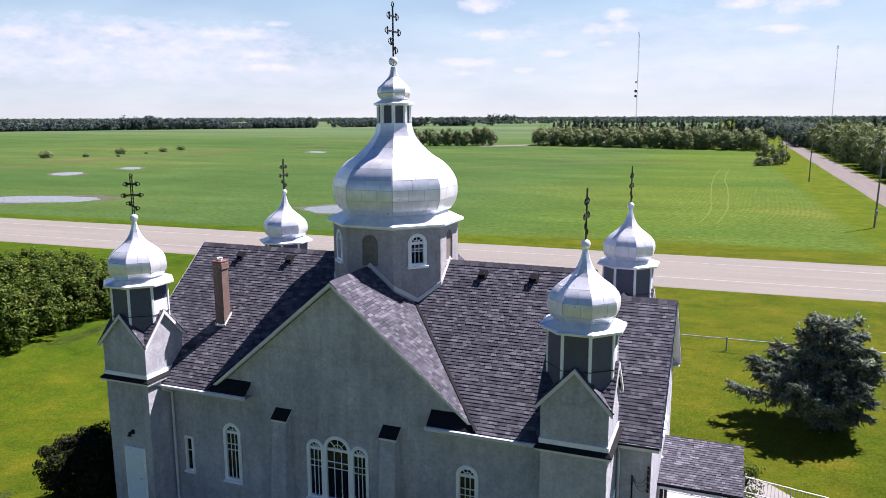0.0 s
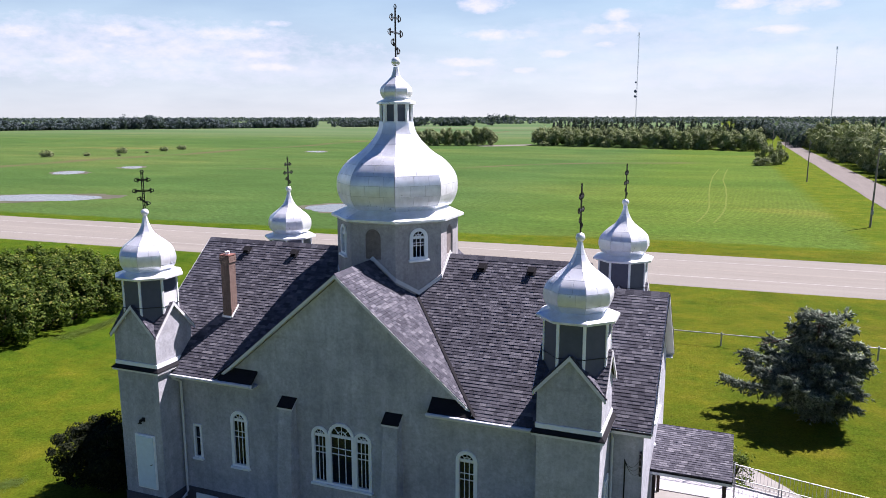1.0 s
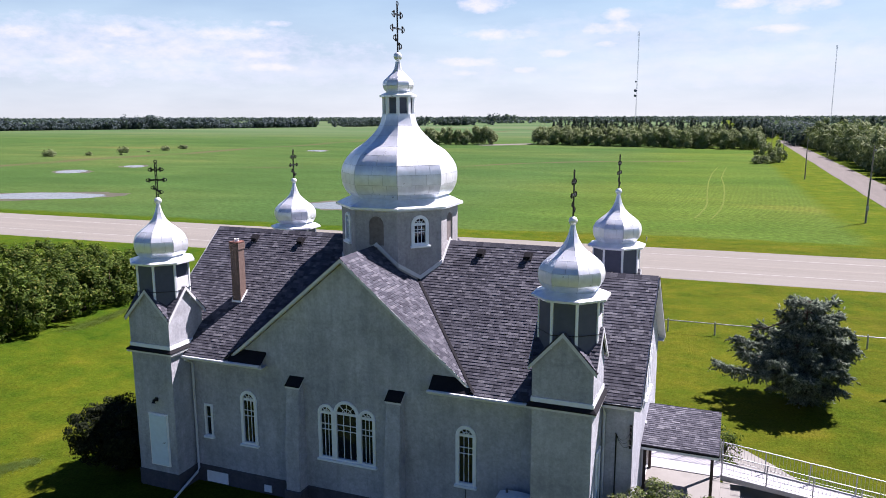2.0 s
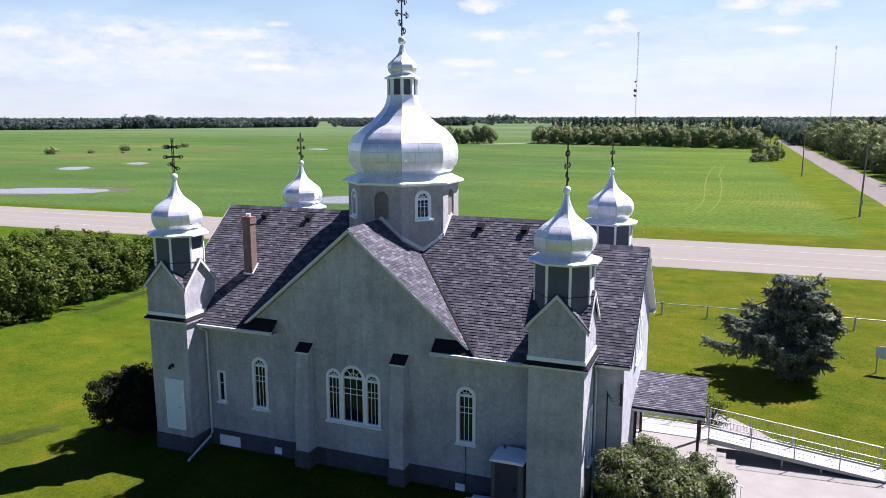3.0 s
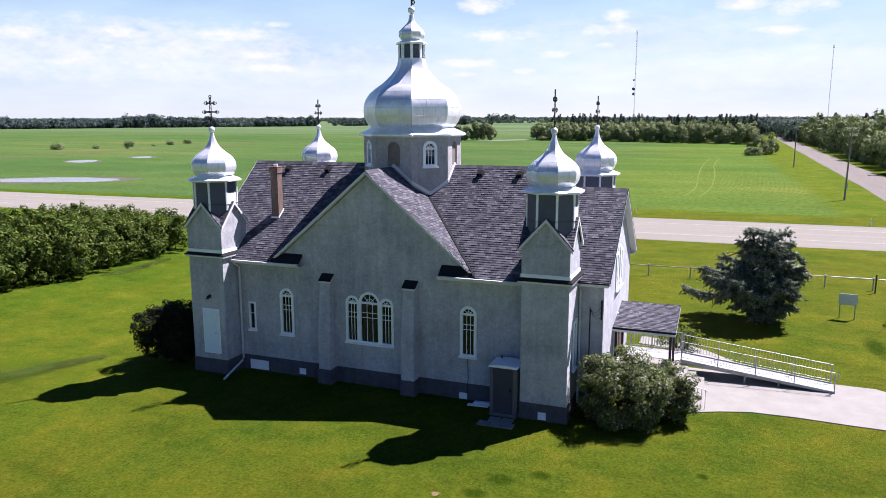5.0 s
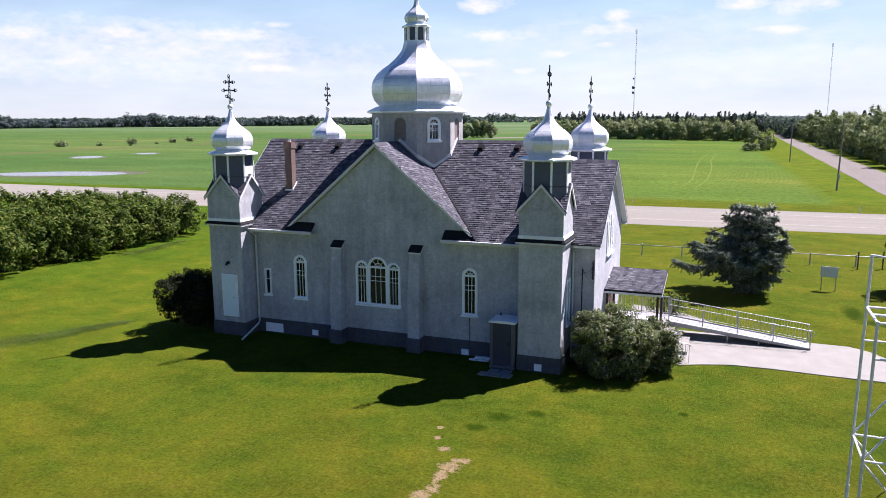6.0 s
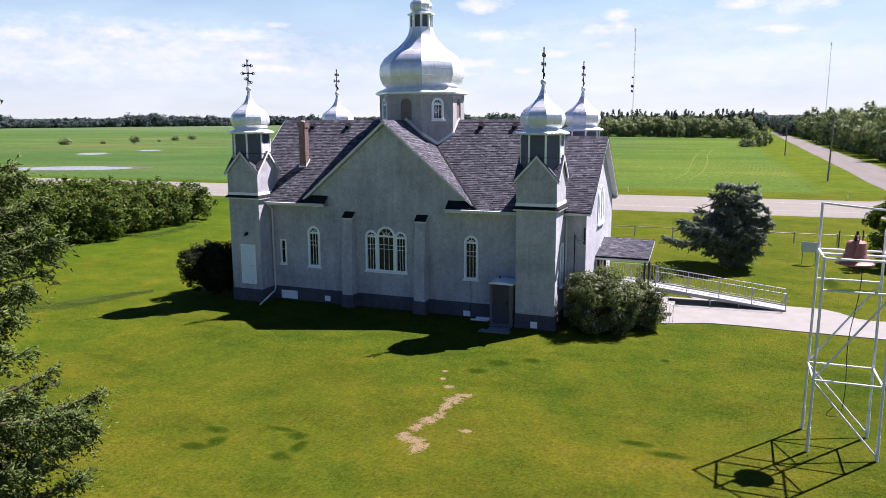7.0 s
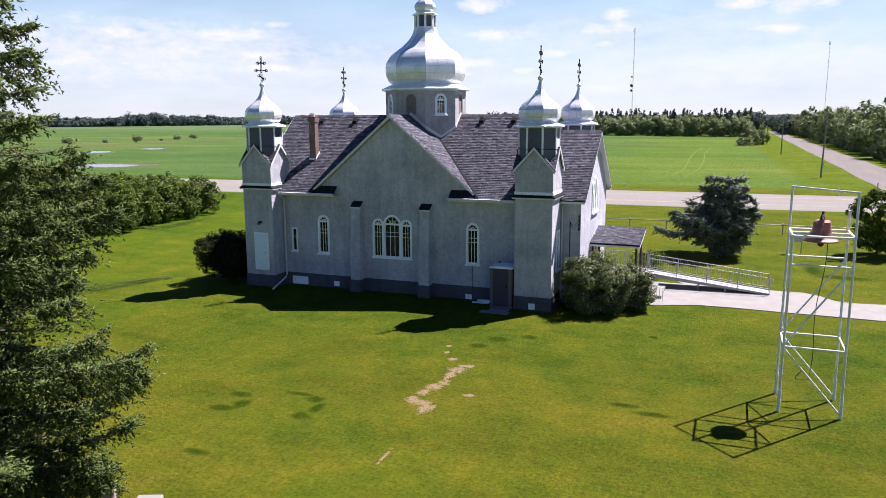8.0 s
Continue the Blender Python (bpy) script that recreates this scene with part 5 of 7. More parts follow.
build_tower_details()
build_pipes()

# ---- entrance porch, landing, steps and ramp ----
WALL_X = PORTAL_END - 0.22
PORCH_LOW, PORCH_HIGH = (-0.98, 2.61), (1.52, 3.13)      # y and z of the porch roof's two long edges


def build_porch():
    porch = thing("porch", "small single-slope shingled porch on dark posts over the entrance", "porch")
    x0, x1 = WALL_X + 0.01, 11.70
    (ya, za), (yb, zb) = PORCH_LOW, PORCH_HIGH
    fall = (zb - za) / (yb - ya)
    roof_slope([(x0, ya, za), (x1, ya, za), (x1, yb, zb), (x0, yb, zb)], "porch_roof", porch)
    part("fascia", Geo().box(x0, x1, ya - 0.01, ya + 0.03, za - 0.17, za - 0.075), M_FASCIA, porch, "white eave board")
    part("drip_edge", Geo().box(x0, x1, ya - 0.025, ya + 0.01, za - 0.073, za - 0.012), M_VALLEY, porch, "dark metal drip edge")
    part("fascia", Geo().box(x0, x1, yb - 0.03, yb + 0.01, zb - 0.18, zb - 0.015), M_FASCIA, porch, "white eave board")
    part("rake_board", beam(Geo(), (x1 - 0.03, ya + 0.03, za - 0.07), (x1 - 0.03, yb - 0.03, zb - 0.07), 0.11, (1, 0, 0), 0.028), M_FASCIA, porch)
    for y in (-0.72, 1.30):
        top = za + fall * (y - ya) - 0.10
        for x in (WALL_X + 0.12, 11.50):
            part("post", Geo().box(x - 0.05, x + 0.05, y - 0.05, y + 0.05, LANDING, top - 0.12), M_DARKPOST, porch, "dark wooden post", bevel=0.008)
        part("header", Geo().box(x0, 11.56, y - 0.04, y + 0.04, top - 0.12, top), M_DARKPOST, porch)
    for k in range(5):
        x = x0 + 0.12 + 0.55 * k
        part("rafter", beam(Geo(), (x, ya + 0.06, za - 0.075), (x, yb - 0.06, zb - 0.075), 0.09, (1, 0, 0), 0.045), M_FASCIA, porch)


def build_landing():
    landing = thing("entrance_steps", "pale concrete landing with four steps down to the pavement", "steps")
    part("landing", Geo().box(WALL_X + 0.037, 11.80, -1.05, 2.78, 0, LANDING), M_CONCRETE, landing, bevel=0.015)
    part("metal_deck", Geo().box(WALL_X + 0.04, 11.79, 1.42, 2.74, LANDING + 0.004, LANDING + 0.03), M_PALE_DECK, landing, "pale metal deck on the landing", bevel=0.004)
    rise = LANDING / 4
    for k in range(3):
        part("step", Geo().box(11.80 + 0.34 * k, 11.80 + 0.34 * (k + 1), -1.05, 1.45, 0.0, LANDING - rise * (k + 1)), M_CONCRETE, landing, "concrete step", bevel=0.012)
    rail = thing("handrail", "short thin pale handrail at the pavement's edge", "handrail")
    part("rail", Geo().tube([(12.50, -2.14, 0.93), (12.96, -2.07, 0.80), (13.04, -2.06, 0.74)], 0.016, 8), M_FASCIA, rail)
    for k in range(4):
        x, y = 12.52 + 0.145 * k, -2.14 + 0.023 * k
        part("rail_post", Geo().tube([(x, y, 0.03), (x, y, 0.92 - 0.041 * k)], 0.011, 8), M_FASCIA, rail)


def build_ramp():
    ramp = thing("wheelchair_ramp", "long galvanised metal wheelchair ramp with railings", "ramp")
    xa, xb, za, zb, ya, yb = 11.80, 17.78, LANDING, 0.06, 1.56, 2.68
    zr = lambda x: za + (zb - za) * (x - xa) / (xb - xa)
    g = Geo().add([(xa, ya, za - 0.05), (xb, ya, zb - 0.015), (xb, yb, zb - 0.015), (xa, yb, za - 0.05), (xa, ya, za), (xb, ya, zb), (xb, yb, zb), (xa, yb, za)],
                  [(3, 2, 1, 0), (4, 5, 6, 7), (0, 1, 5, 4), (1, 2, 6, 5), (2, 3, 7, 6), (3, 0, 4, 7)])
    part("deck", g, M_PALE_DECK, ramp, "pale metal ramp deck")
    for y in (ya, yb):
        g = Geo().add([(xa, y - 0.03, za - 0.16), (xb, y - 0.03, zb - 0.045), (xb, y - 0.03, zb + 0.05), (xa, y - 0.03, za + 0.05), (xa, y + 0.03, za - 0.16), (xb, y + 0.03, zb - 0.045), (xb, y + 0.03, zb + 0.05), (xa, y + 0.03, za + 0.05)],
                      [(0, 1, 2, 3), (7, 6, 5, 4), (0, 4, 5, 1), (3, 2, 6, 7), (0, 3, 7, 4), (1, 5, 6, 2)])
        part("side_channel", g, M_GALV, ramp)
        for h in (0.82, 0.14):
            part("rail", Geo().tube([(xa, y, za + h), (xb, y, zb + h)], 0.017 if h > 0.8 else 0.011, 8), M_GALV, ramp)
        n = 5
        for k in range(n):
            x = xa + 0.03 + (xb - xa - 0.06) * k / (n - 1)
            part("rail_post", Geo().tube([(x, y, zr(x)), (x, y, zr(x) + 0.82)], 0.022, 8), M_GALV, ramp)
        g = Geo()
        m = 50
        me = Geo().tube([(0, 0, 0.14), (0, 0, 0.82)], 0.006 if y == yb else 0.0045, 5, False).mesh("baluster", M_GALV)
        for k in range(m):
            x = xa + 0.06 + (xb - xa - 0.12) * k / (m - 1)
            part("baluster", me, None, ramp, m=pose(x, y, zr(x)))
        for k in (2, 3):
            x = xa + (xb - xa) * k / 4.6
            part("leg", Geo().box(x - 0.03, x + 0.03, y - 0.03, y + 0.03, 0.035, zr(x) - 0.04), M_GALV, ramp)
    end = Geo().tube([(xb, ya, zb + 0.82), (xb + 0.10, ya, zb + 0.78), (xb + 0.10, ya, zb + 0.6), (xb, ya, zb + 0.55)], 0.02, 8)
    part("rail_end", end, M_GALV, ramp)
    # railing along the back of the landing
    fence = thing("landing_railing", "galvanised metal railing with upright bars along the landing", "railing")
    for z in (LANDING + 0.12, LANDING + 0.9):
        part("rail", Geo().tube([(WALL_X + 0.3, 2.70, z), (11.76, 2.70, z)], 0.02, 8), M_GALV, fence)
    me = Geo().tube([(0, 0, LANDING + 0.12), (0, 0, LANDING + 0.9)], 0.014, 5, False).mesh("baluster", M_GALV)
    for k in range(19):
        part("baluster", me, None, fence, m=pose(WALL_X + 0.36 + 0.125 * k, 2.70, 0))
    for x in (WALL_X + 0.3, 10.5, 11.76):
        part("rail_post", Geo().tube([(x, 2.70, LANDING), (x, 2.70, LANDING + 0.9)], 0.022, 8), M_GALV, fence)


build_porch()
build_landing()
build_ramp()

# ---- things round the church ----


def build_toilet():
    t = thing("portable_toilet", "grey plastic portable toilet with a white domed roof", "portable toilet", pose(5.95, -4.99, 0))
    W, D = 0.51, 0.46
    part("base", Geo().box(-W - 0.02, W + 0.02, -D - 0.02, D + 0.02, 0.0, 0.14), M_TOILET, t, bevel=0.02)
    part("body", Geo().box(-W, W, -D, D, 0.14, 1.94), M_TOILET, t, bevel=0.035)
    for s in (-1, 1):
        for k in range(3):
            part("side_rib", Geo().box(s * W - 0.012, s * W + 0.012, -0.42 + 0.3 * k, -0.24 + 0.3 * k, 0.3, 1.9), M_TOILET, t, bevel=0.006)
        part("corner_post", Geo().box(s * (W - 0.07) - 0.06, s * (W - 0.07) + 0.06, -D - 0.03, -D + 0.03, 0.14, 1.94), M_TOILET, t, bevel=0.012)
    door = part("door", Geo().box(-W + 0.14, W - 0.14, -D - 0.022, -D + 0.01, 0.18, 1.90), M_TOILET_DOOR, t, "dark grey plastic door", bevel=0.012)
    part("door_handle", Geo().box(W - 0.26, W - 0.19, -D - 0.05, -D - 0.02, 1.02, 1.16), M_IRON, door, bevel=0.006)
    n = 10
    prof = [(-W - 0.05 + (2 * W + 0.1) * k / n, 1.94 + 0.06 * math.sin(math.pi * k / n)) for k in range(n + 1)]
    g = Geo().prism([(x, -D - 0.06, z + 0.03) for x, z in prof] + [(W + 0.05, -D - 0.06, 1.91), (-W - 0.05, -D - 0.06, 1.91)], (0, 2 * D + 0.12, 0))
    part("roof", g, M_TOILET_ROOF, t, "white domed plastic roof", bevel=0.015)
    part("vent_pipe", Geo().tube([(-0.3, 0.36, 1.9), (-0.3, 0.36, 2.12)], 0.04, 10), M_TOILET, t)


def build_slabs():
    rng = random.Random(8)
    for k, (x, y) in enumerate(((5.47, -6.28), (5.93, -6.26), (6.38, -6.24), (5.75, -5.83), (6.22, -5.80))):
        g = Geo().box(-0.215, 0.215, -0.20, 0.20, 0.0, 0.05)
        tagged(part("paving_slab", g, M_CONCRETE, None, bevel=0.01, m=pose(x, y, 0, rng.uniform(-1, 1), rng.uniform(-1, 1), rng.uniform(-3, 3))),
               "grey concrete paving slab laid on the grass", "paving slab", "slabs by the portable toilet")
    for k, (x, y, z, t) in enumerate(((4.75, -4.75, 0.0, 4), (4.95, -4.62, 0.055, -3), (5.0, -4.66, 0.10, 6))):
        g = Geo().box(-0.42, 0.42, -0.09, 0.09, 0.0, 0.05)
        tagged(part("white_board", g, M_WHITE, None, bevel=0.006, m=pose(x, y, z, 0, 0, t)), "short white-painted board lying by the wall", "board", "boards by the wall")


def pipe(name, a, b, r, parent, mat=None, label=""):
    return part(name, Geo().tube([a, b], r, 10), mat or M_TOWERPAINT, parent, label)


def build_bell_tower():
    t = thing("bell_tower", "open silver-painted pipe tower carrying a church bell", "bell tower")
    xl, xr, yf, yb = 17.42, 19.10, -14.25, -12.64
    lean = 0.035

    def at(x, y, z):
        return Vector((x + (18.26 - x) * lean * z / 5, y + (-13.45 - y) * lean * z / 5, z))
    r = 0.037
    tops = {(xl, yb): 6.72, (xr, yf): 6.72, (xr, yb): 6.02, (xl, yf): 5.44}
    for (x, y), top in tops.items():
        leg = pipe("leg", at(x, y, 0), at(x, y, top), r, t, label="silver-painted steel pipe leg")
        part("foot_collar", Geo().tube([at(x, y, 0), at(x, y, 0.7)], r + 0.012, 10), M_TOWERPAINT, leg)
    for z in (2.06, 4.55, 5.40):
        rr = 0.034 if z > 5 else 0.028
        corners = [(xl, yf), (xr, yf), (xr, yb), (xl, yb)]
        for i in range(4):
            if z == 4.55 and i in (1, 3):
                continue
            pipe("crossbar", at(*corners[i], z), at(*corners[(i + 1) % 4], z), rr, t)
    for y in (yf, yb):
        pipe("brace", at(xl, y, 2.10), at(xr, y, 4.52), 0.027, t, label="diagonal pipe brace")
        pipe("brace", at(xl, y, 2.02), at(xr, y, 0.10), 0.027, t, label="diagonal pipe brace")
    pipe("top_bar", at(xl, yb, 6.70), at(xr, yf, 6.70), 0.030, t, label="pipe bar over the bell")
    pipe("side_bar", at(xl, -13.45, 5.40), at(xr, -13.45, 5.40), 0.036, t)
    # the bell hangs between two upright plates
    bell = thing("bell", "red-painted cast church bell hanging in its yoke", "bell", pose(18.27, -13.45, 0))
    prof = [(0.02, 5.80), (0.19, 5.79), (0.235, 5.75), (0.25, 5.62), (0.27, 5.45), (0.31, 5.34), (0.40, 5.26), (0.48, 5.21), (0.48, 5.17), (0.43, 5.17), (0.27, 5.35), (0.18, 5.6), (0.02, 5.66)]
    part("body", Geo().lathe(prof, 32), M_BELL, bell, "dull red bell body", smooth=False)
    part("yoke", Geo().tube([(-0.12, -0.4, 5.42), (-0.05, -0.33, 5.55), (0.0, -0.22, 5.84), (0.0, -0.08, 5.93), (0.0, 0.08, 5.93), (0.0, 0.22, 5.84), (0.05, 0.33, 5.55), (0.12, 0.4, 5.42)], 0.035, 8), M_BELL, bell)
    part("crown", Geo().lathe([(0.08, 5.78), (0.06, 5.92), (0.03, 5.98), (0.04, 6.03), (0.02, 6.06)], 12), M_IRON, bell)
    part("clapper", Geo().tube([(0, 0, 5.7), (0, 0, 5.16)], 0.02, 8).lathe([(0.09 * math.sin(a) + 0.002, 5.09 - 0.09 * math.cos(a)) for a in np.linspace(0, math.pi, 9)], 12), M_IRON, bell, "iron clapper")
    pts = [Vector((18.45, -13.40, 5.35)).lerp(Vector((18.2, -13.75, 0.95)), k) + Vector((0.05 * math.sin(k * 9), 0, 0)) for k in np.linspace(0, 1, 14)]
    pts += [Vector((18.2 - 0.35 * math.sin(a), -13.75 - 0.1 * a, 0.95 - 0.22 * math.sin(a) + 0.18 * a)) for a in np.linspace(0.4, 2.6, 6)]
    rope = thing("bell_rope", "thin dark rope hanging from the bell", "rope")
    part("strand", Geo().tube(pts, 0.011, 6), M_IRON, rope)


def build_sign_and_fence():
    s = thing("sign", "pale blank sign board on two thin posts", "sign", pose(19.75, 14.42, 0, 0, 0, -8))
    for x in (-0.37, 0.37):
        part("post", Geo().box(x - 0.025, x + 0.025, -0.02, 0.03, 0, 1.42), M_GALV, s)
    part("board", Geo().box(-0.46, 0.46, -0.045, -0.021, 0.80, 1.42), M_SIGN, s, "pale blue-grey board", bevel=0.006)
    fence = thing("fence", "low pale pipe rail fence along the verge", "fence")
    for k in range(-10, 12):
        x = 8.3 + 2.79 * k
        part("post", Geo().tube([(x, 22.0 + 0.03 * x, 0), (x, 22.0 + 0.03 * x, 0.86)], [0.05, 0.045], 8), M_GALV, fence, "pale metal fence post")
    for k in range(-10, 11):
        x0, x1 = 8.3 + 2.79 * k, 8.3 + 2.79 * (k + 1)
        part("rail", Geo().tube([(x0, 22.0 + 0.03 * x0, 0.74), (x1, 22.0 + 0.03 * x1, 0.74)], 0.03, 8), M_GALV, fence)


def utility_pole(x, y, h, lean):
    p = thing("utility_pole", "weathered wooden utility pole on the grass verge", "utility pole", pose(x, y, 0, 0, lean, 0), "poles along the side road")
    part("shaft", Geo().tube([(0, 0, -0.3), (0, 0, h)], [0.13, 0.08], 10), M_WOOD, p)
    part("insulator", Geo().lathe([(0.03, h), (0.06, h + 0.05), (0.04, h + 0.12), (0.01, h + 0.16)], 8), M_GALV, p)
    part("top_bracket", Geo().box(-0.05, 0.30, -0.04, 0.04, h - 0.55, h - 0.35), M_GALV, p)
    part("guy_box", Geo().box(-0.16, 0.16, -0.3, -0.12, 1.6, 2.2), M_GALV, p) if h > 9 else None


def build_poles():
    spots = ((27.5, 80.6, 9.6, 1.0), (25.8, 149.8, 8.6, 0.0), (25.2, 222, 8.6, 0.5), (25.0, 296, 8.6, -0.5))
    for x, y, h, lean in spots:
        utility_pole(x, y, h, lean)
    for x, y in ((22.25, 21.83), (23.79, 22.43)):
        d = thing("short_post", "short dark steel post beside the rail fence", "post", pose(x, y, 0), "dark posts by the fence")
        part("shaft", Geo().box(-0.04, 0.04, -0.04, 0.04, 0, 1.16), M_DARKPOST, d, bevel=0.01)
        part("cap", Geo().box(-0.05, 0.05, -0.05, 0.05, 1.16, 1.20), M_DARKPOST, d)
    for x, y, h in ((26.85, 54.9, 0.72), (31.5, 60.5, 1.1), (3.2, 57.0, 0.5)):
        d = thing("marker_post", "short pale roadside marker post", "marker post", pose(x, y, 0))
        part("post", Geo().box(-0.05, 0.05, -0.03, 0.03, 0, h), M_WHITE if h < 1 else M_WOOD, d)
        part("reflector", Geo().box(-0.035, 0.035, -0.036, -0.03, h - 0.16, h - 0.05), M_YELLOW, d)


def mast(x, y, h, wide, dishes):
    m = thing("radio_mast", "tall thin lattice radio mast on the horizon", "radio mast", pose(x, y, 0), "radio masts")
    r = wide / 2
    feet = [(r * math.cos(a), r * math.sin(a)) for a in (0.5, 0.5 + 2.094, 0.5 + 4.189)]
    for fx, fy in feet:
        part("mast_leg", Geo().tube([(fx, fy, 0), (fx, fy, h)], 0.055, 5), M_MAST, m)
    g = Geo()
    n = int(h / 1.6)
    for k in range(n):
        for i in range(3):
            a, b = feet[i], feet[(i + 1) % 3]
            g.tube([(a[0], a[1], k * h / n), (b[0], b[1], (k + 1) * h / n)], 0.03, 4, False)
    lattice = part("lattice", g, M_MAST, m)
    lattice["kind"] = "stuff"
    for z, s in dishes:
        part("dish", Geo().tube([(-0.9, -1.0, z), (-0.9, -1.5, z)], [s, s * 0.8], 12), M_PANEL, m, "dark drum antenna")
    g = Geo()
    for k in range(3):
        g.box(-0.9 + 0.6 * k, -0.7 + 0.6 * k, -0.9, -0.7, h - 3.0, h + 0.4)
    part("antenna", g, M_MAST, m)


build_toilet()
build_slabs()
build_bell_tower()
build_sign_and_fence()
build_poles()
mast(-65.2, 600, 79.0, 0.7, ((29.5, 1.1), (33.5, 1.3), (40.5, 0.8)))
mast(97.5, 800, 79.5, 0.7, ())

# ---- plants ----


def leaf_mesh(name, pts, size, material, seed, aspect=0.55, ways=None, loose=0.55, level=0.5, faces=None):
    """One small rhomb for each point. ways: which way each leaf points, else any; faces: which way its upper side looks."""
    rng = np.random.default_rng(seed)
    pts = np.asarray(pts, dtype=float)
    n = len(pts)
    d = rng.normal(size=(n, 3)) if ways is None else np.asarray(ways, dtype=float) + rng.normal(size=(n, 3)) * 0.35
    d[:, 2] *= level
    d /= np.linalg.norm(d, axis=1)[:, None] + 1e-9
    if faces is not None:
        q = np.asarray(faces) + rng.normal(size=(n, 3)) * loose
        q /= np.linalg.norm(q, axis=1)[:, None] + 1e-9
        d = np.cross(q, rng.normal(size=(n, 3)))
        d /= np.linalg.norm(d, axis=1)[:, None] + 1e-9
        side = np.cross(q, d)
    else:
        side = np.cross(d, np.array([0, 0, 1.0]) + rng.normal(size=(n, 3)) * loose)
    side /= np.linalg.norm(side, axis=1)[:, None] + 1e-9
    s = size * rng.uniform(0.6, 1.3, (n, 1))
    c = 4
    v = np.stack([pts - d * s * 0.5, pts + side * s * aspect * 0.5, pts + d * s * 0.5, pts - side * s * aspect * 0.5], 1)
    me = bpy.data.meshes.new(name)
    me.vertices.add(c * n)
    me.loops.add(c * n)
    me.polygons.add(n)
    me.vertices.foreach_set("co", v.ravel())
    me.loops.foreach_set("vertex_index", np.arange(c * n, dtype=np.int32))
    me.polygons.foreach_set("loop_start", np.arange(0, c * n, c, dtype=np.int32))
    me.update(calc_edges=True)
    me.materials.append(material)
    return me


def shoot_mesh(name, pts, ways, length, radius, material, seed):
    """One short three-sided tapering shoot for each point."""
    rng = np.random.default_rng(seed)
    n = len(pts)
    d = ways + rng.normal(size=(n, 3)) * 0.28
    d /= np.linalg.norm(d, axis=1)[:, None] + 1e-9
    u = np.cross(d, rng.normal(size=(n, 3)))
    u /= np.linalg.norm(u, axis=1)[:, None] + 1e-9
    w = np.cross(d, u)
    s = rng.uniform(0.65, 1.25, (n, 1))
    ring = [pts - d * s * length * 0.3 + (u * math.cos(t) + w * math.sin(t)) * s * radius for t in (0.0, 2.094, 4.189)]
    v = np.stack(ring + [pts + d * s * length * 0.7], 1)
    me = bpy.data.meshes.new(name)
    me.vertices.add(4 * n)
    me.loops.add(9 * n)
    me.polygons.add(3 * n)
    me.vertices.foreach_set("co", v.ravel())
    tri = np.array([0, 1, 3, 1, 2, 3, 2, 0, 3], dtype=np.int32)
    me.loops.foreach_set("vertex_index", (np.arange(n, dtype=np.int32)[:, None] * 4 + tri).ravel())
    me.polygons.foreach_set("loop_start", np.arange(0, 9 * n, 3, dtype=np.int32))
    me.update(calc_edges=True)
    me.materials.append(material)
    return me


def crown_points(rng, centre, radii, clumps, per, clump_size, floor=0.0, shell=0.55, upright=0.75):
    """Points in clumps that fill an uneven crown."""
    out, cores, faces = [], [], []
    ph = rng.uniform(0, 6.28, 6)
    for _ in range(clumps):
        d = rng.normal(size=3)
        d /= np.linalg.norm(d)
        lump = 1 + 0.16 * math.sin(3 * math.atan2(d[1], d[0]) + ph[0]) + 0.14 * math.sin(4 * d[2] + ph[1]) + 0.10 * math.sin(5 * math.atan2(d[1], d[0]) + ph[2])
        r = (shell + (1 - shell) * rng.uniform() ** 0.5) * lump
        c = np.array(centre) + d * r * np.array(radii)
        if c[2] < floor:
            c[2] = floor + rng.uniform(0, 0.2) * clump_size * 2
        cores.append(c)
        e = rng.normal(size=(per, 3))
        e /= np.linalg.norm(e, axis=1)[:, None]
        q = e * (rng.uniform(0.3, 1, (per, 1)) ** 0.4) * clump_size * 1.5 * np.array([1, 1, upright]) * rng.uniform(0.6, 1.3)
        out.append(c + q)
        faces.append(e * 0.9 + d * 0.5 + np.array([0, 0, 0.3]))
    return np.concatenate(out), cores, np.concatenate(faces)


def limbs(rng, cores, base, trunk_top, r0, many):
    """A tapered trunk that forks towards some of the clumps."""
    g = Geo().tube([base, (base[0] + rng.uniform(-0.1, 0.1), base[1], (base[2] + trunk_top) / 2), (base[0], base[1] + rng.uniform(-0.1, 0.1), trunk_top)], [r0, r0 * 0.8, r0 * 0.55], 8)
    for k in rng.choice(len(cores), size=min(many, len(cores)), replace=False):
        a = Vector((base[0], base[1], base[2] + (trunk_top - base[2]) * rng.uniform(0.45, 1.0)))
        b = Vector(cores[k])
        mid = a.lerp(b, 0.5) + Vector((0, 0, 0.12 * (b - a).length))
        g.tube([a, mid, b], [r0 * 0.45, r0 * 0.28, r0 * 0.08], 6)
    return g


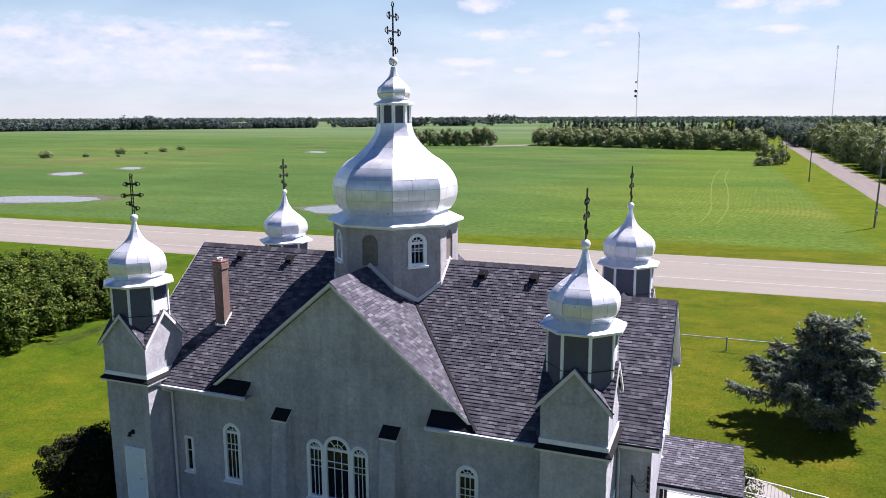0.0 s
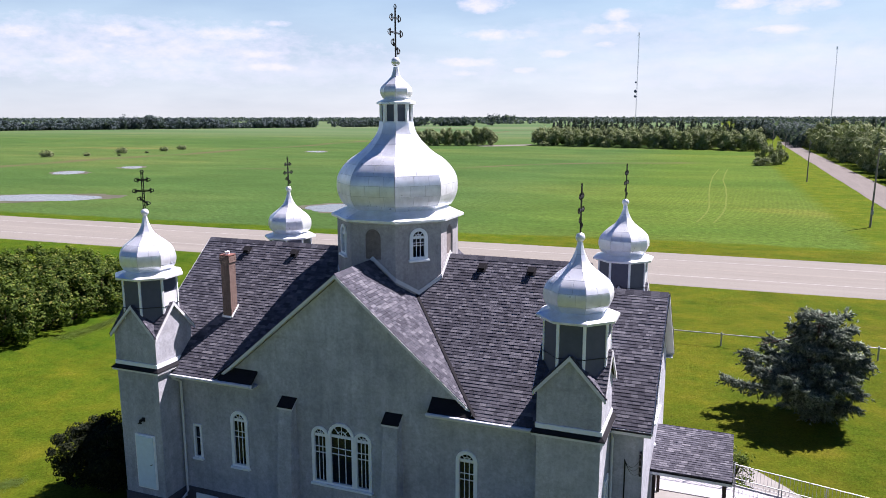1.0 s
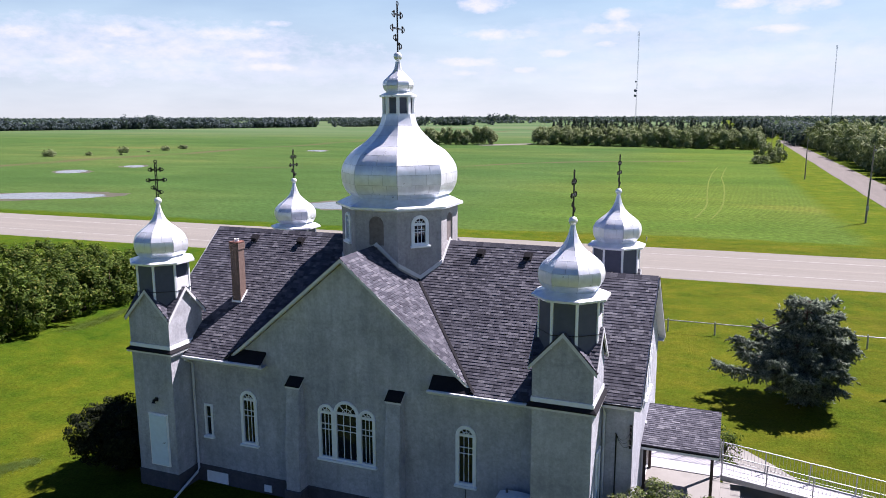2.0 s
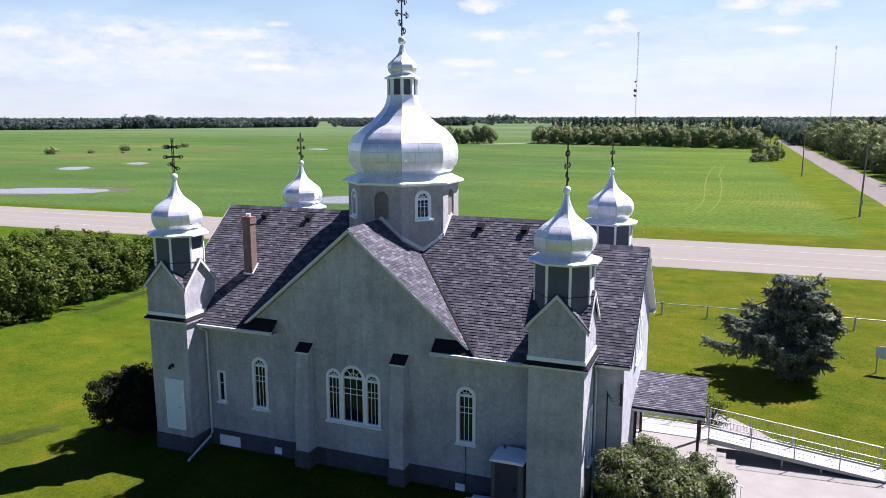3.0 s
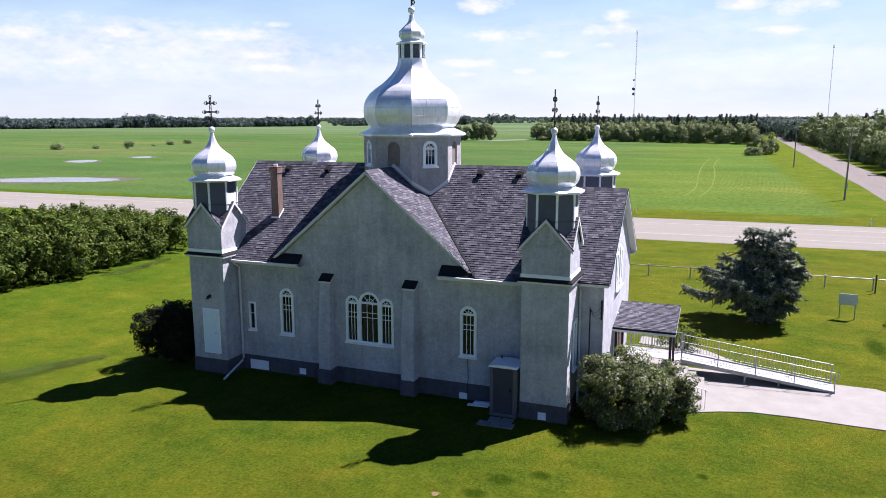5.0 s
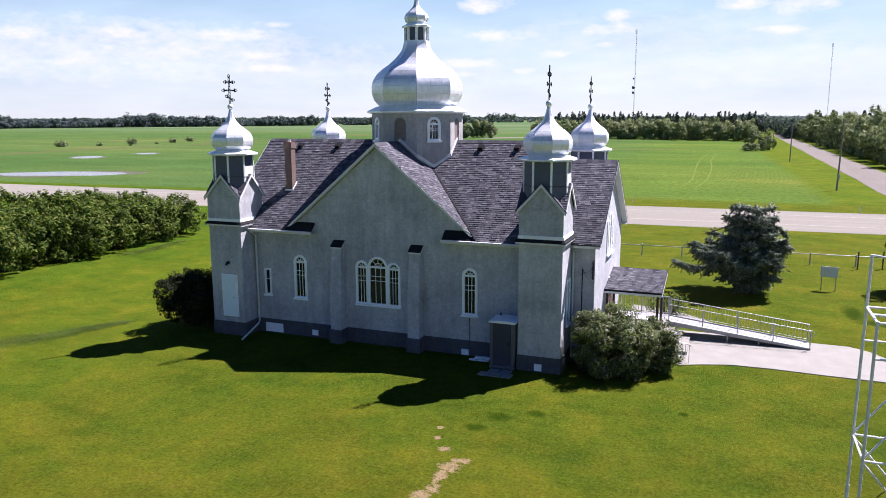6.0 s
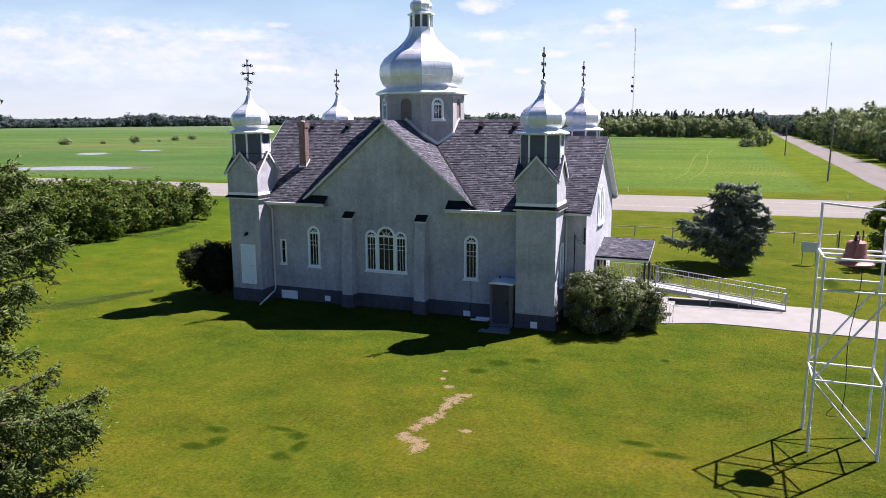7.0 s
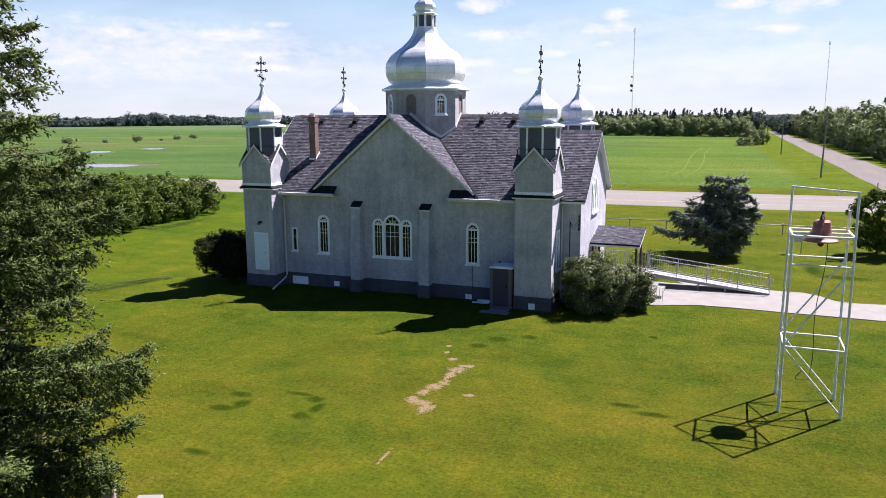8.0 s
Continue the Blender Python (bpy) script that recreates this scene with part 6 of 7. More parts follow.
def shrub_meshes(seed, radii, height, clumps, per, leaf, clump_size, material, shell=0.55, upright=0.75):
    rng = np.random.default_rng(seed)
    pts, cores, faces = crown_points(rng, (0, 0, height * 0.52), (radii[0], radii[1], height * 0.5), clumps, per, clump_size, 0.25, shell, upright)
    pts[:, 2] = np.abs(pts[:, 2] - 0.03) + 0.03
    crown = leaf_mesh("crown", pts, leaf, material, seed, loose=0.4, faces=faces)
    g = Geo()
    for k in rng.choice(len(cores), size=min(9, len(cores)), replace=False):
        b = Vector(cores[k])
        a = Vector((rng.uniform(-0.3, 0.3), rng.uniform(-0.3, 0.3), -0.05))
        g.tube([a, a.lerp(b, 0.5) + Vector((0, 0, 0.15)), b], [0.045, 0.03, 0.01], 6)
    return crown, g.mesh("branchwork", M_BARK)


def shrub(name, label, category, meshes, m, group=""):
    s = thing(name, label, category, m, group)
    part("branchwork", meshes[1], None, s)
    part("crown", meshes[0], None, s)
    return s


def build_shrubs():
    kinds = [shrub_meshes(40 + k, (2.2, 2.0), 4.0, 150, 40, 0.25, 0.235, M_HEDGE, upright=1.35) for k in range(3)]
    rng = random.Random(12)
    spots = []
    for row, x in enumerate((-30.4, -33.2, -36.4, -40.0)):
        y = -4.0 + 0.7 * row
        while y < 19.5 + row * 1.0:
            spots.append((x + rng.uniform(-0.5, 0.5), y))
            y += rng.uniform(2.4, 3.1)
    for k, (x, y) in enumerate(spots):
        tall = 0.93 - 0.012 * max(0.0, y - 4) + rng.uniform(-0.10, 0.10)
        m = Matrix.Translation((x, y, 0)) @ Matrix.Rotation(rng.uniform(0, 6.28), 4, "Z") @ Matrix.Diagonal((1, 1, tall, 1))
        shrub("hedge_shrub", "tall leafy green shrub in a wide unclipped hedge", "shrub", kinds[k % 3], m, "hedge shrubs")
    dark = shrub_meshes(60, (1.42, 1.38), 2.70, 420, 95, 0.115, 0.19, M_DARKLEAF, 0.25)
    shrub("dark_bush", "dense dark rounded bush beside the tower", "bush", dark, pose(-10.05, -4.5, 0))
    lilac = shrub_meshes(61, (1.48, 1.34), 2.45, 120, 320, 0.10, 0.26, M_LILAC, 0.55)
    shrub("lilac_bush", "grey-green lilac bush with faded mauve flowers", "bush", lilac, pose(10.1, -4.35, 0))
    lilac2 = shrub_meshes(62, (1.05, 1.0), 1.85, 120, 170, 0.10, 0.185, M_LILAC, 0.55)
    shrub("lilac_bush", "smaller grey-green lilac bush by the steps", "bush", lilac2, pose(11.6, -3.2, 0))
    small = shrub_meshes(63, (0.95, 0.7), 1.5, 60, 40, 0.10, 0.16, M_HEDGE)
    shrub("garden_shrub", "loose green shrub growing behind the porch railing", "shrub", small, pose(11.6, 3.9, 0))
    kinds = [shrub_meshes(70 + k, (3.2, 3.0), 4.6, 70, 40, 0.55, 0.6, M_WILLOW) for k in range(2)]
    for k, (x, y, s) in enumerate(((-213, 168, 0.62), (-216, 172, 0.45), (-205, 178, 0.35), (-195, 183, 0.2), (-208.6, 198, 0.62), (-201, 203, 0.22), (-206, 218, 0.5), (-209.5, 233, 0.52), (-72, 318, 0.6), (18.5, 203, 0.7))):
        shrub("field_bush", "lone rounded bush at the edge of the field", "bush", kinds[k % 2], Matrix.Translation((x, y, 0)) @ Matrix.Diagonal((s * 1.1, s * 1.1, s * 0.72, 1)), "field bushes")


def spruce(name, label, m, H, radius, material, seed, needle, twigs, levels, count=8, low=0.4, lift=0.0, top=True, brush=0.075, stray=0.3, lean_side=None, fill=0.36, thick=0.03):
    """A spruce: whorls of sagging boughs, each a fan of hanging twigs with short side shoots set round with needles.
    radius(z, angle) gives the boughs' reach; lean_side is the angle of the side that has grown thickest."""
    rng = np.random.default_rng(seed)
    tree = thing(name, label, "spruce tree", m)
    g = Geo().tube([(0, 0, -0.1), (0.05, 0, H * 0.5), (0, 0, H * (0.97 if top else 0.85))], [0.028 * H, 0.018 * H, 0.004 * H], 10)
    part("trunk", g, M_BARK, tree, "rough brown bark")
    boughs = Geo()
    pts, ways = [], []

    def dress(a, b, sag, n, wide):
        """Needles all round a twig that hangs from a to b."""
        f = rng.uniform(0, 1, n)
        c = a + (b - a) * f[:, None]
        c[:, 2] -= sag * f * f
        e = rng.normal(size=(n, 3))
        e -= np.outer(e @ (b - a), b - a) / (np.dot(b - a, b - a) + 1e-6) * 0.8
        e /= np.linalg.norm(e, axis=1)[:, None] + 1e-9
        pts.append(c + e * wide * (1.15 - 0.6 * f)[:, None] * rng.uniform(0.5, 1.0, (n, 1)))
        ways.append(np.tile((b - a) / (np.linalg.norm(b - a) + 1e-6), (n, 1)) + e * 0.55)

    for k in range(levels):
        z0 = low + (H - low) * (k + rng.uniform(-stray, stray)) / levels
        off = rng.uniform(0, 6.28)
        many = count if k < levels * 0.75 else max(5, count - 2)
        for j in range(many):
            a = off + 2 * math.pi * j / many + rng.uniform(-0.25, 0.25)
            z = z0 + rng.uniform(-0.4, 0.4) * stray * (H - low) / levels
            R = radius(z, a) * rng.uniform(0.84, 1.03)
            if R < 0.12:
                continue
            full = 1.0 if lean_side is None or (math.cos(a - lean_side) > 0.1 and z < 12) else 0.28
            out = np.array([math.cos(a), math.sin(a), 0.0])
            sag = rng.uniform(0.08, 0.28) - lift
            n = 8
            line = [out * R * f + np.array([0, 0, z + R * (-sag * 1.7 * f + sag * 1.3 * f ** 3)]) for f in np.linspace(0, 1, n)]
            boughs.tube(line, [max(0.006, 0.018 * R * (1 - 0.85 * i / (n - 1))) for i in range(n)], 5, False)
            side = np.array([-out[1], out[0], 0])
            for s in range(max(7, int(twigs * R * full))):
                f = 0.16 + 0.84 * rng.uniform() ** 0.8
                i = min(int(f * (n - 1)), n - 2)
                root = line[i] + (line[i + 1] - line[i]) * (f * (n - 1) - i)
                long = min((0.16 + 0.34 * R * (1.10 - f)) * rng.uniform(0.6, 1.15), 0.95)
                q = rng.choice((-1.0, 1.0)) * rng.uniform(0.25, 1.0)
                tip = root + (side * q + out * rng.uniform(0.35, 0.9)) * min(long, 0.85) + np.array([0, 0, rng.uniform(-0.10, 0.12)])
                droop = rng.uniform(0.15, 0.55) * long
                dress(root, tip, droop, int((14 + 30 * long) * fill), brush)
                for v in range(3 + int(3 * long)):
                    h = rng.uniform(0.3, 1.0)
                    c = root + (tip - root) * h - np.array([0, 0, droop * h * h])
                    w = (tip - root) / (np.linalg.norm(tip - root) + 1e-6) * 0.6 + rng.normal(size=3) * 0.5 + np.array([0, 0, -0.18])
                    dress(c, c + w * rng.uniform(0.16, 0.30), 0.02, max(3, int(12 * fill)), brush * 0.8)
            dress(line[-2], line[-1] + out * 0.1, 0.03, int(90 * fill), brush)
    tagged(part("bough", boughs, M_BARK, tree), kind="stuff")
    part("needles", shoot_mesh("needles", np.concatenate(pts), np.concatenate(ways), needle, thick, material, seed), None, tree, "hanging sprays of needles")
    return tree


def build_spruces():
    # the tall spruce close to the camera's way
    def tall(z, a):
        return float(np.interp(z, (0.3, 1.7, 2.2, 3.0, 4.1, 5.3, 6.1, 7.2, 8.2, 9.0, 9.7, 10.4, 11.3, 13.0, 14.6), (3.8, 3.9, 4.5, 4.6, 4.4, 4.0, 4.1, 4.0, 3.9, 3.6, 3.0, 3.2, 2.5, 1.3, 0.1))) * (0.92 + 0.10 * math.sin(3 * a + 1.7 * z))
    spruce("spruce_tree", "tall dark green spruce with drooping layered boughs", pose(0.35, -27.9, 0, 0, 0, 20), 14.6, tall, M_NEEDLE, 5, 0.088, 26, 23, 11, low=0.6, brush=0.050, stray=0.30, lean_side=-0.92, fill=0.37, thick=0.021)
    # the squat spruce on the lawn behind the ramp: one side grown out, the top broken
    def squat(z, a):
        east = float(np.interp(z, (0.3, 0.8, 1.2, 2.0, 3.0, 4.3, 5.0, 5.4), (0.6, 1.2, 1.8, 2.2, 2.4, 2.3, 1.8, 1.0)))
        west = float(np.interp(z, (0.4, 1.0, 1.6, 2.2, 2.8, 3.3, 3.8, 4.2, 4.8, 5.4), (0.5, 1.0, 2.7, 3.8, 3.5, 2.3, 1.3, 1.0, 1.1, 0.8)))
        f = 1 - (0.5 - 0.5 * math.cos(a)) ** 0.7
        return max(0.3, (east * f + west * (1 - f)) * (0.86 + 0.16 * math.sin(2.3 * z + 3 * a) + 0.14 * math.sin(5.1 * z + 7 * a)))
    squat_tree = spruce("squat_spruce_tree", "squat blue-green spruce with an uneven broken crown", pose(15.15, 12.05, 0), 5.4, squat, M_BLUENEEDLE, 9, 0.15, 14, 12, 9, low=0.4, lift=0.0, top=False, brush=0.07, stray=0.12, fill=0.62, thick=0.032)
    limb = Geo().tube([(-0.3, 0.0, 4.0), (-0.9, -0.1, 3.95), (-1.6, -0.1, 3.6), (-2.45, -0.15, 3.3)], [0.05, 0.045, 0.03, 0.01], 6)
    for k, (x, z) in enumerate(((-0.9, 3.95), (-1.3, 3.75), (-1.7, 3.55), (-2.0, 3.45))):
        limb.tube([(x, -0.1, z), (x - 0.28, -0.1 + 0.15 * (-1) ** k, z + 0.06), (x - 0.5, -0.1 + 0.25 * (-1) ** k, z + 0.02)], [0.018, 0.012, 0.005], 5)
    part("dead_limb", limb, M_BARK, squat_tree, "bare grey-brown dead limb")


def tree_meshes(seed, radii, height, clumps, per, leaf, clump_size, material, trunk=0.22):
    rng = np.random.default_rng(seed)
    pts, cores, faces = crown_points(rng, (0, 0, height * 0.46), (radii[0], radii[1], height * 0.50), clumps, per, clump_size, 0.6, 0.72, 0.85)
    # a close inner foliage that keeps the light out of the clumps
    cores, n = np.array(cores), 16
    e = rng.normal(size=(len(cores) * n, 3))
    e /= np.linalg.norm(e, axis=1)[:, None]
    inner = np.repeat(cores, n, axis=0) + e * clump_size * 0.8
    sizes = np.concatenate([np.full(len(pts), leaf), np.full(len(inner), clump_size * 1.05)])[:, None]
    return leaf_mesh("crown", np.concatenate([pts, inner]), sizes, material, seed, loose=0.22, faces=np.concatenate([faces, e])), limbs(rng, cores, (0, 0, -0.1), height * 0.6, trunk, 10).mesh("trunk", M_BARK)


def build_trees():
    kinds = [tree_meshes(80 + k, (3.9 + 0.3 * k, 3.9), 10.0 + k, 30, 92, 0.50, 1.45, M_WILLOW) for k in range(3)]
    rng = random.Random(21)
    def tree(x, y, s, label, group):
        t = thing("tree", label, "tree", Matrix.Translation((x, y, 0)) @ Matrix.Rotation(rng.uniform(0, 6.28), 4, "Z") @ Matrix.Diagonal((s, s, s * rng.uniform(0.9, 1.1), 1)), group)
        k = rng.randrange(3)
        part("trunk", kinds[k][1], None, t)
        part("crown", kinds[k][0], None, t)
    # woods along the far side of the gravel road
    for y in range(96, 340, 7):
        for row in range(2):
            tree(46.0 + row * 6.0 + rng.uniform(-1.2, 1.2) - 0.008 * (y - 84), y + rng.uniform(-2.5, 2.5), rng.uniform(0.70, 0.98) + 0.08 * row, "leafy pale-green tree in the woods by the gravel road", "trees by the gravel road")
    for x, y, s in ((21.8, 206, 0.32), (24.0, 211, 0.36), (19.6, 215, 0.5), (23.0, 222, 0.48)):
        tree(x, y, s, "leafy tree in a small clump at the field corner", "field corner trees")
    ornamental = tree_meshes(95, (1.7, 1.6), 4.3, 190, 60, 0.16, 0.24, M_HEDGE, 0.09)
    t = thing("small_tree", "small dark-leaved lawn tree near the road", "tree", pose(24.6, 15.6, 0))
    part("trunk", ornamental[1], None, t)
    part("crown", ornamental[0], None, t)


def far_woods():
    """Woods at a distance: many crowns in one mesh."""
    rng = np.random.default_rng(17)
    def belt(name, label, spots, leaf, material, per, conifer=False, inner=14):
        out, looks, sizes = [], [], []
        for x, y, h, r in spots:
            if conifer:
                sizes.append(np.full(per, leaf))
                z = rng.uniform(0.04, 1, per) ** 1.15
                rad = r * (1.02 - z) ** 0.7 * rng.uniform(0.6, 1.0, per)
                a = rng.uniform(0, 6.28, per)
                out.append(np.stack([x + rad * np.cos(a), y + rad * np.sin(a), h * np.minimum(1.0, z * 1.06)], 1))
                looks.append(np.stack([np.cos(a), np.sin(a), np.full(per, 0.5)], 1))
                continue
            lumps = 5
            for k in range(lumps):
                a, up = rng.uniform(0, 6.28), (k + 0.5) / lumps
                reach = r * 0.62 * math.sin(math.pi * (0.18 + 0.72 * up))
                c = np.array([x + reach * math.cos(a), y + reach * math.sin(a), h * (0.16 + 0.66 * up)])
                m = per // lumps
                e = rng.normal(size=(m, 3))
                e /= np.linalg.norm(e, axis=1)[:, None]
                size = np.array([r * 0.62, r * 0.62, h * 0.25]) * rng.uniform(0.75, 1.2)
                q = c + e * (rng.uniform(0.5, 1, (m, 1)) ** 0.35) * size
                q[:, 2] = np.maximum(q[:, 2], 0.2)
                out.append(q)
                looks.append(e + np.array([0, 0, 0.25]))
                sizes.append(np.full(m, leaf))
                # close inner foliage
                e = rng.normal(size=(inner, 3))
                e /= np.linalg.norm(e, axis=1)[:, None]
                q = c + e * size * 0.62
                q[:, 2] = np.maximum(q[:, 2], 0.6)
                out.append(q)
                looks.append(e)
                sizes.append(np.full(inner, r * 0.55))
        me = leaf_mesh(name, np.concatenate(out), np.concatenate(sizes)[:, None], material, 3, 0.8, loose=0.3, faces=np.concatenate(looks))
        tagged(part(name, me, None), label, "woods", kind="stuff")
    spots = []
    for row in range(4):
        for x in np.arange(-78, 20, 4.2):
            spots.append((x + rng.uniform(-1.5, 1.5), 327 - 0.33 * (x + 78) + row * 5 + rng.uniform(-2, 2), rng.uniform(6.6, 8.6) + row * 0.6 - (1.2 if row == 0 else 0) * rng.uniform(0, 1), rng.uniform(2.6, 3.6)))
    belt("leafy_woods", "belt of pale-green leafy trees behind the field", spots, 0.50, M_WILLOW, 1050)
    spots = [(x + rng.uniform(-2, 2), 352 - 0.30 * (x + 78) + row * 7, rng.uniform(8.4, 12.8), rng.uniform(1.8, 2.7)) for row in range(3) for x in np.arange(-76, 24, 2.2)]
    belt("spruce_woods", "row of dark spruce tops behind the leafy belt", spots, 0.6, M_FARNEEDLE, 300, True)
    spots = [(x + rng.uniform(-1, 1), 303 + 0.5 * (x + 130) + row * 4, rng.uniform(6.5, 9.5), rng.uniform(2.4, 3.4)) for row in range(2) for x in np.arange(-131, -97, 3.6)]
    belt("field_grove", "small leafy grove standing in the field", spots, 0.44, M_WILLOW, 1500)
    spots = []
    for t in np.linspace(0, 1, 330):
        x, y = -760 + 420 * t, 430 + 640 * t
        keep = 1.0 if t < 0.60 else (0.7 if (t * 9) % 1 < 0.45 else 0.06)
        crest = 11.5 + 3.0 * math.sin(23 * t) + 2.0 * math.sin(61 * t + 1)
        for row in range(3):
            if rng.uniform() < keep:
                spots.append((x + rng.uniform(-6, 6), y + rng.uniform(-6, 6) + row * 12, crest * rng.uniform(0.72, 1.12) * (1 if row else 0.8), rng.uniform(4.5, 8)))
    belt("far_shelterbelt", "long dark belt of trees across the far fields", spots, 1.9, M_HAZED_BELTLEAF, 110, inner=6)
    spots = []
    for az in np.arange(-58, 14, 0.075):
        for far, tall in ((1500, 8), (2300, 10), (3300, 13)):
            if rng.uniform() < (0.4 if far < 2000 else 1.0) and (az > -30 or far > 2000):
                a = math.radians(az + rng.uniform(-0.08, 0.08))
                d = far * rng.uniform(0.92, 1.08)
                spots.append((d * math.sin(a), d * math.cos(a), tall * rng.uniform(0.55, 1.0), far / 300 * rng.uniform(1.0, 1.9)))
    # a taller stand among them
    spots += [(rng.uniform(-452, -392), rng.uniform(1388, 1412), rng.uniform(13, 21), rng.uniform(4, 6)) for _ in range(34)]
    belt("horizon_woods", "faint dark line of woods along the horizon", spots, 4.6, M_HAZED_FARLEAF, 15, inner=2)
    spots = []
    for y in np.arange(340, 620, 5.0):
        for row in range(3):
            spots.append((38 + row * 7 + rng.uniform(-2, 2) + (y - 340) * 0.02, y, rng.uniform(6.5, 10), rng.uniform(3, 4.5)))
            if y > 440 and row < 2:
                spots.append((30 - row * 7 - 0.05 * (y - 440) + rng.uniform(-2, 2), y, rng.uniform(8, 13), rng.uniform(3, 4.5)))
    belt("road_woods", "woods closing round the end of the gravel road", spots, 1.2, M_HAZED_FARLEAF, 170, inner=8)
    spots = [(60 + rng.uniform(-8, 14), y, rng.uniform(10, 12.5), rng.uniform(2.8, 3.6)) for y in np.arange(150, 420, 26.0)]
    belt("roadside_spruces", "dark spruce tops standing over the roadside woods", spots, 0.55, M_FARNEEDLE, 700, True)


def build_lawn_details():
    rng = np.random.default_rng(33)
    # short turf over the part of the lawn that the camera comes near
    n = 60000
    p = np.stack([rng.uniform(-9, 27, n), rng.uniform(-31, -4.5, n), np.zeros(n)], 1)
    inside = ~((np.abs(p[:, 0]) < 8.4) & (p[:, 1] > -5.4)) & ~((p[:, 0] > 11.6) & (p[:, 1] > -2.7))
    fade = np.minimum.reduce([(p[:, 0] + 9) / 8, (27 - p[:, 0]) / 5, (-4.5 - p[:, 1]) / 9, (p[:, 1] + 31) / 3])
    p = p[inside & (rng.uniform(0, 1, n) < fade)]
    p[:, 2] = 0.006
    tagged(part("lawn_turf", leaf_mesh("lawn_turf", p, 0.05, M_LAWN_BLADE, 34, 0.45, loose=0.22, faces=np.tile((0, 0, 1.0), (len(p), 1))), None), "short mown green lawn grass", "grass", kind="stuff")
    # swathes of longer grass that the mower missed
    for (x0, y0), (x1, y1), n, wide in (((-16.9, -10.9), (-13.3, -5.4), 7000, 0.55), ((-27.8, 8.7), (-27.7, 15.5), 7000, 0.45)):
        f = rng.uniform(0, 1, n) ** 0.9
        p = np.stack([x0 + (x1 - x0) * f + 0.25 * np.sin(5 * f), y0 + (y1 - y0) * f, np.zeros(n)], 1)
        p[:, :2] += rng.normal(size=(n, 2)) * wide * (1.1 - 0.8 * f)[:, None]
        p[:, 2] = 0.03
        me = leaf_mesh("grass_swathe", p, 0.085, M_LONGGRASS, 35, 0.4, loose=0.25, faces=np.tile((0.15, 0.25, 1.0), (n, 1)))
        tagged(part("grass_swathe", me, None), "thin swathe of longer blue-green grass on the lawn", "grass", kind="stuff")
    verts = [(-97.5, 305), (-90, 310), (-84, 318), (-78, 330), (-84, 338), (-92, 330), (-99, 322), (-104, 312)]
    tagged(part("bare_ground", Geo().add([(x, y, 0.014) for x, y in verts], [tuple(range(8))]), M_GRAVEL), "pale bare strip of ground between the woods", "ground", kind="structure")
    # two wheel tracks curving through the crop
    for mid in ([(7.1, 78), (7.5, 82), (8.0, 90), (8.05, 97), (7.4, 116), (6.9, 137), (6.9, 161), (7.7, 185)], [(9.2, 78), (9.6, 82), (10.15, 89), (10.4, 97), (10.35, 113), (10.0, 130), (9.2, 148), (9.4, 167), (9.8, 185)]):
        tagged(part("wheel_track", strip_mesh([(x - 0.13, y) for x, y in mid], [(x + 0.13, y) for x, y in mid], 0.012), M_TRACK), "pale wheel track pressed through the green crop", "track", "wheel tracks", "structure")
    # stones at the foot of the tall spruce
    for x, y, w, d, h, mat, label in ((2.62, -25.72, 0.17, 0.10, 0.52, M_STONE, "small upright reddish granite marker stone"), (3.42, -25.32, 0.30, 0.20, 0.10, M_CONCRETE, "low flat concrete slab in the grass")):
        ob = part("marker_stone", Geo().box(-w, w, -d, d, -0.03, h), mat, None, bevel=0.03, m=pose(x, y, 0, 2, 1, 25))
        tagged(ob, label, "stone")


M_TRACK = plain("pressed_crop", (0.105, 0.140, 0.030), 1.0, vary=0.3, scale=0.6, spec=0.02)
build_shrubs()
build_spruces()
build_trees()
far_woods()
build_lawn_details()

# ---- shingles ----


def clip_half(poly, a, b):
    """Keep the part of a flat polygon on the left of the line a-b."""
    out = []
    for i in range(len(poly)):
        p, q = poly[i], poly[(i + 1) % len(poly)]
        sp = (b[0] - a[0]) * (p[1] - a[1]) - (b[1] - a[1]) * (p[0] - a[0])
        sq = (b[0] - a[0]) * (q[1] - a[1]) - (b[1] - a[1]) * (q[0] - a[0])
        if sp >= 0:
            out.append(p)
        if sp * sq < 0:
            f = sp / (sp - sq)
            out.append((p[0] + f * (q[0] - p[0]), p[1] + f * (q[1] - p[1])))
    return out


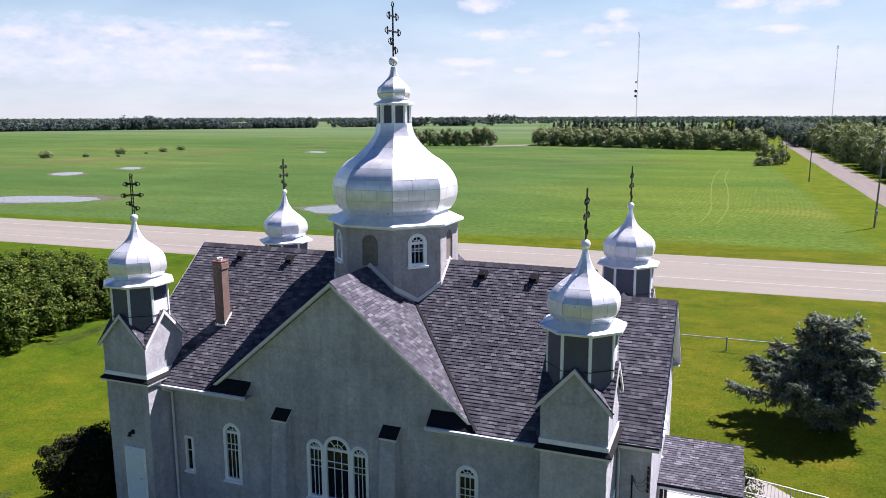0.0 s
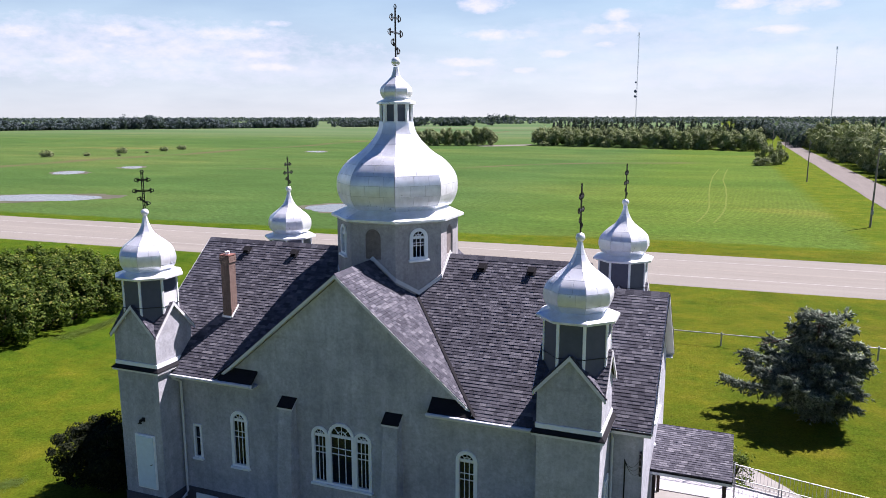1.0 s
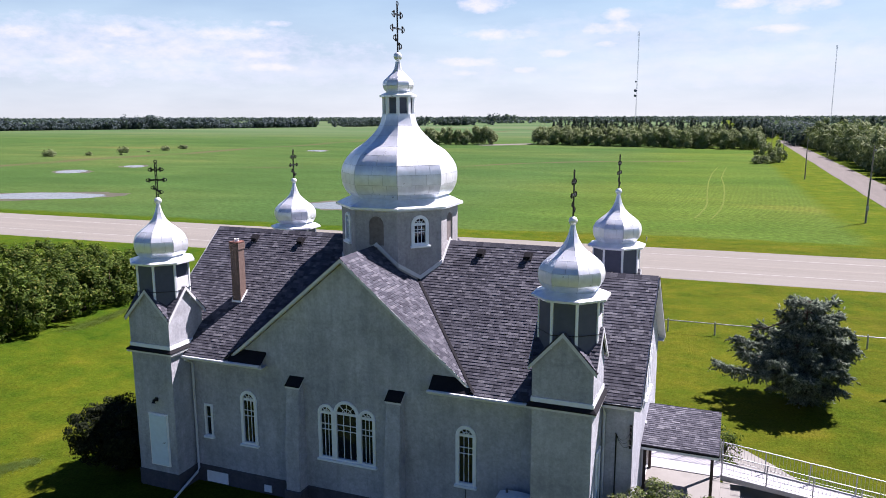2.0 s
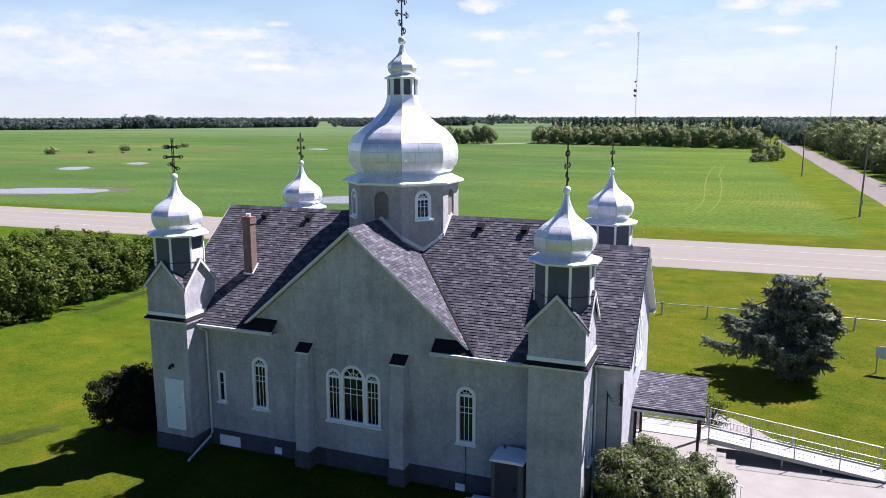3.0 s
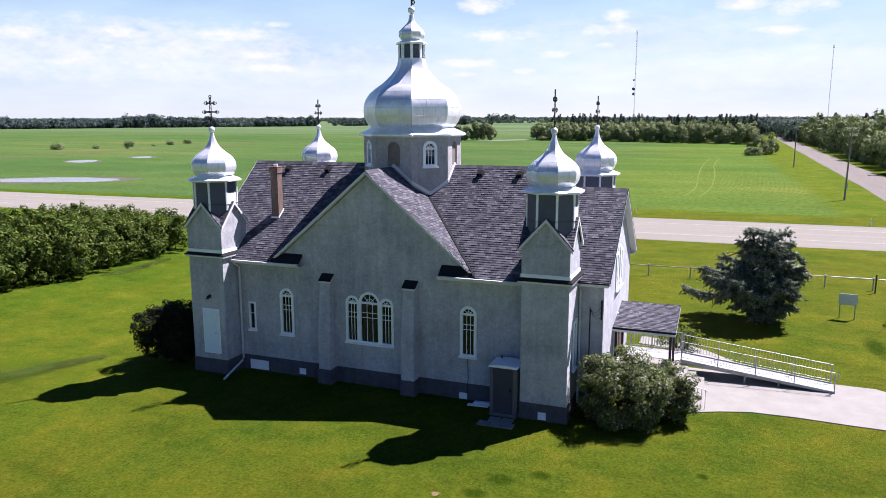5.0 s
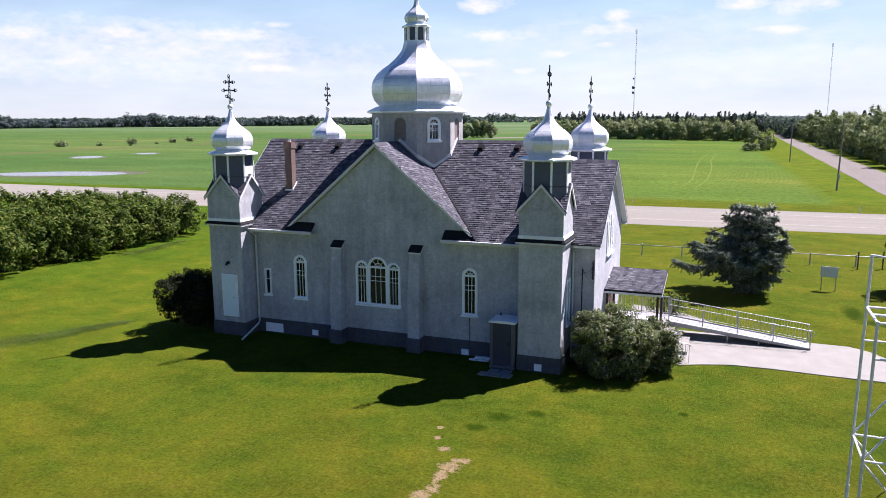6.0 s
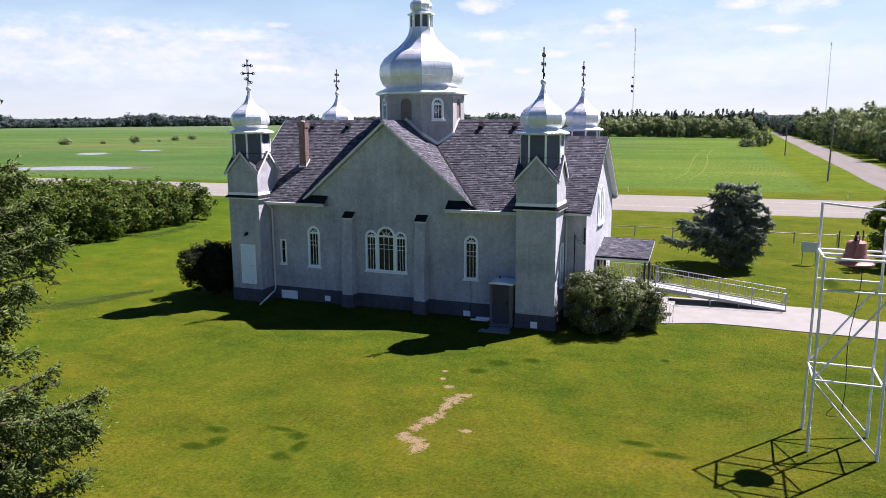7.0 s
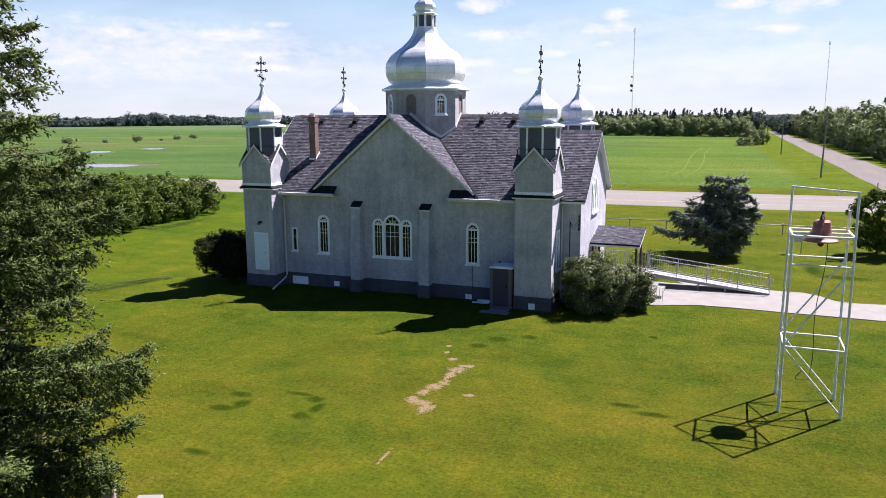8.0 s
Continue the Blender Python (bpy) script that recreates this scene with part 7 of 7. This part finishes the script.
def shingle_roof(ob, pts, n, rng, singles):
    """Courses of tabs over a slope; the first ones as pieces of their own, the rest joined."""
    up = (Vector((0, 0, 1)) - n * n.z).normalized()
    along = up.cross(n).normalized()
    o = min(pts, key=lambda p: p.z)
    flat = [((p - o).dot(along), (p - o).dot(up)) for p in pts]
    area = sum(flat[i][0] * flat[(i + 1) % len(flat)][1] - flat[(i + 1) % len(flat)][0] * flat[i][1] for i in range(len(flat)))
    if area < 0:
        flat.reverse()
    lo_u, hi_u = min(p[0] for p in flat), max(p[0] for p in flat)
    hi_v = max(p[1] for p in flat)
    course = 0.116
    joined = Geo()
    left = singles
    row = 0
    while row * course < hi_v:
        v0 = row * course - 0.012
        u = lo_u - rng.uniform(0, 0.3)
        while u < hi_u:
            w = rng.choice((0.11, 0.14, 0.17, 0.21, 0.27))
            poly = [(u + 0.003, v0), (u + w - 0.003, v0), (u + w - 0.003, v0 + course * 1.06), (u + 0.003, v0 + course * 1.06)]
            for i in range(len(flat)):
                if len(poly) > 2:
                    poly = clip_half(poly, flat[i], flat[(i + 1) % len(flat)])
            u += w
            if len(poly) < 3:
                continue
            thick = rng.uniform(0.008, 0.020)
            base = [o + along * p[0] + up * p[1] for p in poly]
            top = [b + n * (0.002 + thick * max(0.0, 1 - (p[1] - v0) / (course * 1.06))) for b, p in zip(base, poly)]
            m = len(poly)
            faces = [tuple(range(m))] + [(m + i, m + (i + 1) % m, (i + 1) % m, i) for i in range(m)]
            verts = top + [b - n * 0.006 for b in base]
            if left > 0 and row > 0 and m == 4:
                left -= 1
                part("shingle", Geo().add(verts, faces).mesh("shingle", M_SHINGLE_PIECE), None, ob)
            else:
                joined.add(verts, faces)
        row += 1
    rest = part("shingles", joined, M_SHINGLE, ob, "courses of mottled grey asphalt shingles")
    rest["kind"] = "stuff"


shingle_rng = random.Random(77)
for slope, outline, normal in SHINGLED:
    front = normal.y < -0.2 and outline[0].x > 0 and abs(sum(p.y for p in outline)) > 3
    shingle_roof(slope, outline, normal, shingle_rng, 150 if front else 0)
for tower in towers:
    for outline, normal in TOWER_SLOPES:
        shingle_roof(tower, outline, normal, shingle_rng, 0)
